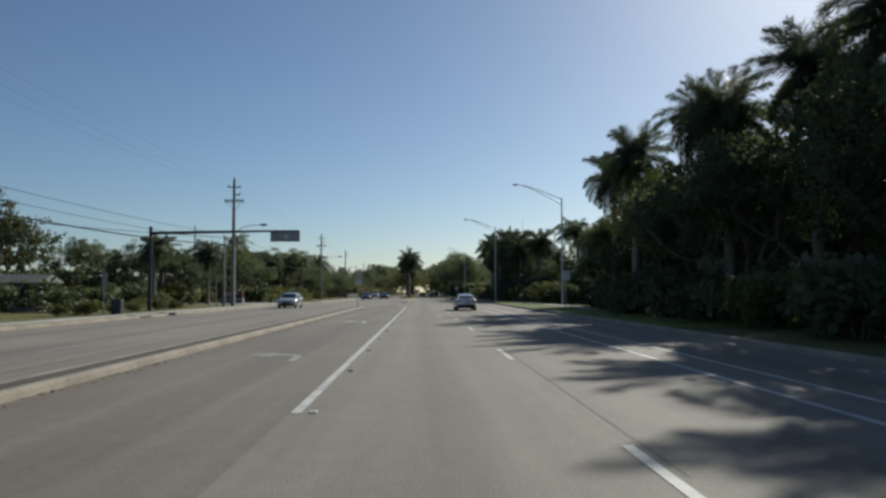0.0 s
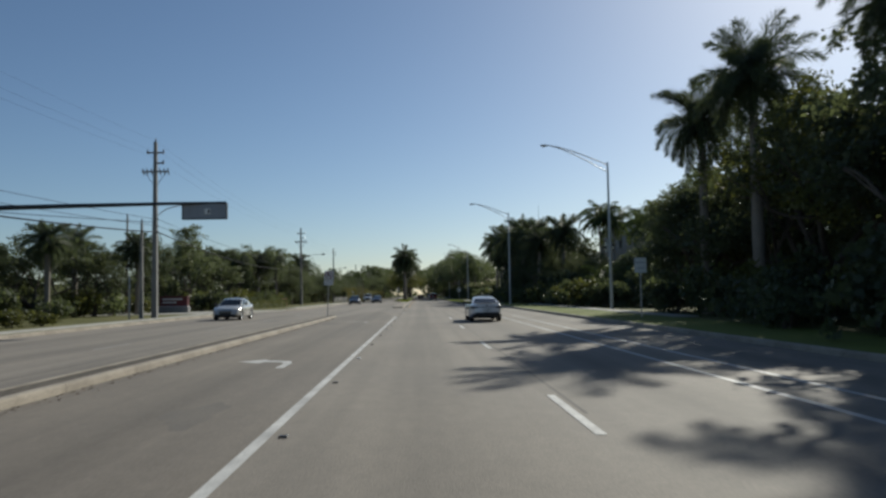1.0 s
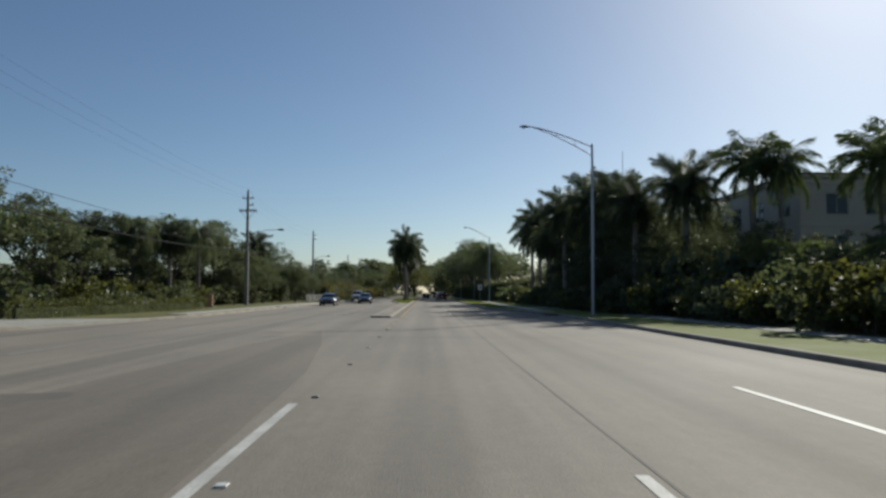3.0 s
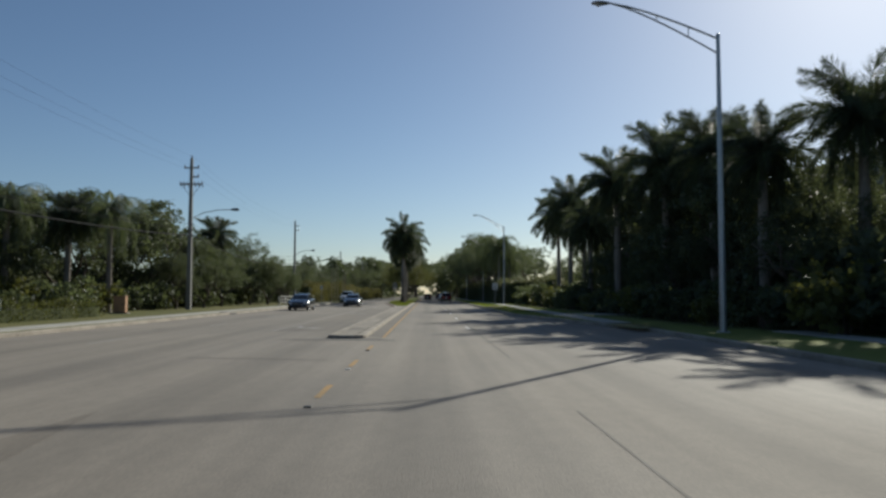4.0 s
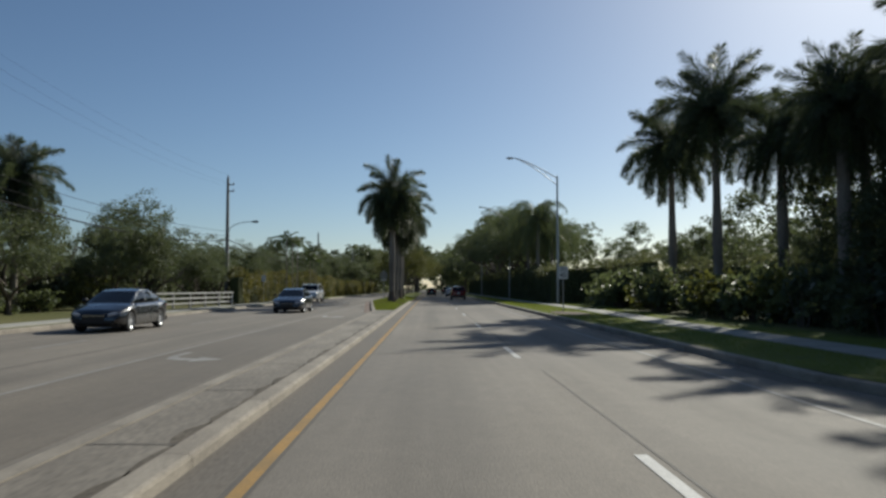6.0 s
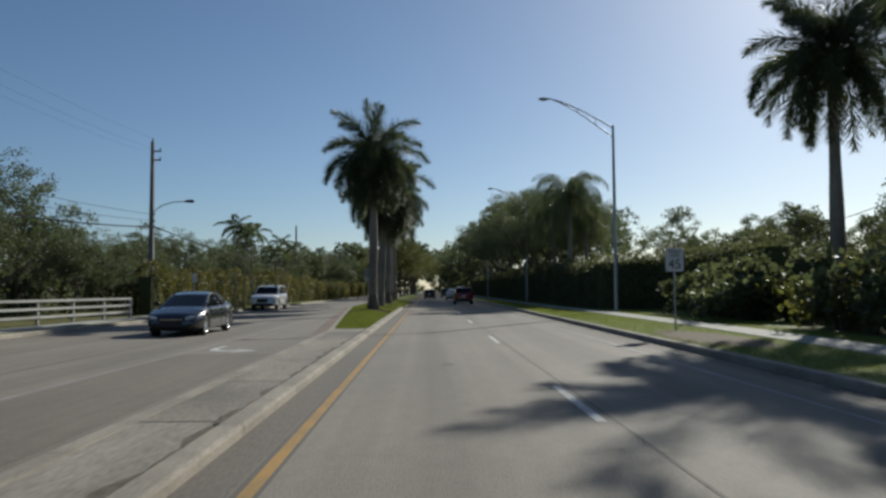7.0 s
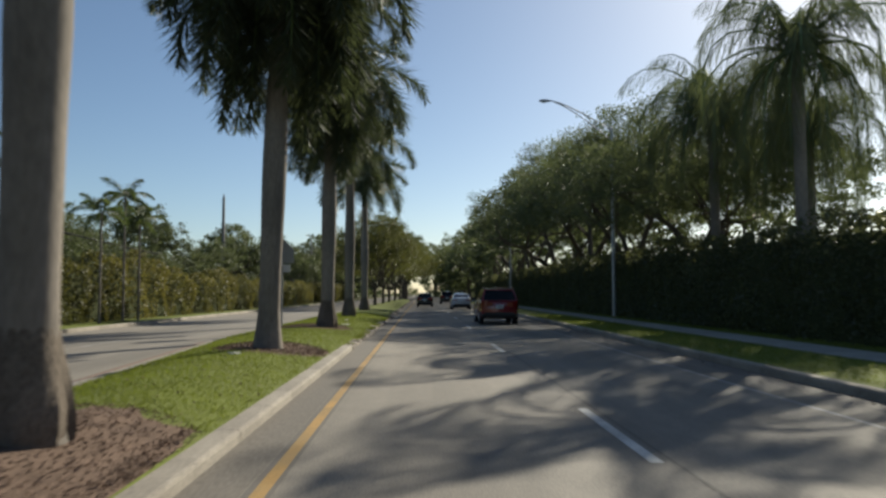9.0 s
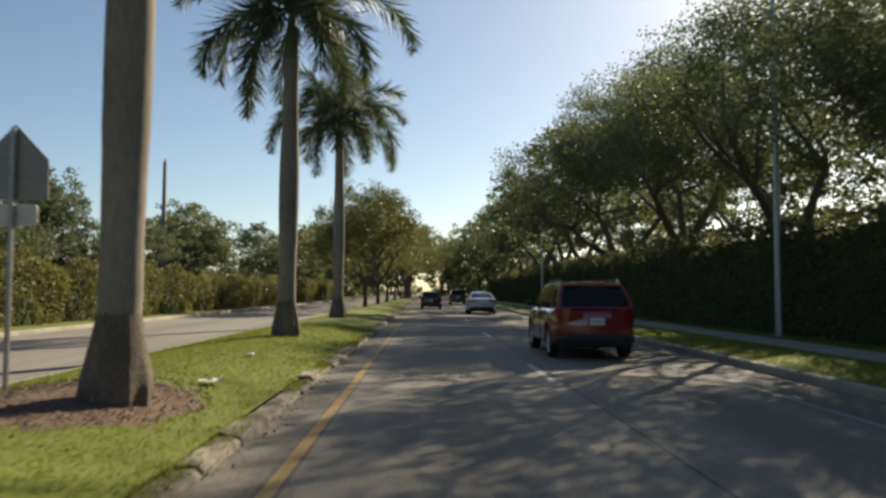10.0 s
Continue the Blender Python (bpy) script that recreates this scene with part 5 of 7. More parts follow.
# ---- street furniture ----
def street_lamp(x, y, arm=5.1, height=11.3, rise=1.25, turn=0.0, name="street_lamp"):
    """A tapered steel pole with a long two-rod truss arm over the road and a cobra-head lamp. The arm points along -x."""
    lamp = thing(name, "tall galvanised street lamp with truss arm over the road", "street lamp", "street lamps", pose(x, y, VERGE, 0, 0, turn))
    part("pole", Shape().tube([(0, 0, 0), (0, 0, height * 0.5), (0, 0, height)], [0.125, 0.10, 0.07], 12), GALVANISED, lamp, smooth=True)
    part("base_plate", Shape().box(-0.2, 0.2, -0.2, 0.2, 0, 0.035, 0.01), GALVANISED, lamp)
    for k in range(4):
        a = math.pi / 4 + k * math.pi / 2
        part("bolt", Shape().lathe([(0.022, 0.03), (0.022, 0.09)], 6, at=(0.2 * math.cos(a), 0.2 * math.sin(a), 0)), GALVANISED, lamp)
    part("cap", Shape().lathe([(0.078, height - 0.02), (0.078, height + 0.04), (0.03, height + 0.08)], 10), GALVANISED, lamp)

    def chord(f, low):
        up = rise * (1 - (1 - f) ** 1.3) - (0.55 * (1 - f) ** 1.1 if low else 0)
        return (-arm * f, 0, height - 0.12 + up)

    truss = part("arm", Shape().tube([chord(k / 8, False) for k in range(9)], 0.038, 8), GALVANISED, lamp, "curved steel truss arm", True)
    part("lower_rod", Shape().tube([chord(k / 8, True) for k in range(9)], 0.032, 8), GALVANISED, truss, smooth=True)
    for f in (0.28, 0.58):
        part("strut", Shape().tube([chord(f, False), chord(f, True)], 0.02, 6), GALVANISED, truss)
    tx, _, tz = chord(1, False)
    head = Shape()
    outline = [(0.0, 0.045), (-0.12, 0.075), (-0.35, 0.15), (-0.55, 0.155), (-0.72, 0.09), (-0.76, 0.02)]
    rings = []
    for px, half in outline:
        rings.append([(tx + px, half * math.cos(a), tz + 0.02 + half * 0.55 * math.sin(a)) for a in np.linspace(0, 2 * math.pi, 10, endpoint=False)])
    n = 10
    head.add([p for r in rings for p in r], [(i * n + k, i * n + (k + 1) % n, (i + 1) * n + (k + 1) % n, (i + 1) * n + k) for i in range(len(rings) - 1) for k in range(n)] + [tuple(range(n))[::-1], tuple((len(rings) - 1) * n + k for k in range(n))])
    hd = part("lamp_head", head, GALVANISED, lamp, "grey cobra-head lamp", True)
    part("lens", Shape().lathe([(0.05, -0.12), (0.11, -0.07), (0.12, -0.03)], 10, at=(tx - 0.5, 0, tz + 0.02)), LAMP_CLEAR, hd, "clear lamp lens", True)
    return lamp


street_lamp(14.15, 76.45, 4.3, 10.95, 1.5)
street_lamp(10.5, 109.0, 3.85, 10.75, 1.25)
street_lamp(10.35, 184.0, 3.45, 10.5, 1.65)
street_lamp(10.35, 221.8, 3.3, 10.5, 1.65)
street_lamp(9.4, 262, 3.65, 9.35, 1.5)


def utility_pole(x, y, height=12.4, lamp_z=None, lamp_out=3.6, arms=True, mat=None, width=0.19, name="utility_pole", label="tall concrete utility pole with insulators"):
    p = thing(name, label, "utility pole", "utility poles", pose(x, y, VERGE))
    w0, w1 = width, width * 0.55
    body = Shape().add([(sx * w, sy * w, z) for w, z in ((w0, -0.1), (w1, height)) for sx, sy in ((-1, -1), (1, -1), (1, 1), (-1, 1))], [(0, 1, 2, 3), (7, 6, 5, 4), (0, 4, 5, 1), (1, 5, 6, 2), (2, 6, 7, 3), (3, 7, 4, 0)])
    part("pole", body, mat or POLE_CONCRETE, p)
    part("top_insulator", Shape().lathe([(0.05, height), (0.07, height + 0.08), (0.045, height + 0.12), (0.065, height + 0.2), (0.03, height + 0.27)], 8), INSULATOR, p, smooth=True)
    if arms == "short":
        for z in (height - 0.7, height - 1.35):
            arm = part("crossarm", Shape().box(0.0, 0.62, -0.05, 0.05, z - 0.05, z + 0.05, 0.01), WOOD_POLE, p, "short wooden crossarm")
            part("insulator", Shape().lathe([(0.035, z + 0.05), (0.06, z + 0.1), (0.035, z + 0.14), (0.055, z + 0.2), (0.02, z + 0.24)], 8, at=(0.55, 0, 0)), INSULATOR, arm)
    elif arms:
        for z, half, both in ((height - 0.75, 0.62, True), (height - 1.5, 0.62, False)):
            arm = part("crossarm", Shape().box(-half if both else 0.0, half, -0.05, 0.05, z - 0.05, z + 0.05, 0.01), WOOD_POLE, p, "short wooden crossarm")
            for sx in ((-1, 1) if both else (1,)):
                part("insulator", Shape().lathe([(0.035, z + 0.05), (0.06, z + 0.1), (0.035, z + 0.14), (0.055, z + 0.2), (0.02, z + 0.24)], 8, at=(sx * (half - 0.07), 0, 0)), INSULATOR, arm)
        z = height - 2.1
        bank = part("crossarm", Shape().box(-0.95, 0.95, -0.05, 0.05, z - 0.05, z + 0.05, 0.01), WOOD_POLE, p, "wooden crossarm with fuse cut-outs")
        for sx in (-0.88, -0.6, -0.3, 0.3, 0.6, 0.88):
            part("fuse_cutout", Shape().tube([(sx - 0.05, 0.08, z + 0.24), (sx, 0.10, z), (sx + 0.05, 0.08, z - 0.26)], [0.035, 0.055, 0.03], 6), INSULATOR, bank)
        for sx in (-1, 1):
            part("brace", Shape().tube([(sx * 0.75, 0.0, z - 0.05), (sx * 0.12, 0.0, z - 0.95)], 0.018, 6), DARK_STEEL, bank)
    for z in (6.1, 6.5, 7.0):
        if height > 9:
            part("cable_clamp", Shape().box(width * 0.7, width * 0.7 + 0.1, -0.06, 0.06, z - 0.05, z + 0.05, 0.015), DARK_STEEL, p)
    if lamp_z:
        path = [(width * 0.6, 0, lamp_z - 0.75), (lamp_out * 0.3, 0, lamp_z - 0.28), (lamp_out * 0.65, 0, lamp_z - 0.04), (lamp_out, 0, lamp_z)]
        arm = part("lamp_arm", Shape().tube(path, 0.035, 8), GALVANISED, p, "curved steel lamp arm", True)
        head = Shape().tube([(lamp_out - 0.05, 0, lamp_z), (lamp_out + 0.2, 0, lamp_z + 0.02), (lamp_out + 0.5, 0, lamp_z + 0.02), (lamp_out + 0.66, 0, lamp_z)], [0.05, 0.11, 0.13, 0.05], 10)
        hd = part("lamp_head", head, DARK_STEEL, arm, "dark cobra-head lamp", True)
    return p


utility_pole(-18.75, 74.4, 12.5, 8.0, 2.6)
utility_pole(-19.45, 144.2, 12.4, 8.2, 3.3)
utility_pole(-20.2, 197.0, 12.3, 7.9, 2.4, arms="short")
utility_pole(-20.0, 255.8, 11.0, None, arms=False)
utility_pole(-20.3, 318, 11.0, None)
utility_pole(-20.5, 2.0, 12.3, None)
utility_pole(-19.5, 73.9, 6.7, arms=False, width=0.12, label="short plain concrete stub pole")
tagged(part("metal_post", Shape().tube([(0, 0, 0), (0, 0, 3.0)], 0.06, 10), GALVANISED, at=pose(-19.95, 72.9, VERGE)), "thin bare galvanised post on the verge", "post")
utility_pole(-29.0, 96.0, 9.6, arms=False, mat=WOOD_POLE, width=0.11, label="thin weathered wooden pole among the trees")
tagged(part("antenna_mast", Shape().tube([(0, 0, 0), (0, 0, 8), (0, 0, 13.4)], [0.07, 0.045, 0.02], 8), GALVANISED, at=pose(16.6, 124.7, VERGE)), "thin bare antenna mast above the palms", "antenna mast")


def cable(name, a, b, sag, radius=0.02, label="black overhead cable between the poles"):
    a, b = Vector(a), Vector(b)
    path = [a.lerp(b, k / 16) - Vector((0, 0, sag * 4 * (k / 16) * (1 - k / 16))) for k in range(17)]
    return tagged(part(name, Shape().tube(path, radius, 5), RUBBER), label, "cable", "overhead cables")


poles = [(-20.5, 2.0), (-18.75, 74.4), (-19.45, 144.2), (-20.3, 197.0), (-20.0, 255.8), (-20.3, 318)]
for (ax, ay), (bx, by) in zip(poles, poles[1:]):
    if ay > 190:
        break
    for z, out, sag, r in ((6.2, 0.2, 1.1, 0.04), (6.65, 0.2, 0.9, 0.014), (7.1, 0.2, 0.75, 0.014)):
        cable("overhead_cable", (ax + out, ay, z), (bx + out, by, z), sag, r)
    for z, out in ((11.75, 0.55), (11.75, -0.55), (12.75, 0.0)):
        cable("power_line", (ax + out, ay, z), (bx + out, by, z), 0.9, 0.004, "thin overhead power line between the poles")
cable("drooping_cable", (-20.0, 197.0, 6.2), (-18.2, 232.2, 4.2), 0.25, 0.045, "thick grey cable drooping from the pole into the trees")
cable("drooping_cable", (-20.0, 197.0, 5.7), (-18.3, 232.2, 4.15), 0.35, 0.014, "thin cable drooping from the pole into the trees")
cable("service_cable", (-18.6, 74.4, 6.9), (-44, 40, 8.2), 0.6, 0.022, "black service cable from the pole to the trees")
cable("service_cable", (15.6, 160, 5.4), (24, 196, 5.0), 0.5, 0.02, "black service cable above the hedge")

# -- traffic mast arm with the back of a hanging sign
mast = thing("mast_arm", "dark steel mast arm carrying a hanging street sign", "mast arm", at=pose(-20.75, 57.4, VERGE))
part("pole", Shape().tube([(0, 0, 0), (0, 0, 3), (0, 0, 6.25)], [0.17, 0.15, 0.13], 12), DARK_STEEL, mast, smooth=True)
part("base_plate", Shape().box(-0.3, 0.3, -0.3, 0.3, 0, 0.05, 0.012), DARK_STEEL, mast)
part("cap", Shape().lathe([(0.15, 6.22), (0.15, 6.3), (0.05, 6.36)], 10), DARK_STEEL, mast)
part("arm", Shape().tube([(0, 0, 5.85), (4, 0.6, 5.98), (8, 1.2, 6.1), (10.9, 1.7, 6.18)], [0.13, 0.11, 0.085, 0.06], 12), DARK_STEEL, mast, smooth=True)
hung = part("hanging_sign", Shape().box(8.75, 10.95, 1.50, 1.66, 5.35, 6.12, 0.02), SIGN_GREY, mast, "grey back of a street sign")
for z0, z1 in ((6.10, 6.15), (5.32, 5.37)):
    part("sign_rim", Shape().box(8.72, 10.98, 1.47, 1.69, z0, z1, 0.01), DARK_STEEL, hung)
for x0 in (8.72, 10.93):
    part("sign_rim", Shape().box(x0, x0 + 0.05, 1.47, 1.69, 5.37, 6.10, 0.01), DARK_STEEL, hung)
part("access_plate", Shape().box(9.86, 10.16, 1.47, 1.50, 5.58, 5.86, 0.008), SIGN_WHITE, hung, "small pale access plate")
part("latch", Shape().box(10.02, 10.12, 1.455, 1.475, 5.64, 5.80, 0.004), SIGN_BLACK, hung)
for x0 in (9.2, 10.5):
    part("hanger", Shape().tube([(x0, 1.58, 6.1), (x0, 1.5, 6.22)], 0.025, 6), DARK_STEEL, hung)


def word(text, size, mat, parent, m, label=""):
    c = bpy.data.curves.new("text", "FONT")
    c.body, c.size, c.align_x, c.align_y, c.extrude = text, size, "CENTER", "CENTER", 0.001
    tmp = bpy.data.objects.new("text", c)
    scene.collection.objects.link(tmp)
    me = bpy.data.meshes.new_from_object(tmp.evaluated_get(bpy.context.evaluated_depsgraph_get()))
    bpy.data.objects.remove(tmp)
    me.materials.clear()
    return part("lettering", me, mat, parent, label, at=m)


def sign_post(x, y, height, label, name, z=VERGE, radius=0.03):
    s = thing(name, label, "sign", at=pose(x, y, z))
    part("post", Shape().tube([(0, 0, -0.05), (0, 0, height)], radius, 8), GALVANISED, s)
    return s


def panel(x0, x1, z0, z1, y=-0.05, thick=0.012, c=0.06):
    """A sheet with rounded corners, facing -y."""
    out = []
    for cx, cz, a0 in ((x1 - c, z1 - c, 0), (x0 + c, z1 - c, 90), (x0 + c, z0 + c, 180), (x1 - c, z0 + c, 270)):
        out += [(cx + c * math.cos(radians(a0 + k * 30)), cz + c * math.sin(radians(a0 + k * 30))) for k in range(4)]
    n = len(out)
    return Shape().add([(px, y, pz) for px, pz in out] + [(px, y + thick, pz) for px, pz in out], [tuple(range(n)), tuple(range(2 * n - 1, n - 1, -1))] + [(k, n + k, n + (k + 1) % n, (k + 1) % n) for k in range(n)])


FACE = pose(0, 0, 0, 90, 0, 0)
# speed limit
s = sign_post(7.44, 165.2, 2.54, "white speed limit sign reading SPEED LIMIT 45 on a steel post", "speed_limit_sign")
sheet = part("sign_panel", panel(-0.28, 0.28, 1.84, 2.56), SIGN_WHITE, s, "white sheet with black lettering")
word("SPEED", 0.135, SIGN_BLACK, sheet, pose(0, -0.053, 2.45) @ FACE)
word("LIMIT", 0.135, SIGN_BLACK, sheet, pose(0, -0.053, 2.32) @ FACE)
word("45", 0.40, SIGN_BLACK, sheet, pose(0, -0.053, 2.06) @ FACE)
# no U-turn
s = sign_post(-6.28, 71.3, 3.1, "white no U-turn sign with red ring on a steel post", "no_u_turn_sign", 0.13)
sheet = part("sign_panel", panel(-0.30, 0.30, 2.50, 3.10), SIGN_WHITE, s, "white sheet with a barred U-turn arrow")
ringed = Shape()
n = 28
ringed.add([(r * math.cos(2 * math.pi * k / n), -0.056, 2.80 + r * math.sin(2 * math.pi * k / n)) for r in (0.205, 0.255) for k in range(n)], [(k, (k + 1) % n, n + (k + 1) % n, n + k) for k in range(n)])
part("red_ring", ringed, SIGN_RED, sheet)
part("red_bar", Shape().add([(-0.165, -0.057, 2.93), (-0.13, -0.057, 2.97), (0.165, -0.057, 2.67), (0.13, -0.057, 2.63)], [(0, 1, 2, 3)]), SIGN_RED, sheet)
hook = Shape()
curve_pts = [(0.075, 2.66), (0.075, 2.83)] + [(0.0 + 0.075 * math.cos(a), 2.83 + 0.075 * math.sin(a)) for a in np.linspace(0.3, math.pi, 7)] + [(-0.075, 2.78)]
hook.tube([(px, -0.052, pz) for px, pz in curve_pts], 0.02, 4)
hook.add([(-0.14, -0.054, 2.79), (-0.01, -0.054, 2.79), (-0.075, -0.054, 2.68)], [(0, 1, 2)])
part("arrow", hook, SIGN_BLACK, sheet)
s.matrix_basis = s.matrix_basis @ pose(0, 0, 0, 0, 2.5, 0) @ Matrix.Diagonal((1, 1, 0.98, 1))
low = part("lower_panel", panel(-0.30, 0.30, 2.12, 2.46, c=0.03), SIGN_WHITE, s, "white lower panel with unreadable print")
for k in range(3):
    part("print_bar", Shape().box(-0.22, 0.22, -0.056, -0.051, 2.19 + 0.09 * k, 2.215 + 0.09 * k), SIGN_GREY, low)
# white sign on the near verge
s = sign_post(11.0, 58.3, 2.95, "white rectangular sign with unreadable print on a steel post", "verge_sign")
sheet = part("sign_panel", panel(-0.30, 0.30, 2.25, 3.0), SIGN_WHITE, s)
for z in (2.46, 2.74):
    part("print_bar", Shape().box(-0.22, 0.22, -0.056, -0.051, z, z + 0.045), SIGN_GREY, sheet)
# pentagon sign seen from behind, on the median
s = sign_post(-5.45, 208.6, 3.25, "grey back of a pentagon sign on a steel post", "pentagon_sign", median_top(-5.45, 208.6), 0.035)
five = [(-0.42, 2.35), (0.42, 2.35), (0.42, 2.85), (0.0, 3.30), (-0.42, 2.85)]
part("sign_panel", Shape().add([(px, 0.04, pz) for px, pz in five] + [(px, 0.052, pz) for px, pz in five], [(0, 1, 2, 3, 4), (9, 8, 7, 6, 5)] + [(k, 5 + k, 5 + (k + 1) % 5, (k + 1) % 5) for k in range(5)]), SIGN_BACK, s)
part("lower_panel", panel(-0.3, 0.3, 2.02, 2.30, 0.04), PLATE_BACK, s, "paler small plate back")
for z in (2.15, 2.45, 3.0):
    part("bracket", Shape().box(-0.05, 0.05, 0.02, 0.04, z, z + 0.04), GALVANISED, s)
# small white sign by the far hedge, and a sign back by the far kerb
s = sign_post(-15.2, 190.9, 2.5, "small white sign on a thin post beside the hedge", "small_white_sign")
part("sign_panel", panel(-0.16, 0.16, 1.95, 2.5, c=0.03), SIGN_WHITE, s)
s = sign_post(-19.4, 46.0, 2.6, "grey sign back on a steel post beside the kerb", "sign_back")
part("sign_panel", panel(-0.16, 0.16, 1.9, 2.6, 0.04, c=0.03), SIGN_BACK, s)
part("lower_panel", panel(-0.14, 0.14, 1.5, 1.85, 0.04, c=0.03), SIGN_BACK, s)

# kerb inlets on the far side
for x, y in ((-16.6, 45.2), (-13.7, 136.0)):
    inlet = thing("storm_drain", "dark kerb inlet under a concrete slab beside the road", "storm drain", "kerb inlets", pose(x, y, 0))
    # No hole is cut: a black block paints the inlet's inner shade.
    part("slot", Shape().box(-0.1, 0.018, -0.9, 0.9, 0.004, 0.105, 0.004), BLACK_PLASTIC, inlet, "solid black block in place of the shaded opening")
    part("slab", Shape().box(-1.05, -0.155, -1.05, 1.05, 0.02, 0.166, 0.012), CONCRETE, inlet, "stained concrete slab")

# utility cabinet
c = thing("utility_cabinet", "tan utility cabinet on a concrete pad beside the sidewalk", "utility cabinet", at=pose(-19.95, 131.8, VERGE, 0, 0, 8) @ Matrix.Diagonal((1.35, 1.2, 1.1, 1)))
part("body", Shape().box(-0.28, 0.28, -0.24, 0.24, 0.06, 1.02, 0.03), BOX_TAN, c)
part("lid", Shape().box(-0.30, 0.30, -0.26, 0.26, 1.0, 1.06, 0.02), BOX_TAN, c)
part("pad", Shape().box(-0.4, 0.4, -0.36, 0.36, -0.05, 0.06, 0.01), CONCRETE, c)
part("door", Shape().box(-0.22, 0.22, -0.252, -0.238, 0.14, 0.94, 0.005), BOX_TAN, c)
part("latch", Shape().box(0.14, 0.18, -0.262, -0.25, 0.5, 0.62), DARK_STEEL, c)
c = thing("utility_cabinet", "small dark green utility cabinet beside the kerb", "utility cabinet", at=pose(-18.9, 46.8, VERGE))
part("body", Shape().box(-0.3, 0.3, -0.25, 0.25, 0.0, 0.9, 0.03), DARK_STEEL, c)
part("lid", Shape().box(-0.32, 0.32, -0.27, 0.27, 0.88, 0.94, 0.02), DARK_STEEL, c)
# fire hydrant-like marker post by the far sidewalk
tagged(part("marker_post", Shape().tube([(0, 0, 0), (0, 0, 0.95), (0, 0, 1.0)], [0.09, 0.09, 0.05], 10), SIGN_WHITE, at=pose(-22.0, 121.6, VERGE)), "short white marker post beside the hedge", "marker post")

# white rail fence
fence = thing("rail_fence", "white three-rail wooden fence beside the driveway", "fence")
a, b = Vector((-16.9, 168.6, VERGE)), Vector((-15.6, 181.5, VERGE))
way = (b - a).normalized()
turn = math.degrees(math.atan2(way.y, way.x)) - 90
for k in range(6):
    p = a.lerp(b, k / 5)
    part("post", Shape().box(-0.06, 0.06, -0.06, 0.06, 0, 1.04, 0.012), WHITE_WOOD, fence, at=pose(p.x, p.y, p.z, 0, 0, turn))
for k in range(5):
    p = a.lerp(b, k / 5)
    for z in (0.32, 0.66, 1.00):
        part("rail", Shape().box(0.072, 0.112, 0.0, (b - a).length / 5, z - 0.055, z + 0.055, 0.008), WHITE_WOOD, fence, at=pose(p.x, p.y, p.z, 0, 0, turn))

# monument sign
m = thing("monument_sign", "maroon and white monument sign behind a low hedge", "monument sign", at=pose(-23.8, 94.3, VERGE, 0, 0, -8) @ Matrix.Diagonal((1, 1, 0.8, 1)))
part("plinth", Shape().box(-1.5, 1.5, -0.3, 0.3, 0, 0.75, 0.03), STUCCO_GREY, m, "pale plinth")
board = part("board", Shape().box(-1.4, 1.4, -0.22, 0.22, 0.75, 2.0, 0.03), MAROON, m, "maroon board")
for k, (x0, x1) in enumerate(((-1.1, 0.9), (-1.1, 0.3))):
    part("letter_bar", Shape().box(x0, x1, -0.235, -0.218, 1.55 - 0.38 * k, 1.72 - 0.38 * k), SIGN_WHITE, board)
part("white_band", Shape().box(-1.42, 1.42, -0.24, 0.24, 0.72, 0.80, 0.01), SIGN_WHITE, m)

# low roadside building at the start
hut = thing("roadside_hut", "low grey roadside hut with shingled roof", "hut", at=pose(-31.5, 57.5, VERGE, 0, 0, 4))
part("wall", Shape().box(-3.2, 3.2, -1.8, 1.8, 0, 2.1), STUCCO_GREY, hut)
part("roof", Shape().add([(-3.5, -2.1, 2.1), (3.5, -2.1, 2.1), (3.5, 2.1, 2.1), (-3.5, 2.1, 2.1), (-3.3, 0, 2.75), (3.3, 0, 2.75)], [(0, 1, 5, 4), (2, 3, 4, 5), (0, 4, 3), (1, 2, 5), (0, 3, 2, 1)]), ROOF_GREY, hut)
w = part("window", Shape().box(0.9, 2.4, -1.83, -1.79, 0.9, 1.7, 0.01), WINDOW_GLASS, hut)
part("window_frame", Shape().box(0.84, 2.46, -1.82, -1.80, 0.84, 0.9).box(0.84, 2.46, -1.82, -1.80, 1.7, 1.76), WHITE_WOOD, w)
part("door", Shape().box(-1.6, -0.7, -1.84, -1.79, 0.0, 1.95, 0.01), DARK_STEEL, hut)


# ---- apartment building ----
house = thing("apartment_building", "three-storey beige stucco apartment building behind palms", "apartment building", at=pose(27.8, 117, VERGE))
FLOORS = (0.9, 4.1, 7.3)
OPEN = [(1.6 + 4.4 * k, 1.9, z, 1.6) for k in range(4) for z in FLOORS]  # along y: start, width, sill, height
FRONT = [(x, w, z, 1.6) for x, w in ((1.6, 1.7), (4.6, 2.1), (8.2, 1.7), (11.2, 1.7), (14.2, 2.1), (17.6, 1.7)) for z in FLOORS]


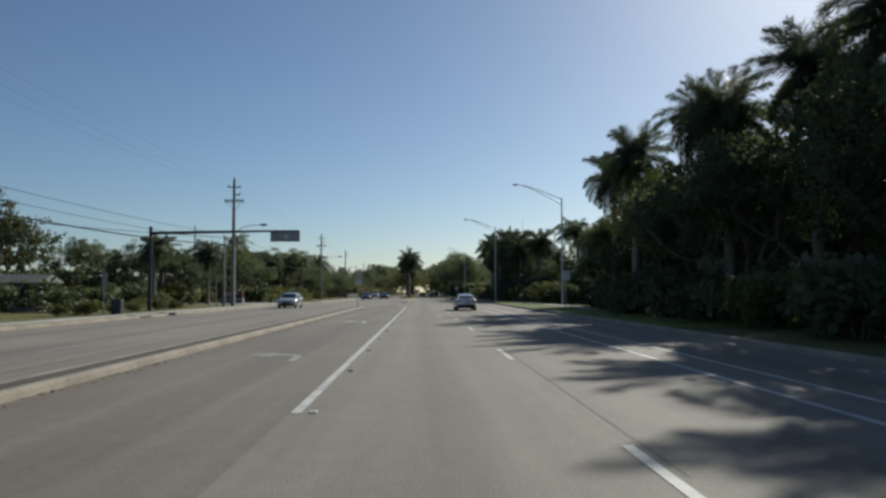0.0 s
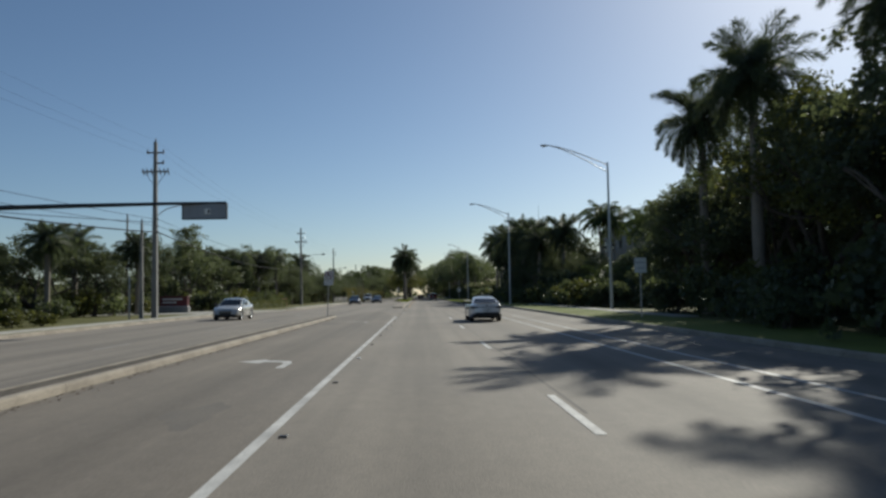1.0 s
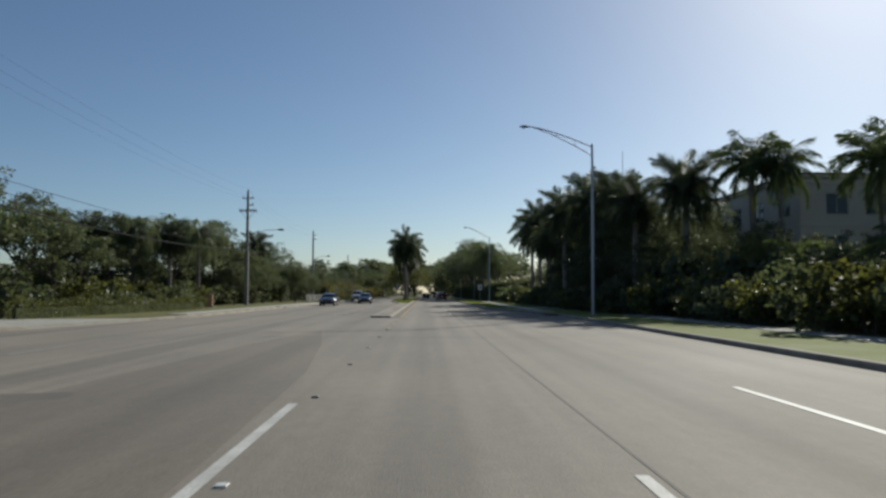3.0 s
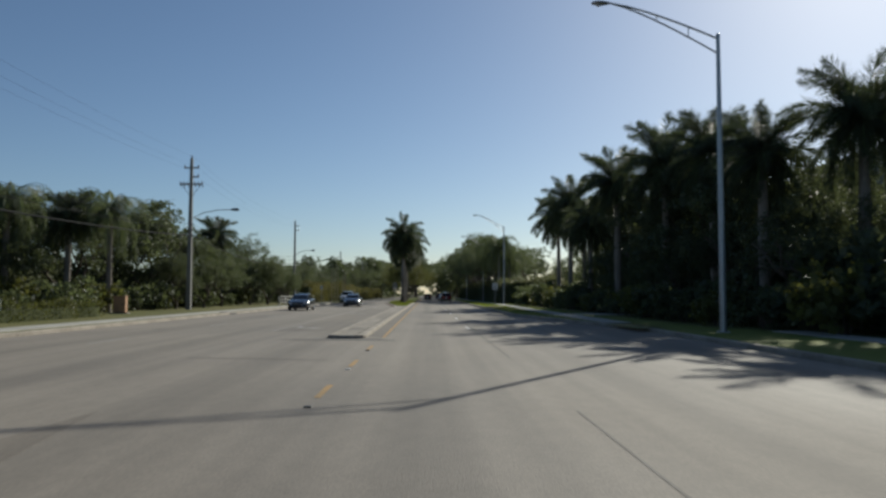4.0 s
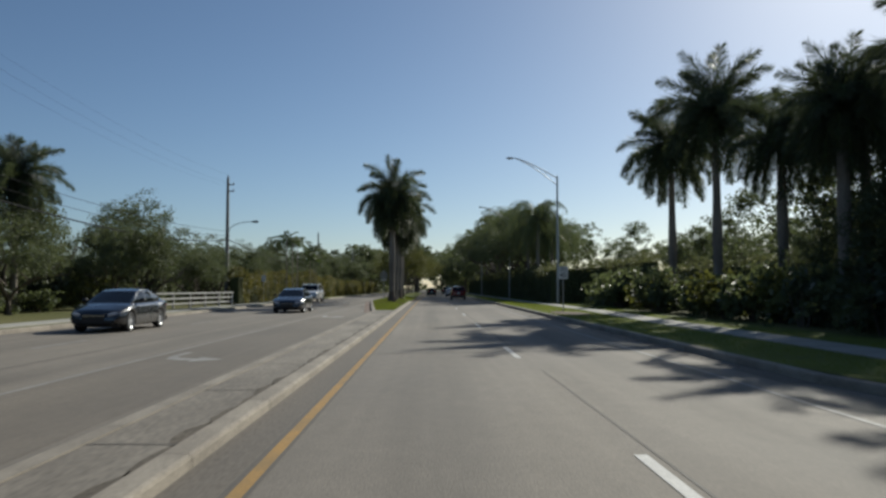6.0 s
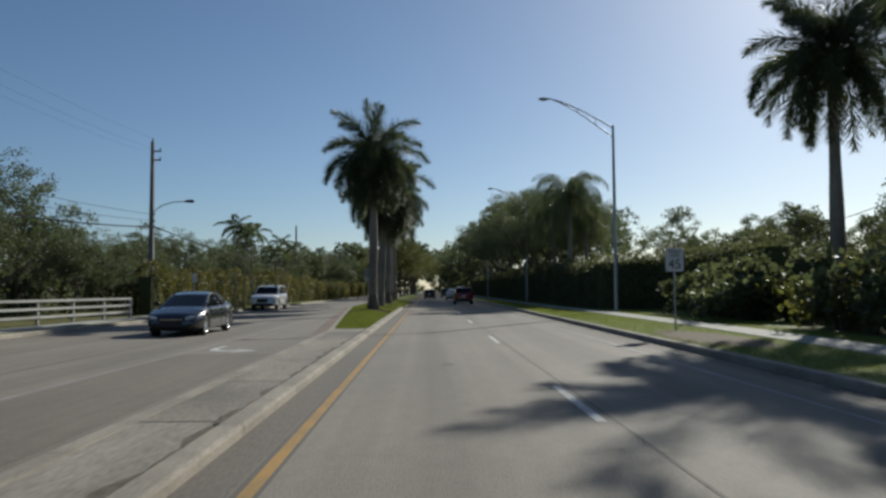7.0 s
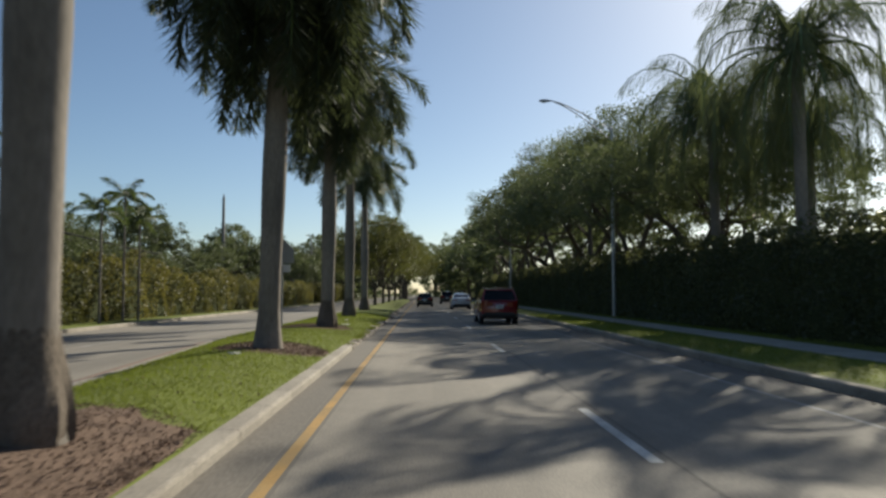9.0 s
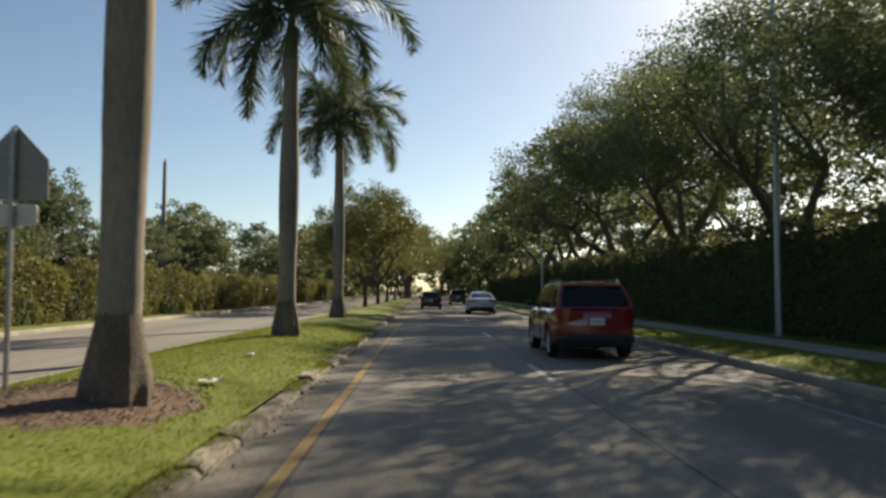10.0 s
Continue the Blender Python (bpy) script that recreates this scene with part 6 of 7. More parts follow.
def wall_with_openings(length, height, openings, thick=0.25):
    """A wall in the y-z plane with holes; its outside looks along -x."""
    s = Shape()
    cuts_y = sorted({0.0, length} | {o[0] for o in openings} | {o[0] + o[1] for o in openings})
    cuts_z = sorted({0.0, height} | {o[2] for o in openings} | {o[2] + o[3] for o in openings})
    for y0, y1 in zip(cuts_y, cuts_y[1:]):
        for z0, z1 in zip(cuts_z, cuts_z[1:]):
            cy, cz = (y0 + y1) / 2, (z0 + z1) / 2
            if not any(o[0] < cy < o[0] + o[1] and o[2] < cz < o[2] + o[3] for o in openings):
                s.box(0, thick, y0, y1, z0, z1)
    return s


TALL, WIDE, DEEP = 10.0, 21.0, 19.0
part("wall", wall_with_openings(DEEP, TALL, OPEN), STUCCO, house, weld=0.001)
part("wall", wall_with_openings(WIDE, TALL, FRONT), STUCCO, house, at=pose(0.25 + WIDE, 0.0, 0, 0, 0, 90), weld=0.001)
part("wall", Shape().box(0.25, WIDE + 0.2, DEEP - 0.25, DEEP, 0, TALL), STUCCO, house)
part("wall", Shape().box(WIDE, WIDE + 0.25, 0.25, DEEP - 0.25, 0, TALL), STUCCO, house)
for z in (3.2, 6.4, 9.6):
    part("floor_slab", Shape().box(0.25, WIDE, 0.25, DEEP - 0.25, z, z + 0.2), CONCRETE, house)
    part("band", Shape().box(-0.05, WIDE + 0.3, -0.06, -0.003, z - 0.02, z + 0.26, 0.01), STUCCO, house)
part("cornice", Shape().box(-0.2, WIDE + 0.45, -0.2, DEEP + 0.2, TALL, TALL + 0.4, 0.05), STUCCO, house, "projecting stucco cornice")
part("roof", Shape().add([(-0.4, -0.4, TALL + 0.405), (WIDE + 0.6, -0.4, TALL + 0.405), (WIDE + 0.6, DEEP + 0.4, TALL + 0.405), (-0.4, DEEP + 0.4, TALL + 0.405), (6, 9, TALL + 1.0), (WIDE - 6, 9, TALL + 1.0)], [(0, 1, 5, 4), (1, 2, 5), (2, 3, 4, 5), (3, 0, 4), (0, 3, 2, 1)]), ROOF_TILE, house, "low hipped tile roof")


for z in (3.2, 6.4):
    balcony = part("balcony", Shape().box(6.3, 14.9, -2.1, -0.07, z, z + 0.2, 0.02), STUCCO, house, "stucco balcony with a metal rail")
    part("rail", Shape().box(6.4, 14.8, -2.08, -2.03, z + 1.05, z + 1.11, 0.01).box(6.4, 14.8, -2.08, -2.03, z + 0.28, z + 0.32, 0.01), DARK_STEEL, balcony)
    for k in range(34):
        part("baluster", Shape().box(6.6 + 0.245 * k, 6.62 + 0.245 * k, -2.066, -2.044, z + 0.2, z + 1.06), DARK_STEEL, balcony)
for x in (6.1, 10.45, 14.8):
    part("pillar", Shape().box(x, x + 0.42, -2.2, -1.78, 0, 9.75, 0.02), STUCCO, house, "pale stucco pillar")
part("porch_roof", Shape().box(5.8, 15.5, -2.5, -0.21, 9.75, 10.3, 0.05), STUCCO, house, "projecting stucco porch roof")


def flat_window(parent, m, w, h):
    f = Shape().box(0.06, 0.14, 0, 0.07, 0, h).box(0.06, 0.14, w - 0.07, w, 0, h).box(0.06, 0.14, 0.07, w - 0.07, 0, 0.07).box(0.06, 0.14, 0.07, w - 0.07, h - 0.07, h).box(0.07, 0.13, w / 2 - 0.03, w / 2 + 0.03, 0.07, h - 0.07)
    win = part("window", f, WHITE_WOOD, parent, "white-framed window", at=m)
    part("pane", Shape().box(0.09, 0.10, 0.07, w / 2 - 0.03, 0.07, h - 0.07), WINDOW_GLASS, win)
    part("pane", Shape().box(0.09, 0.10, w / 2 + 0.03, w - 0.07, 0.07, h - 0.07), WINDOW_GLASS, win)
    part("sill", Shape().box(-0.06, 0.1, -0.05, w + 0.05, -0.07, 0.0, 0.01), STUCCO, win)


for y0, w, z0, h in OPEN:
    flat_window(house, pose(0, y0, z0), w, h)
for x0, w, z0, h in FRONT:
    flat_window(house, pose(0.25 + WIDE, 0, 0, 0, 0, 90) @ pose(0, x0, z0), w, h)
annex = thing("garden_house", "low pale stucco outbuilding among the shrubs", "house", at=pose(20.6, 117.5, VERGE))
part("wall", Shape().box(0, 6, 0, 8, 0, 2.9), STUCCO, annex)
part("roof", Shape().add([(-0.3, -0.3, 2.9), (6.3, -0.3, 2.9), (6.3, 8.3, 2.9), (-0.3, 8.3, 2.9), (3, 2.5, 4.0), (3, 5.5, 4.0)], [(0, 1, 4), (1, 2, 5, 4), (2, 3, 5), (3, 0, 4, 5), (0, 3, 2, 1)]), ROOF_TILE, annex)
part("door", Shape().box(-0.03, 0.0, 3, 4, 0, 2.1, 0.005), DARK_STEEL, annex)
villa = thing("low_house", "low grey-roofed house behind the far hedge", "house", at=pose(-34, 240, VERGE))
part("wall", Shape().box(0, 11, 0, 14, 0, 3.2), STUCCO_GREY, villa)
part("roof", Shape().add([(-0.6, -0.6, 3.2), (11.6, -0.6, 3.2), (11.6, 14.6, 3.2), (-0.6, 14.6, 3.2), (5.5, 4.5, 5.6), (5.5, 9.5, 5.6)], [(0, 1, 4), (1, 2, 5, 4), (2, 3, 5), (3, 0, 4, 5), (0, 3, 2, 1)]), ROOF_GREY, villa)
part("window", Shape().box(10.98, 11.04, 4, 6, 1.0, 2.2, 0.01), WINDOW_GLASS, villa)


# ---- cars ----
def lerp(a, b, f):
    return a + (b - a) * f


def car(name, label, at, colour, kind="sedan", size=None, rim=None, lamps="tail", group="cars on the road", bar=False):
    """A car along +y, rear bumper at y = 0. Body with open wheel arches, cabin of pillars, roof and panes, wheels, lamps, mirrors."""
    base = {
        "sedan": dict(L=4.71, W=1.84, H=1.435, R=0.335, rear=1.02, axle=2.80, belt=0.95, deck=1.03, hood=0.86, nose=0.70, cabin=(0.62, 1.50, 2.62, 3.52), roof=0.66, sill=0.22),
        "suv": dict(L=4.60, W=1.87, H=1.69, R=0.365, rear=0.93, axle=2.70, belt=1.08, deck=1.10, hood=1.02, nose=0.86, cabin=(0.10, 0.50, 2.72, 3.40), roof=0.73, sill=0.30),
        "big_suv": dict(L=5.2, W=2.03, H=1.88, R=0.42, rear=1.05, axle=2.95, belt=1.22, deck=1.24, hood=1.16, nose=1.0, cabin=(0.10, 0.42, 3.10, 3.75), roof=0.78, sill=0.36),
        "hatch": dict(L=4.25, W=1.78, H=1.48, R=0.32, rear=0.80, axle=2.62, belt=0.97, deck=1.0, hood=0.90, nose=0.74, cabin=(0.12, 0.62, 2.42, 3.26), roof=0.68, sill=0.22),
    }[kind]
    g = dict(base, **(size or {}))
    L, W, H, R = g["L"], g["W"], g["H"], g["R"]
    half = W / 2
    wheels_y = (g["rear"], g["rear"] + g["axle"])
    yD, yC, yB, yA = g["cabin"]
    c = thing(name, label, "car", group, at)
    shoulder = [(0, g["deck"] - 0.13), (0.05, g["deck"] - 0.03), (yD, g["deck"] - 0.01), (yD + 0.6, g["belt"] + 0.01), (yA - 0.5, g["belt"] - 0.02), (yA, g["belt"] - 0.02), (L - 0.75, g["hood"]), (L - 0.2, g["nose"]), (L - 0.04, g["nose"] - 0.12), (L, g["nose"] - 0.24)]
    ys = sorted(set(np.round(np.concatenate([[0, 0.02, 0.05, 0.09, L - 0.09, L - 0.05, L - 0.02, L], np.arange(0.12, L - 0.1, 0.05), [yw + s * (R + 0.055) for yw in wheels_y for s in (-1.0, 1.0)]]), 4)))
    body, rings = Shape(), []
    for y in ys:
        e = min(y, L - y)
        w = half * (1 - 0.20 * (1 - min(e / 0.85, 1)) ** 2.4 - 0.05 * (1 - min(e / 0.10, 1)) ** 2)
        zs = bend(y, shoulder)
        zb = g["sill"] + 0.14 * (1 - min(e / 0.7, 1)) ** 1.5
        for yw in wheels_y:
            q = (R + 0.05) ** 2 - (y - yw) ** 2
            if q > 0:
                zb = max(zb, R + math.sqrt(q))
        zt = zs + 0.045 * min(1, e / 0.3)
        flare = 0.018 * sum(math.exp(-((y - yw) / 0.42) ** 2) for yw in wheels_y)
        section = [(0, zb), (w * 0.93, zb), (w * 0.985 + flare, zb + 0.05), (w + flare, zb + 0.45 * (zs - zb)), (w * 0.985, zs - 0.10), (w * 0.955, zs - 0.03), (w * 0.88, zs + 0.01), (w * 0.45, zt), (0, zt + 0.008)]
        rings.append([(px, y, pz) for px, pz in section] + [(-px, y, pz) for px, pz in section[-2:0:-1]])
    n = len(rings[0])
    body.add([p for r in rings for p in r], [(i * n + k, i * n + (k + 1) % n, (i + 1) * n + (k + 1) % n, (i + 1) * n + k) for i in range(len(rings) - 1) for k in range(n)] + [tuple(range(n))[::-1], tuple((len(rings) - 1) * n + k for k in range(n))])
    part("body", body, colour, c, smooth=50)
    part("underbody", Shape().box(-half * 0.80, half * 0.80, 0.25, L - 0.25, g["sill"] - 0.04, g["sill"] + 0.10, 0.02).box(-half * 0.66, half * 0.66, 0.3, L - 0.3, g["sill"] + 0.1, R * 2 + 0.02), BLACK_PLASTIC, c)
    lo, hi = g["sill"] + 0.04, g["sill"] + 0.27
    rear_low = Shape().add([(sx * half * f, y, z) for sx in (-1, 1) for f, y, z in ((0.70, -0.03, hi), (0.77, -0.035, lo + 0.13), (0.75, -0.01, lo), (0.855, 0.17, hi - 0.03), (0.935, 0.22, lo + 0.12), (0.92, 0.25, lo))],
                           [(0, 6, 7, 1), (1, 7, 8, 2), (0, 1, 4, 3), (1, 2, 5, 4), (6, 9, 10, 7), (7, 10, 11, 8), (0, 3, 9, 6), (2, 8, 11, 5), (3, 4, 10, 9), (4, 5, 11, 10)])
    part("rear_bumper", rear_low, BLACK_PLASTIC, c, "black lower bumper")
    part("front_bumper", Shape().box(-half * 0.72, half * 0.72, L - 0.2, L + 0.015, g["sill"] + 0.05, g["sill"] + 0.22, 0.05), BLACK_PLASTIC, c, "black lower bumper")

    # cabin surface: u from rear to front, v from belt to roof, s across
    def skin(u, v, s):
        y0, y1 = lerp(yD, yA, u), lerp(yC, yB, u)
        z0 = bend(y0, shoulder) + 0.02
        z1 = H - 0.055 * (2 * u - 0.9) ** 2
        x0, x1 = half * (0.83 if kind == "sedan" else 0.885), half * g["roof"]
        bow = 0.03 * math.sin(math.pi * v)
        end = 0.10 * (1 - s * s)
        y = lerp(y0, y1, v) - (end if u < 0.001 else -end if u > 0.999 else 0)
        return (s * (lerp(x0, x1, v) + bow), y, lerp(z0, z1, v))

    def patch(shape, pts):
        m_, k_ = len(pts), len(pts[0])
        shape.add([p for row in pts for p in row], [(i * k_ + j, i * k_ + j + 1, (i + 1) * k_ + j + 1, (i + 1) * k_ + j) for i in range(m_ - 1) for j in range(k_ - 1)])

    def side(shape, u0, u1, v0, v1, s, nu=4, nv=4):
        patch(shape, [[skin(lerp(u0, u1, i / nu), lerp(v0, v1, j / nv), s) for j in range(nv + 1)] for i in range(nu + 1)])

    def across(shape, u, v0, v1, s0=-1.0, s1=1.0):
        patch(shape, [[skin(u, lerp(v0, v1, j / 4), lerp(s0, s1, i / 8)) for j in range(5)] for i in range(9)])

    cuts = (0.0, 0.25, 0.52, 0.55, 0.94, 1.0) if kind == "sedan" else (0.0, 0.06, 0.26, 0.29, 0.56, 0.59, 0.93, 1.0)
    shell = Shape()
    panes = []
    for s in (-1, 1):
        side(shell, 0.0005, 0.9995, 0.0, 0.05, s, 10, 1)
        side(shell, 0.0005, 0.9995, 0.91, 1.0, s, 10, 1)
        for k in range(len(cuts) - 1):
            u0, u1 = max(cuts[k], 0.0005), min(cuts[k + 1], 0.9995)
            if k % 2 == 0:
                side(shell, u0, u1, 0.05, 0.91, s)
            else:
                p = Shape()
                side(p, u0, u1, 0.05, 0.91, s)
                panes.append(("side_window", p))
    for u in (0.0, 1.0):
        across(shell, u, 0.0, 0.05)
        across(shell, u, 0.93, 1.0)
        low = kind == "sedan" and not u
        glass, brow = (0.88, 0.82) if low else (0.90, 0.93)
        if low:
            across(shell, u, brow, 0.93)
        for s0, s1 in ((-1, -glass), (glass, 1)):
            across(shell, u, 0.05, brow, s0, s1)
        p = Shape()
        across(p, u, 0.05, brow, -glass, glass)
        panes.append(("windscreen" if u else "rear_window", p))
    nu = 10
    patch(shell, [[tuple(Vector(skin(lerp(0.0, 1.0, i / nu), 1.0, lerp(-1, 1, j / 6))) + Vector((0, 0, 0.035 * (1 - lerp(-1, 1, j / 6) ** 2) * math.sin(math.pi * (0.12 + 0.76 * i / nu))))) for j in range(7)] for i in range(nu + 1)])
    part("cabin", shell, colour, c, smooth=45, weld=0.004)
    for nm, p in panes:
        part(nm, p, CAR_GLASS, c, "dark tinted glass", True)
    seats = Shape()
    for y0 in (lerp(yD, yA, 0.34), lerp(yD, yA, 0.58)):
        for sx in (-0.36, 0.36):
            seats.box(sx - 0.24, sx + 0.24, y0 - 0.08, y0 + 0.08, 0.6, H - 0.42, 0.05).box(sx - 0.12, sx + 0.12, y0 - 0.06, y0 + 0.05, H - 0.40, H - 0.22, 0.04)
    seats.box(-half * 0.8, half * 0.8, yA - 0.7, yA - 0.1, 0.6, g["belt"] - 0.02, 0.05)
    part("seats", seats, BLACK_PLASTIC, c, "dark seats")
    # wheels
    tyre = Shape().lathe([(R * 0.66, -0.105), (R * 0.93, -0.11), (R, -0.085), (R, 0.085), (R * 0.93, 0.11), (R * 0.66, 0.105)], 28, "x", caps=False).mesh("tyre", True)
    tyre.materials.append(TYRE)
    rimmed = Shape().lathe([(R * 0.67, -0.10), (R * 0.67, 0.10), (R * 0.60, 0.085), (R * 0.58, 0.03)], 28, "x", caps=False)
    spokes = Shape().lathe([(R * 0.16, 0.03), (R * 0.16, 0.085), (R * 0.08, 0.095)], 12, "x")
    for k in range(10):
        a = 2 * math.pi * k / 10
        u, v = (math.cos(a), math.sin(a)), (-math.sin(a), math.cos(a))
        quad = []
        for x in (0.045, 0.082):
            for r, h in ((R * 0.12, 0.026), (R * 0.63, 0.018)):
                for s in (-1, 1):
                    quad.append((x, u[0] * r + v[0] * h * s, u[1] * r + v[1] * h * s))
        spokes.add(quad, [(0, 1, 3, 2), (4, 6, 7, 5), (0, 4, 5, 1), (2, 3, 7, 6), (0, 2, 6, 4), (1, 5, 7, 3)])
    rim_me, spoke_me = rimmed.mesh("rim", True), spokes.mesh("spokes")
    dark = Shape().lathe([(R * 0.575, 0.0), (R * 0.575, 0.036)], 20, "x").mesh("brake_disc")
    for yw in wheels_y:
        for s in (-1, 1):
            m = pose(s * (half - 0.125), yw, R, 0, 0, 0 if s > 0 else 180)
            wheel = part("wheel", tyre, TYRE, c, "black tyre on an alloy rim", at=m)
            part("rim", rim_me, rim or RIM_DARK, wheel)
            part("spokes", spoke_me, rim or RIM_DARK, wheel)
            part("brake_disc", dark, RIM_DARK, wheel)
    # mirrors
    for s in (-1, 1):
        my, mz = yA - 0.38, g["belt"] + 0.06
        x0, x1 = sorted((s * (half - 0.01), s * (half + 0.19)))
        mirror = part("mirror", Shape().box(x0, x1, my - 0.075, my + 0.06, mz - 0.02, mz + 0.125, 0.045).tube([(s * half * 0.86, my + 0.02, mz - 0.03), (s * (half + 0.04), my, mz + 0.01)], 0.025, 6), BLACK_PLASTIC, c, "black door mirror", 60)
        for u in ((0.30, 0.70) if kind == "sedan" else (0.42, 0.74)):
            hy = lerp(yD, yA, u) - 0.1
            part("door_handle", Shape().box(s * half * 0.985 - 0.02, s * half * 0.985 + 0.025, hy - 0.09, hy + 0.09, g["belt"] - 0.16, g["belt"] - 0.125, 0.008), colour, c)
    # door gaps
    for s in (-1, 1):
        for u in ((0.20, 0.48, 0.90) if kind == "sedan" else (0.28, 0.57, 0.90)):
            gy = lerp(yD, yA, u)
            if min(abs(gy - yw) for yw in wheels_y) > R + 0.1:
                part("door_gap", Shape().box(s * half * 0.97 - 0.02, s * half + 0.003, gy - 0.006, gy + 0.006, g["sill"] + 0.18, g["belt"] - 0.09) if s > 0 else Shape().box(-half * 1.0 - 0.003, -half * 0.97 + 0.02, gy - 0.006, gy + 0.006, g["sill"] + 0.18, g["belt"] - 0.09), BLACK_PLASTIC, c)
    # rear
    zl = g["deck"] - 0.22

    def breadth(y):
        return half * (1 - 0.20 * (1 - min(y / 0.85, 1)) ** 2.4 - 0.05 * (1 - min(y / 0.10, 1)) ** 2)

    for s in (-1, 1):
        low_z, high_z = (-0.06, 0.05) if kind == "sedan" else (-0.10, 0.20)
        # outline round the rear corner: across the back, then forwards along the flank to a point
        line = [(half * f, -0.012, 0.25 + 0.75 * (f - (0.56 if bar else 0.34)) / (0.14 if bar else 0.36)) for f in ((0.56, 0.61, 0.66, 0.70) if bar else (0.34, 0.50, 0.62, 0.70))] + [(breadth(y) + 0.008, y - 0.004, k) for y, k in ((0.03, 1.0), (0.09, 1.0), (0.18, 0.95), (0.30, 0.72), (0.45, 0.42), (0.58, 0.12))]
        verts = []
        for px, py, k in line:
            for inset in (0.0, 0.06):
                verts += [(s * (px - inset), py + inset, zl + 0.03 + low_z * k), (s * (px - inset), py + inset, zl + 0.03 + high_z * (0.35 + 0.65 * k))]
        faces = [(0, 1, 3, 2), (4 * len(line) - 4, 4 * len(line) - 2, 4 * len(line) - 1, 4 * len(line) - 3)]
        for i in range(len(line) - 1):
            p, q = 4 * i, 4 * i + 4
            faces += [(p, q, q + 1, p + 1), (p + 1, q + 1, q + 3, p + 3), (p + 3, q + 3, q + 2, p + 2), (p + 2, q + 2, q, p)]
        lamp = part("tail_lamp", Shape().add(verts, faces), TAIL_DARK if bar else TAIL_RED, c, "dark red tail lamp", 30)
    if bar:
        part("lamp_bar", Shape().box(-half * 0.70, half * 0.70, -0.014, 0.1, zl + 0.018, zl + 0.055, 0.006), TAIL_DARK, c, "thin full-width tail lamp bar")
        part("spoiler", Shape().add([(-half * 0.72, 0.0, g["deck"] + 0.0), (half * 0.72, 0.0, g["deck"] + 0.0), (half * 0.70, -0.04, g["deck"] + 0.045), (-half * 0.70, -0.04, g["deck"] + 0.045), (-half * 0.70, 0.18, g["deck"] + 0.012), (half * 0.70, 0.18, g["deck"] + 0.012)], [(0, 1, 2, 3), (3, 2, 5, 4), (0, 4, 5, 1), (0, 3, 4), (1, 5, 2)]), colour, c, "small boot-lid spoiler")
        part("antenna_fin", Shape().add([(-0.02, yC + 0.25, H), (0.02, yC + 0.25, H), (0.012, yC + 0.42, H + 0.0), (-0.012, yC + 0.42, H + 0.0), (0, yC + 0.24, H + 0.065)], [(0, 1, 4), (1, 2, 4), (2, 3, 4), (3, 0, 4), (0, 3, 2, 1)]), BLACK_PLASTIC, c)
        part("badge", Shape().lathe([(0.045, -0.035), (0.045, -0.02)], 14, "y", (0, 0, zl + 0.13)), RIM_DARK, c)
    else:
        part("roof_spoiler", Shape().box(-half * g["roof"] * 0.9, half * g["roof"] * 0.9, yC - 0.16, yC + 0.08, H - 0.10, H - 0.06, 0.012), colour, c)
    pz = zl - 0.12 if kind == "sedan" else zl - 0.05
    part("plate_frame", Shape().box(-0.17, 0.17, -0.028, 0.0, pz - 0.088, pz + 0.088, 0.008), BLACK_PLASTIC, c, "black plate frame")
    plate = part("number_plate", Shape().box(-0.16, 0.16, -0.035, -0.005, pz - 0.08, pz + 0.08, 0.006), PLATE, c, "pale rear plate with plain bars")
    part("plate_bar", Shape().box(-0.10, 0.10, -0.039, -0.034, pz - 0.018, pz + 0.018), PLATE_INK, plate)
    # front
    zf = g["nose"] - 0.14
    for s in (-1, 1):
        part("headlamp", Shape().tube([(s * half * 0.50, L - 0.05, zf + 0.02), (s * half * 0.70, L - 0.10, zf + 0.04), (s * half * 0.86, L - 0.26, zf + 0.07)], [0.05, 0.075, 0.05], 8), LAMP_CLEAR, c, "clear headlamp", True)
    part("grille", Shape().box(-half * 0.42, half * 0.42, L - 0.1, L + 0.012, zf - 0.28, zf + 0.06, 0.03), BLACK_PLASTIC, c, "black front grille")
    part("front_plate_bar", Shape().box(-half * 0.40, half * 0.40, L + 0.005, L + 0.02, zf - 0.01, zf + 0.015, 0.004), CHROME, c)
    if kind != "sedan":
        for s in (-1, 1):
            part("roof_rail", Shape().tube([(s * half * g["roof"] * 0.93, yC + 0.15, H - 0.02), (s * half * g["roof"] * 0.93, yC + 0.3, H + 0.04), (s * half * g["roof"] * 0.93, yB - 0.3, H + 0.04), (s * half * g["roof"] * 0.93, yB - 0.12, H - 0.02)], 0.018, 6), BLACK_PLASTIC, c)
    return c


WHITE_PAINT, SILVER_PAINT = paint("white_car_paint", (0.72, 0.73, 0.74)), paint("silver_car_paint", (0.42, 0.41, 0.38))
RED_PAINT, BLACK_PAINT, GREY_PAINT = paint("red_car_paint", (0.22, 0.018, 0.022)), paint("black_car_paint", (0.02, 0.022, 0.028)), paint("dark_grey_car_paint", (0.05, 0.052, 0.058))
car("white_sedan", "white sports sedan with dark wheels and tinted glass", pose(3.36, 59.8, 0, 0, 0, 0.8), WHITE_PAINT, "sedan", dict(W=1.69, H=1.29, belt=0.87, deck=0.945, cabin=(0.66, 1.55, 2.55, 3.50), roof=0.61, R=0.335), bar=True)
car("red_suv", "dark red compact sport utility car", pose(3.35, 215.4, 0), RED_PAINT, "suv", rim=RIM_LIGHT)
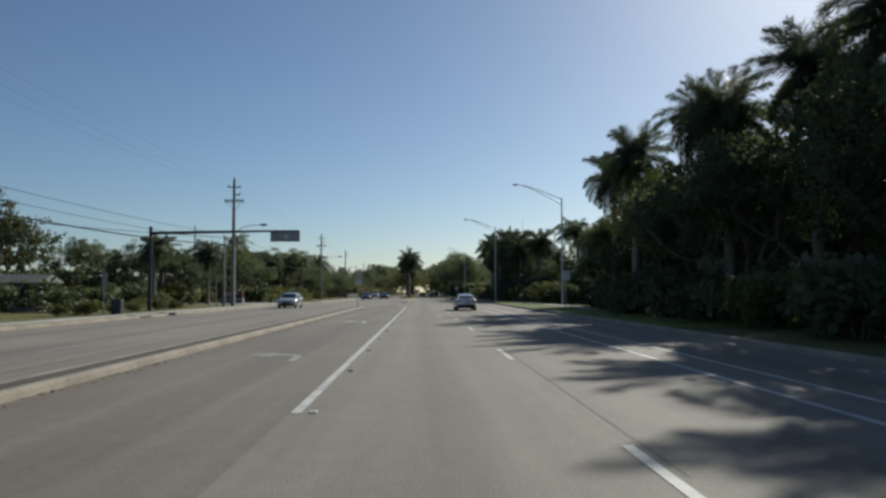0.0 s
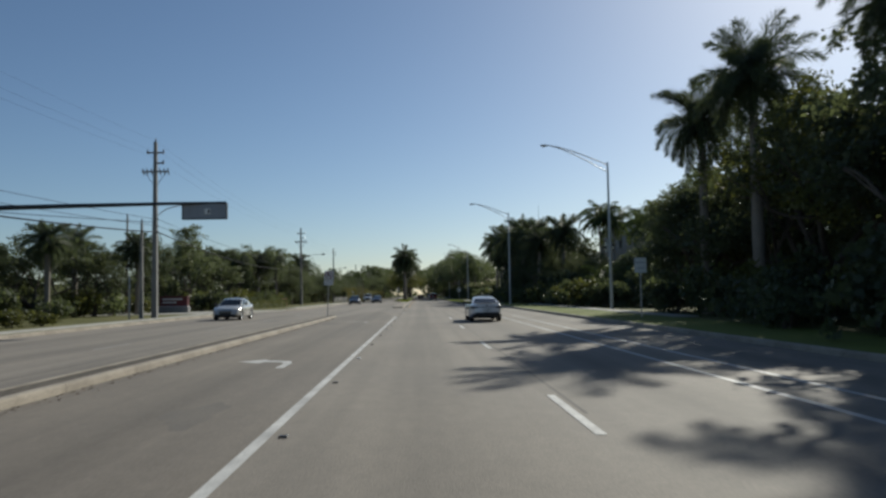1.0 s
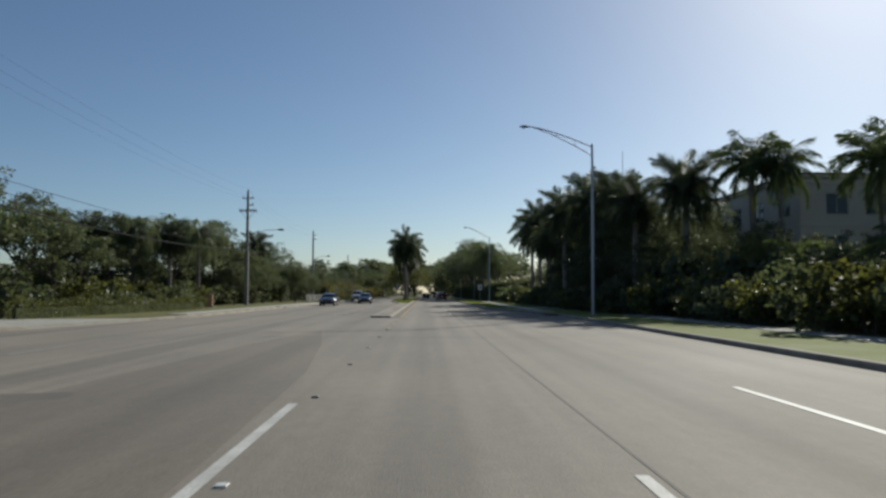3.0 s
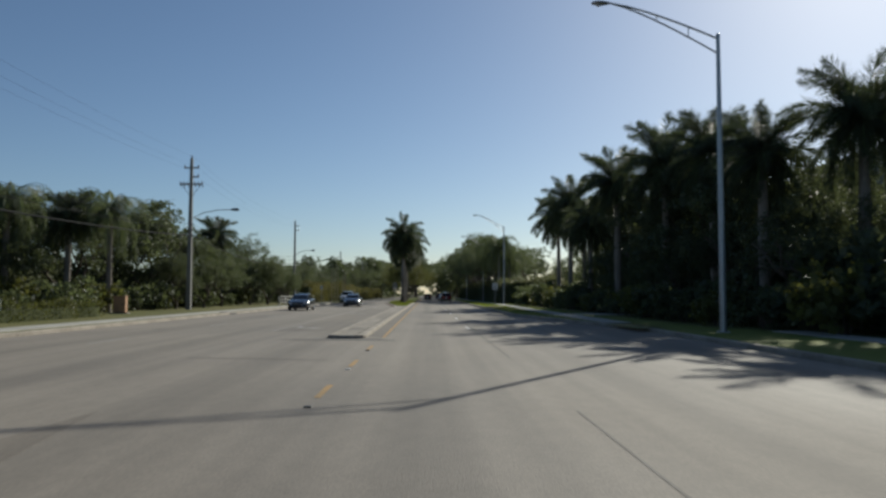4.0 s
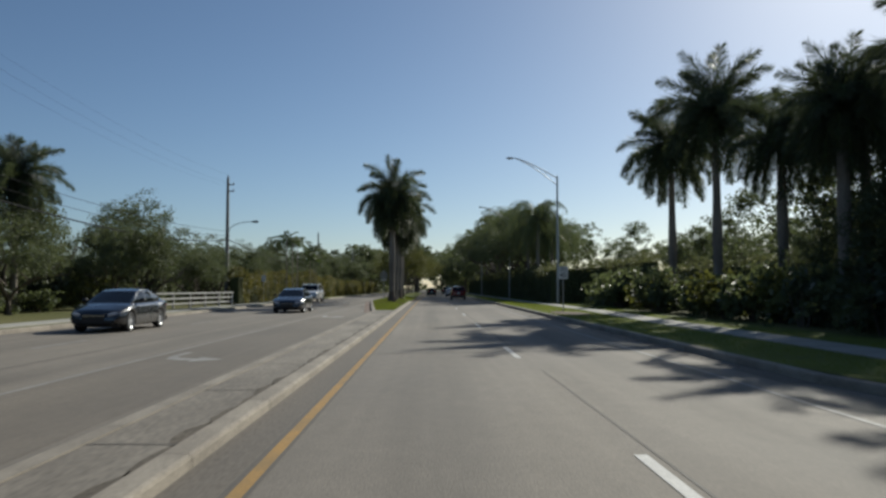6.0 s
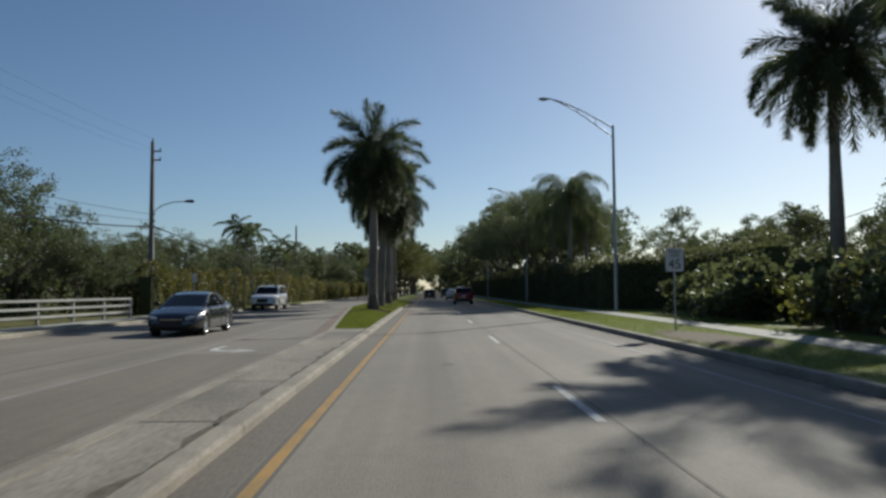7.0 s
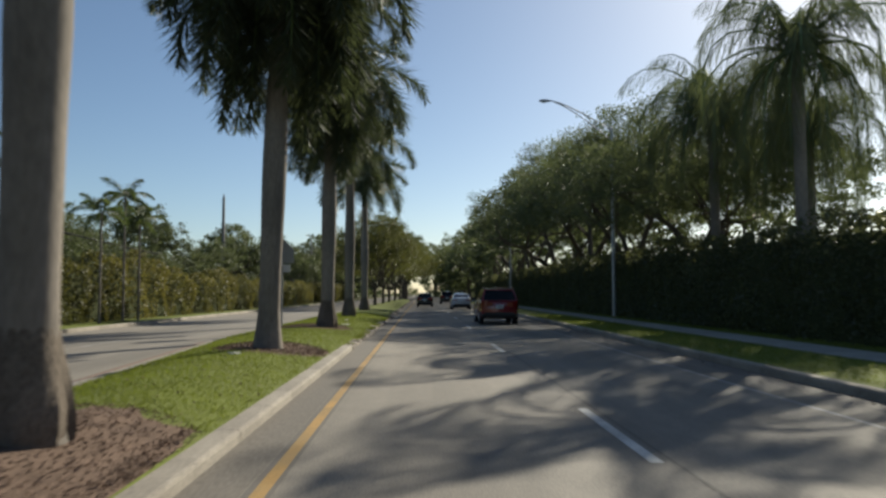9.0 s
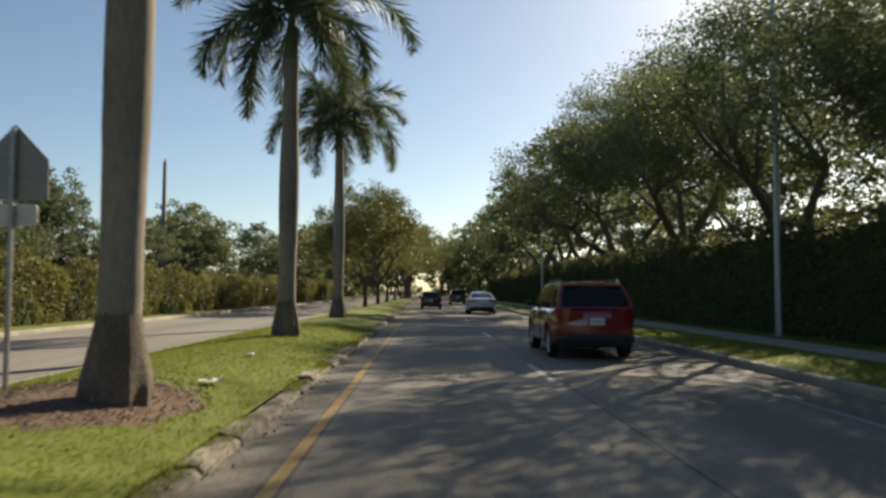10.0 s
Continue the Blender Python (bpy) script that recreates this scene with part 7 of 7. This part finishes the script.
car("silver_sedan_ahead", "pale silver sedan driving ahead", pose(3.3, 247.5, 0), paint("pale_silver_paint", (0.5, 0.52, 0.55)), "sedan", rim=RIM_LIGHT)
car("black_sedan_ahead", "black car driving ahead", pose(0.1, 262, 0), BLACK_PAINT, "hatch")
car("dark_suv_ahead", "dark sport utility car driving ahead", pose(3.2, 282, 0), GREY_PAINT, "suv")
car("silver_sedan", "silver-beige sedan driving the other way", pose(-12.85, 75.2, 0, 0, 0, 180), SILVER_PAINT, "sedan", rim=RIM_LIGHT)
car("dark_grey_sedan", "glossy black-grey sedan driving the other way", pose(-11.2, 152.2, 0, 0, 0, 180), paint("charcoal_car_paint", (0.012, 0.013, 0.016)), "sedan", rim=RIM_LIGHT)
car("black_sedan", "black sedan driving the other way", pose(-8.55, 171.6, 0, 0, 0, 180), BLACK_PAINT, "sedan", rim=RIM_LIGHT)
car("white_suv", "large white sport utility car driving the other way", pose(-12.55, 203.9, 0, 0, 0, 180), WHITE_PAINT, "big_suv", rim=RIM_LIGHT)
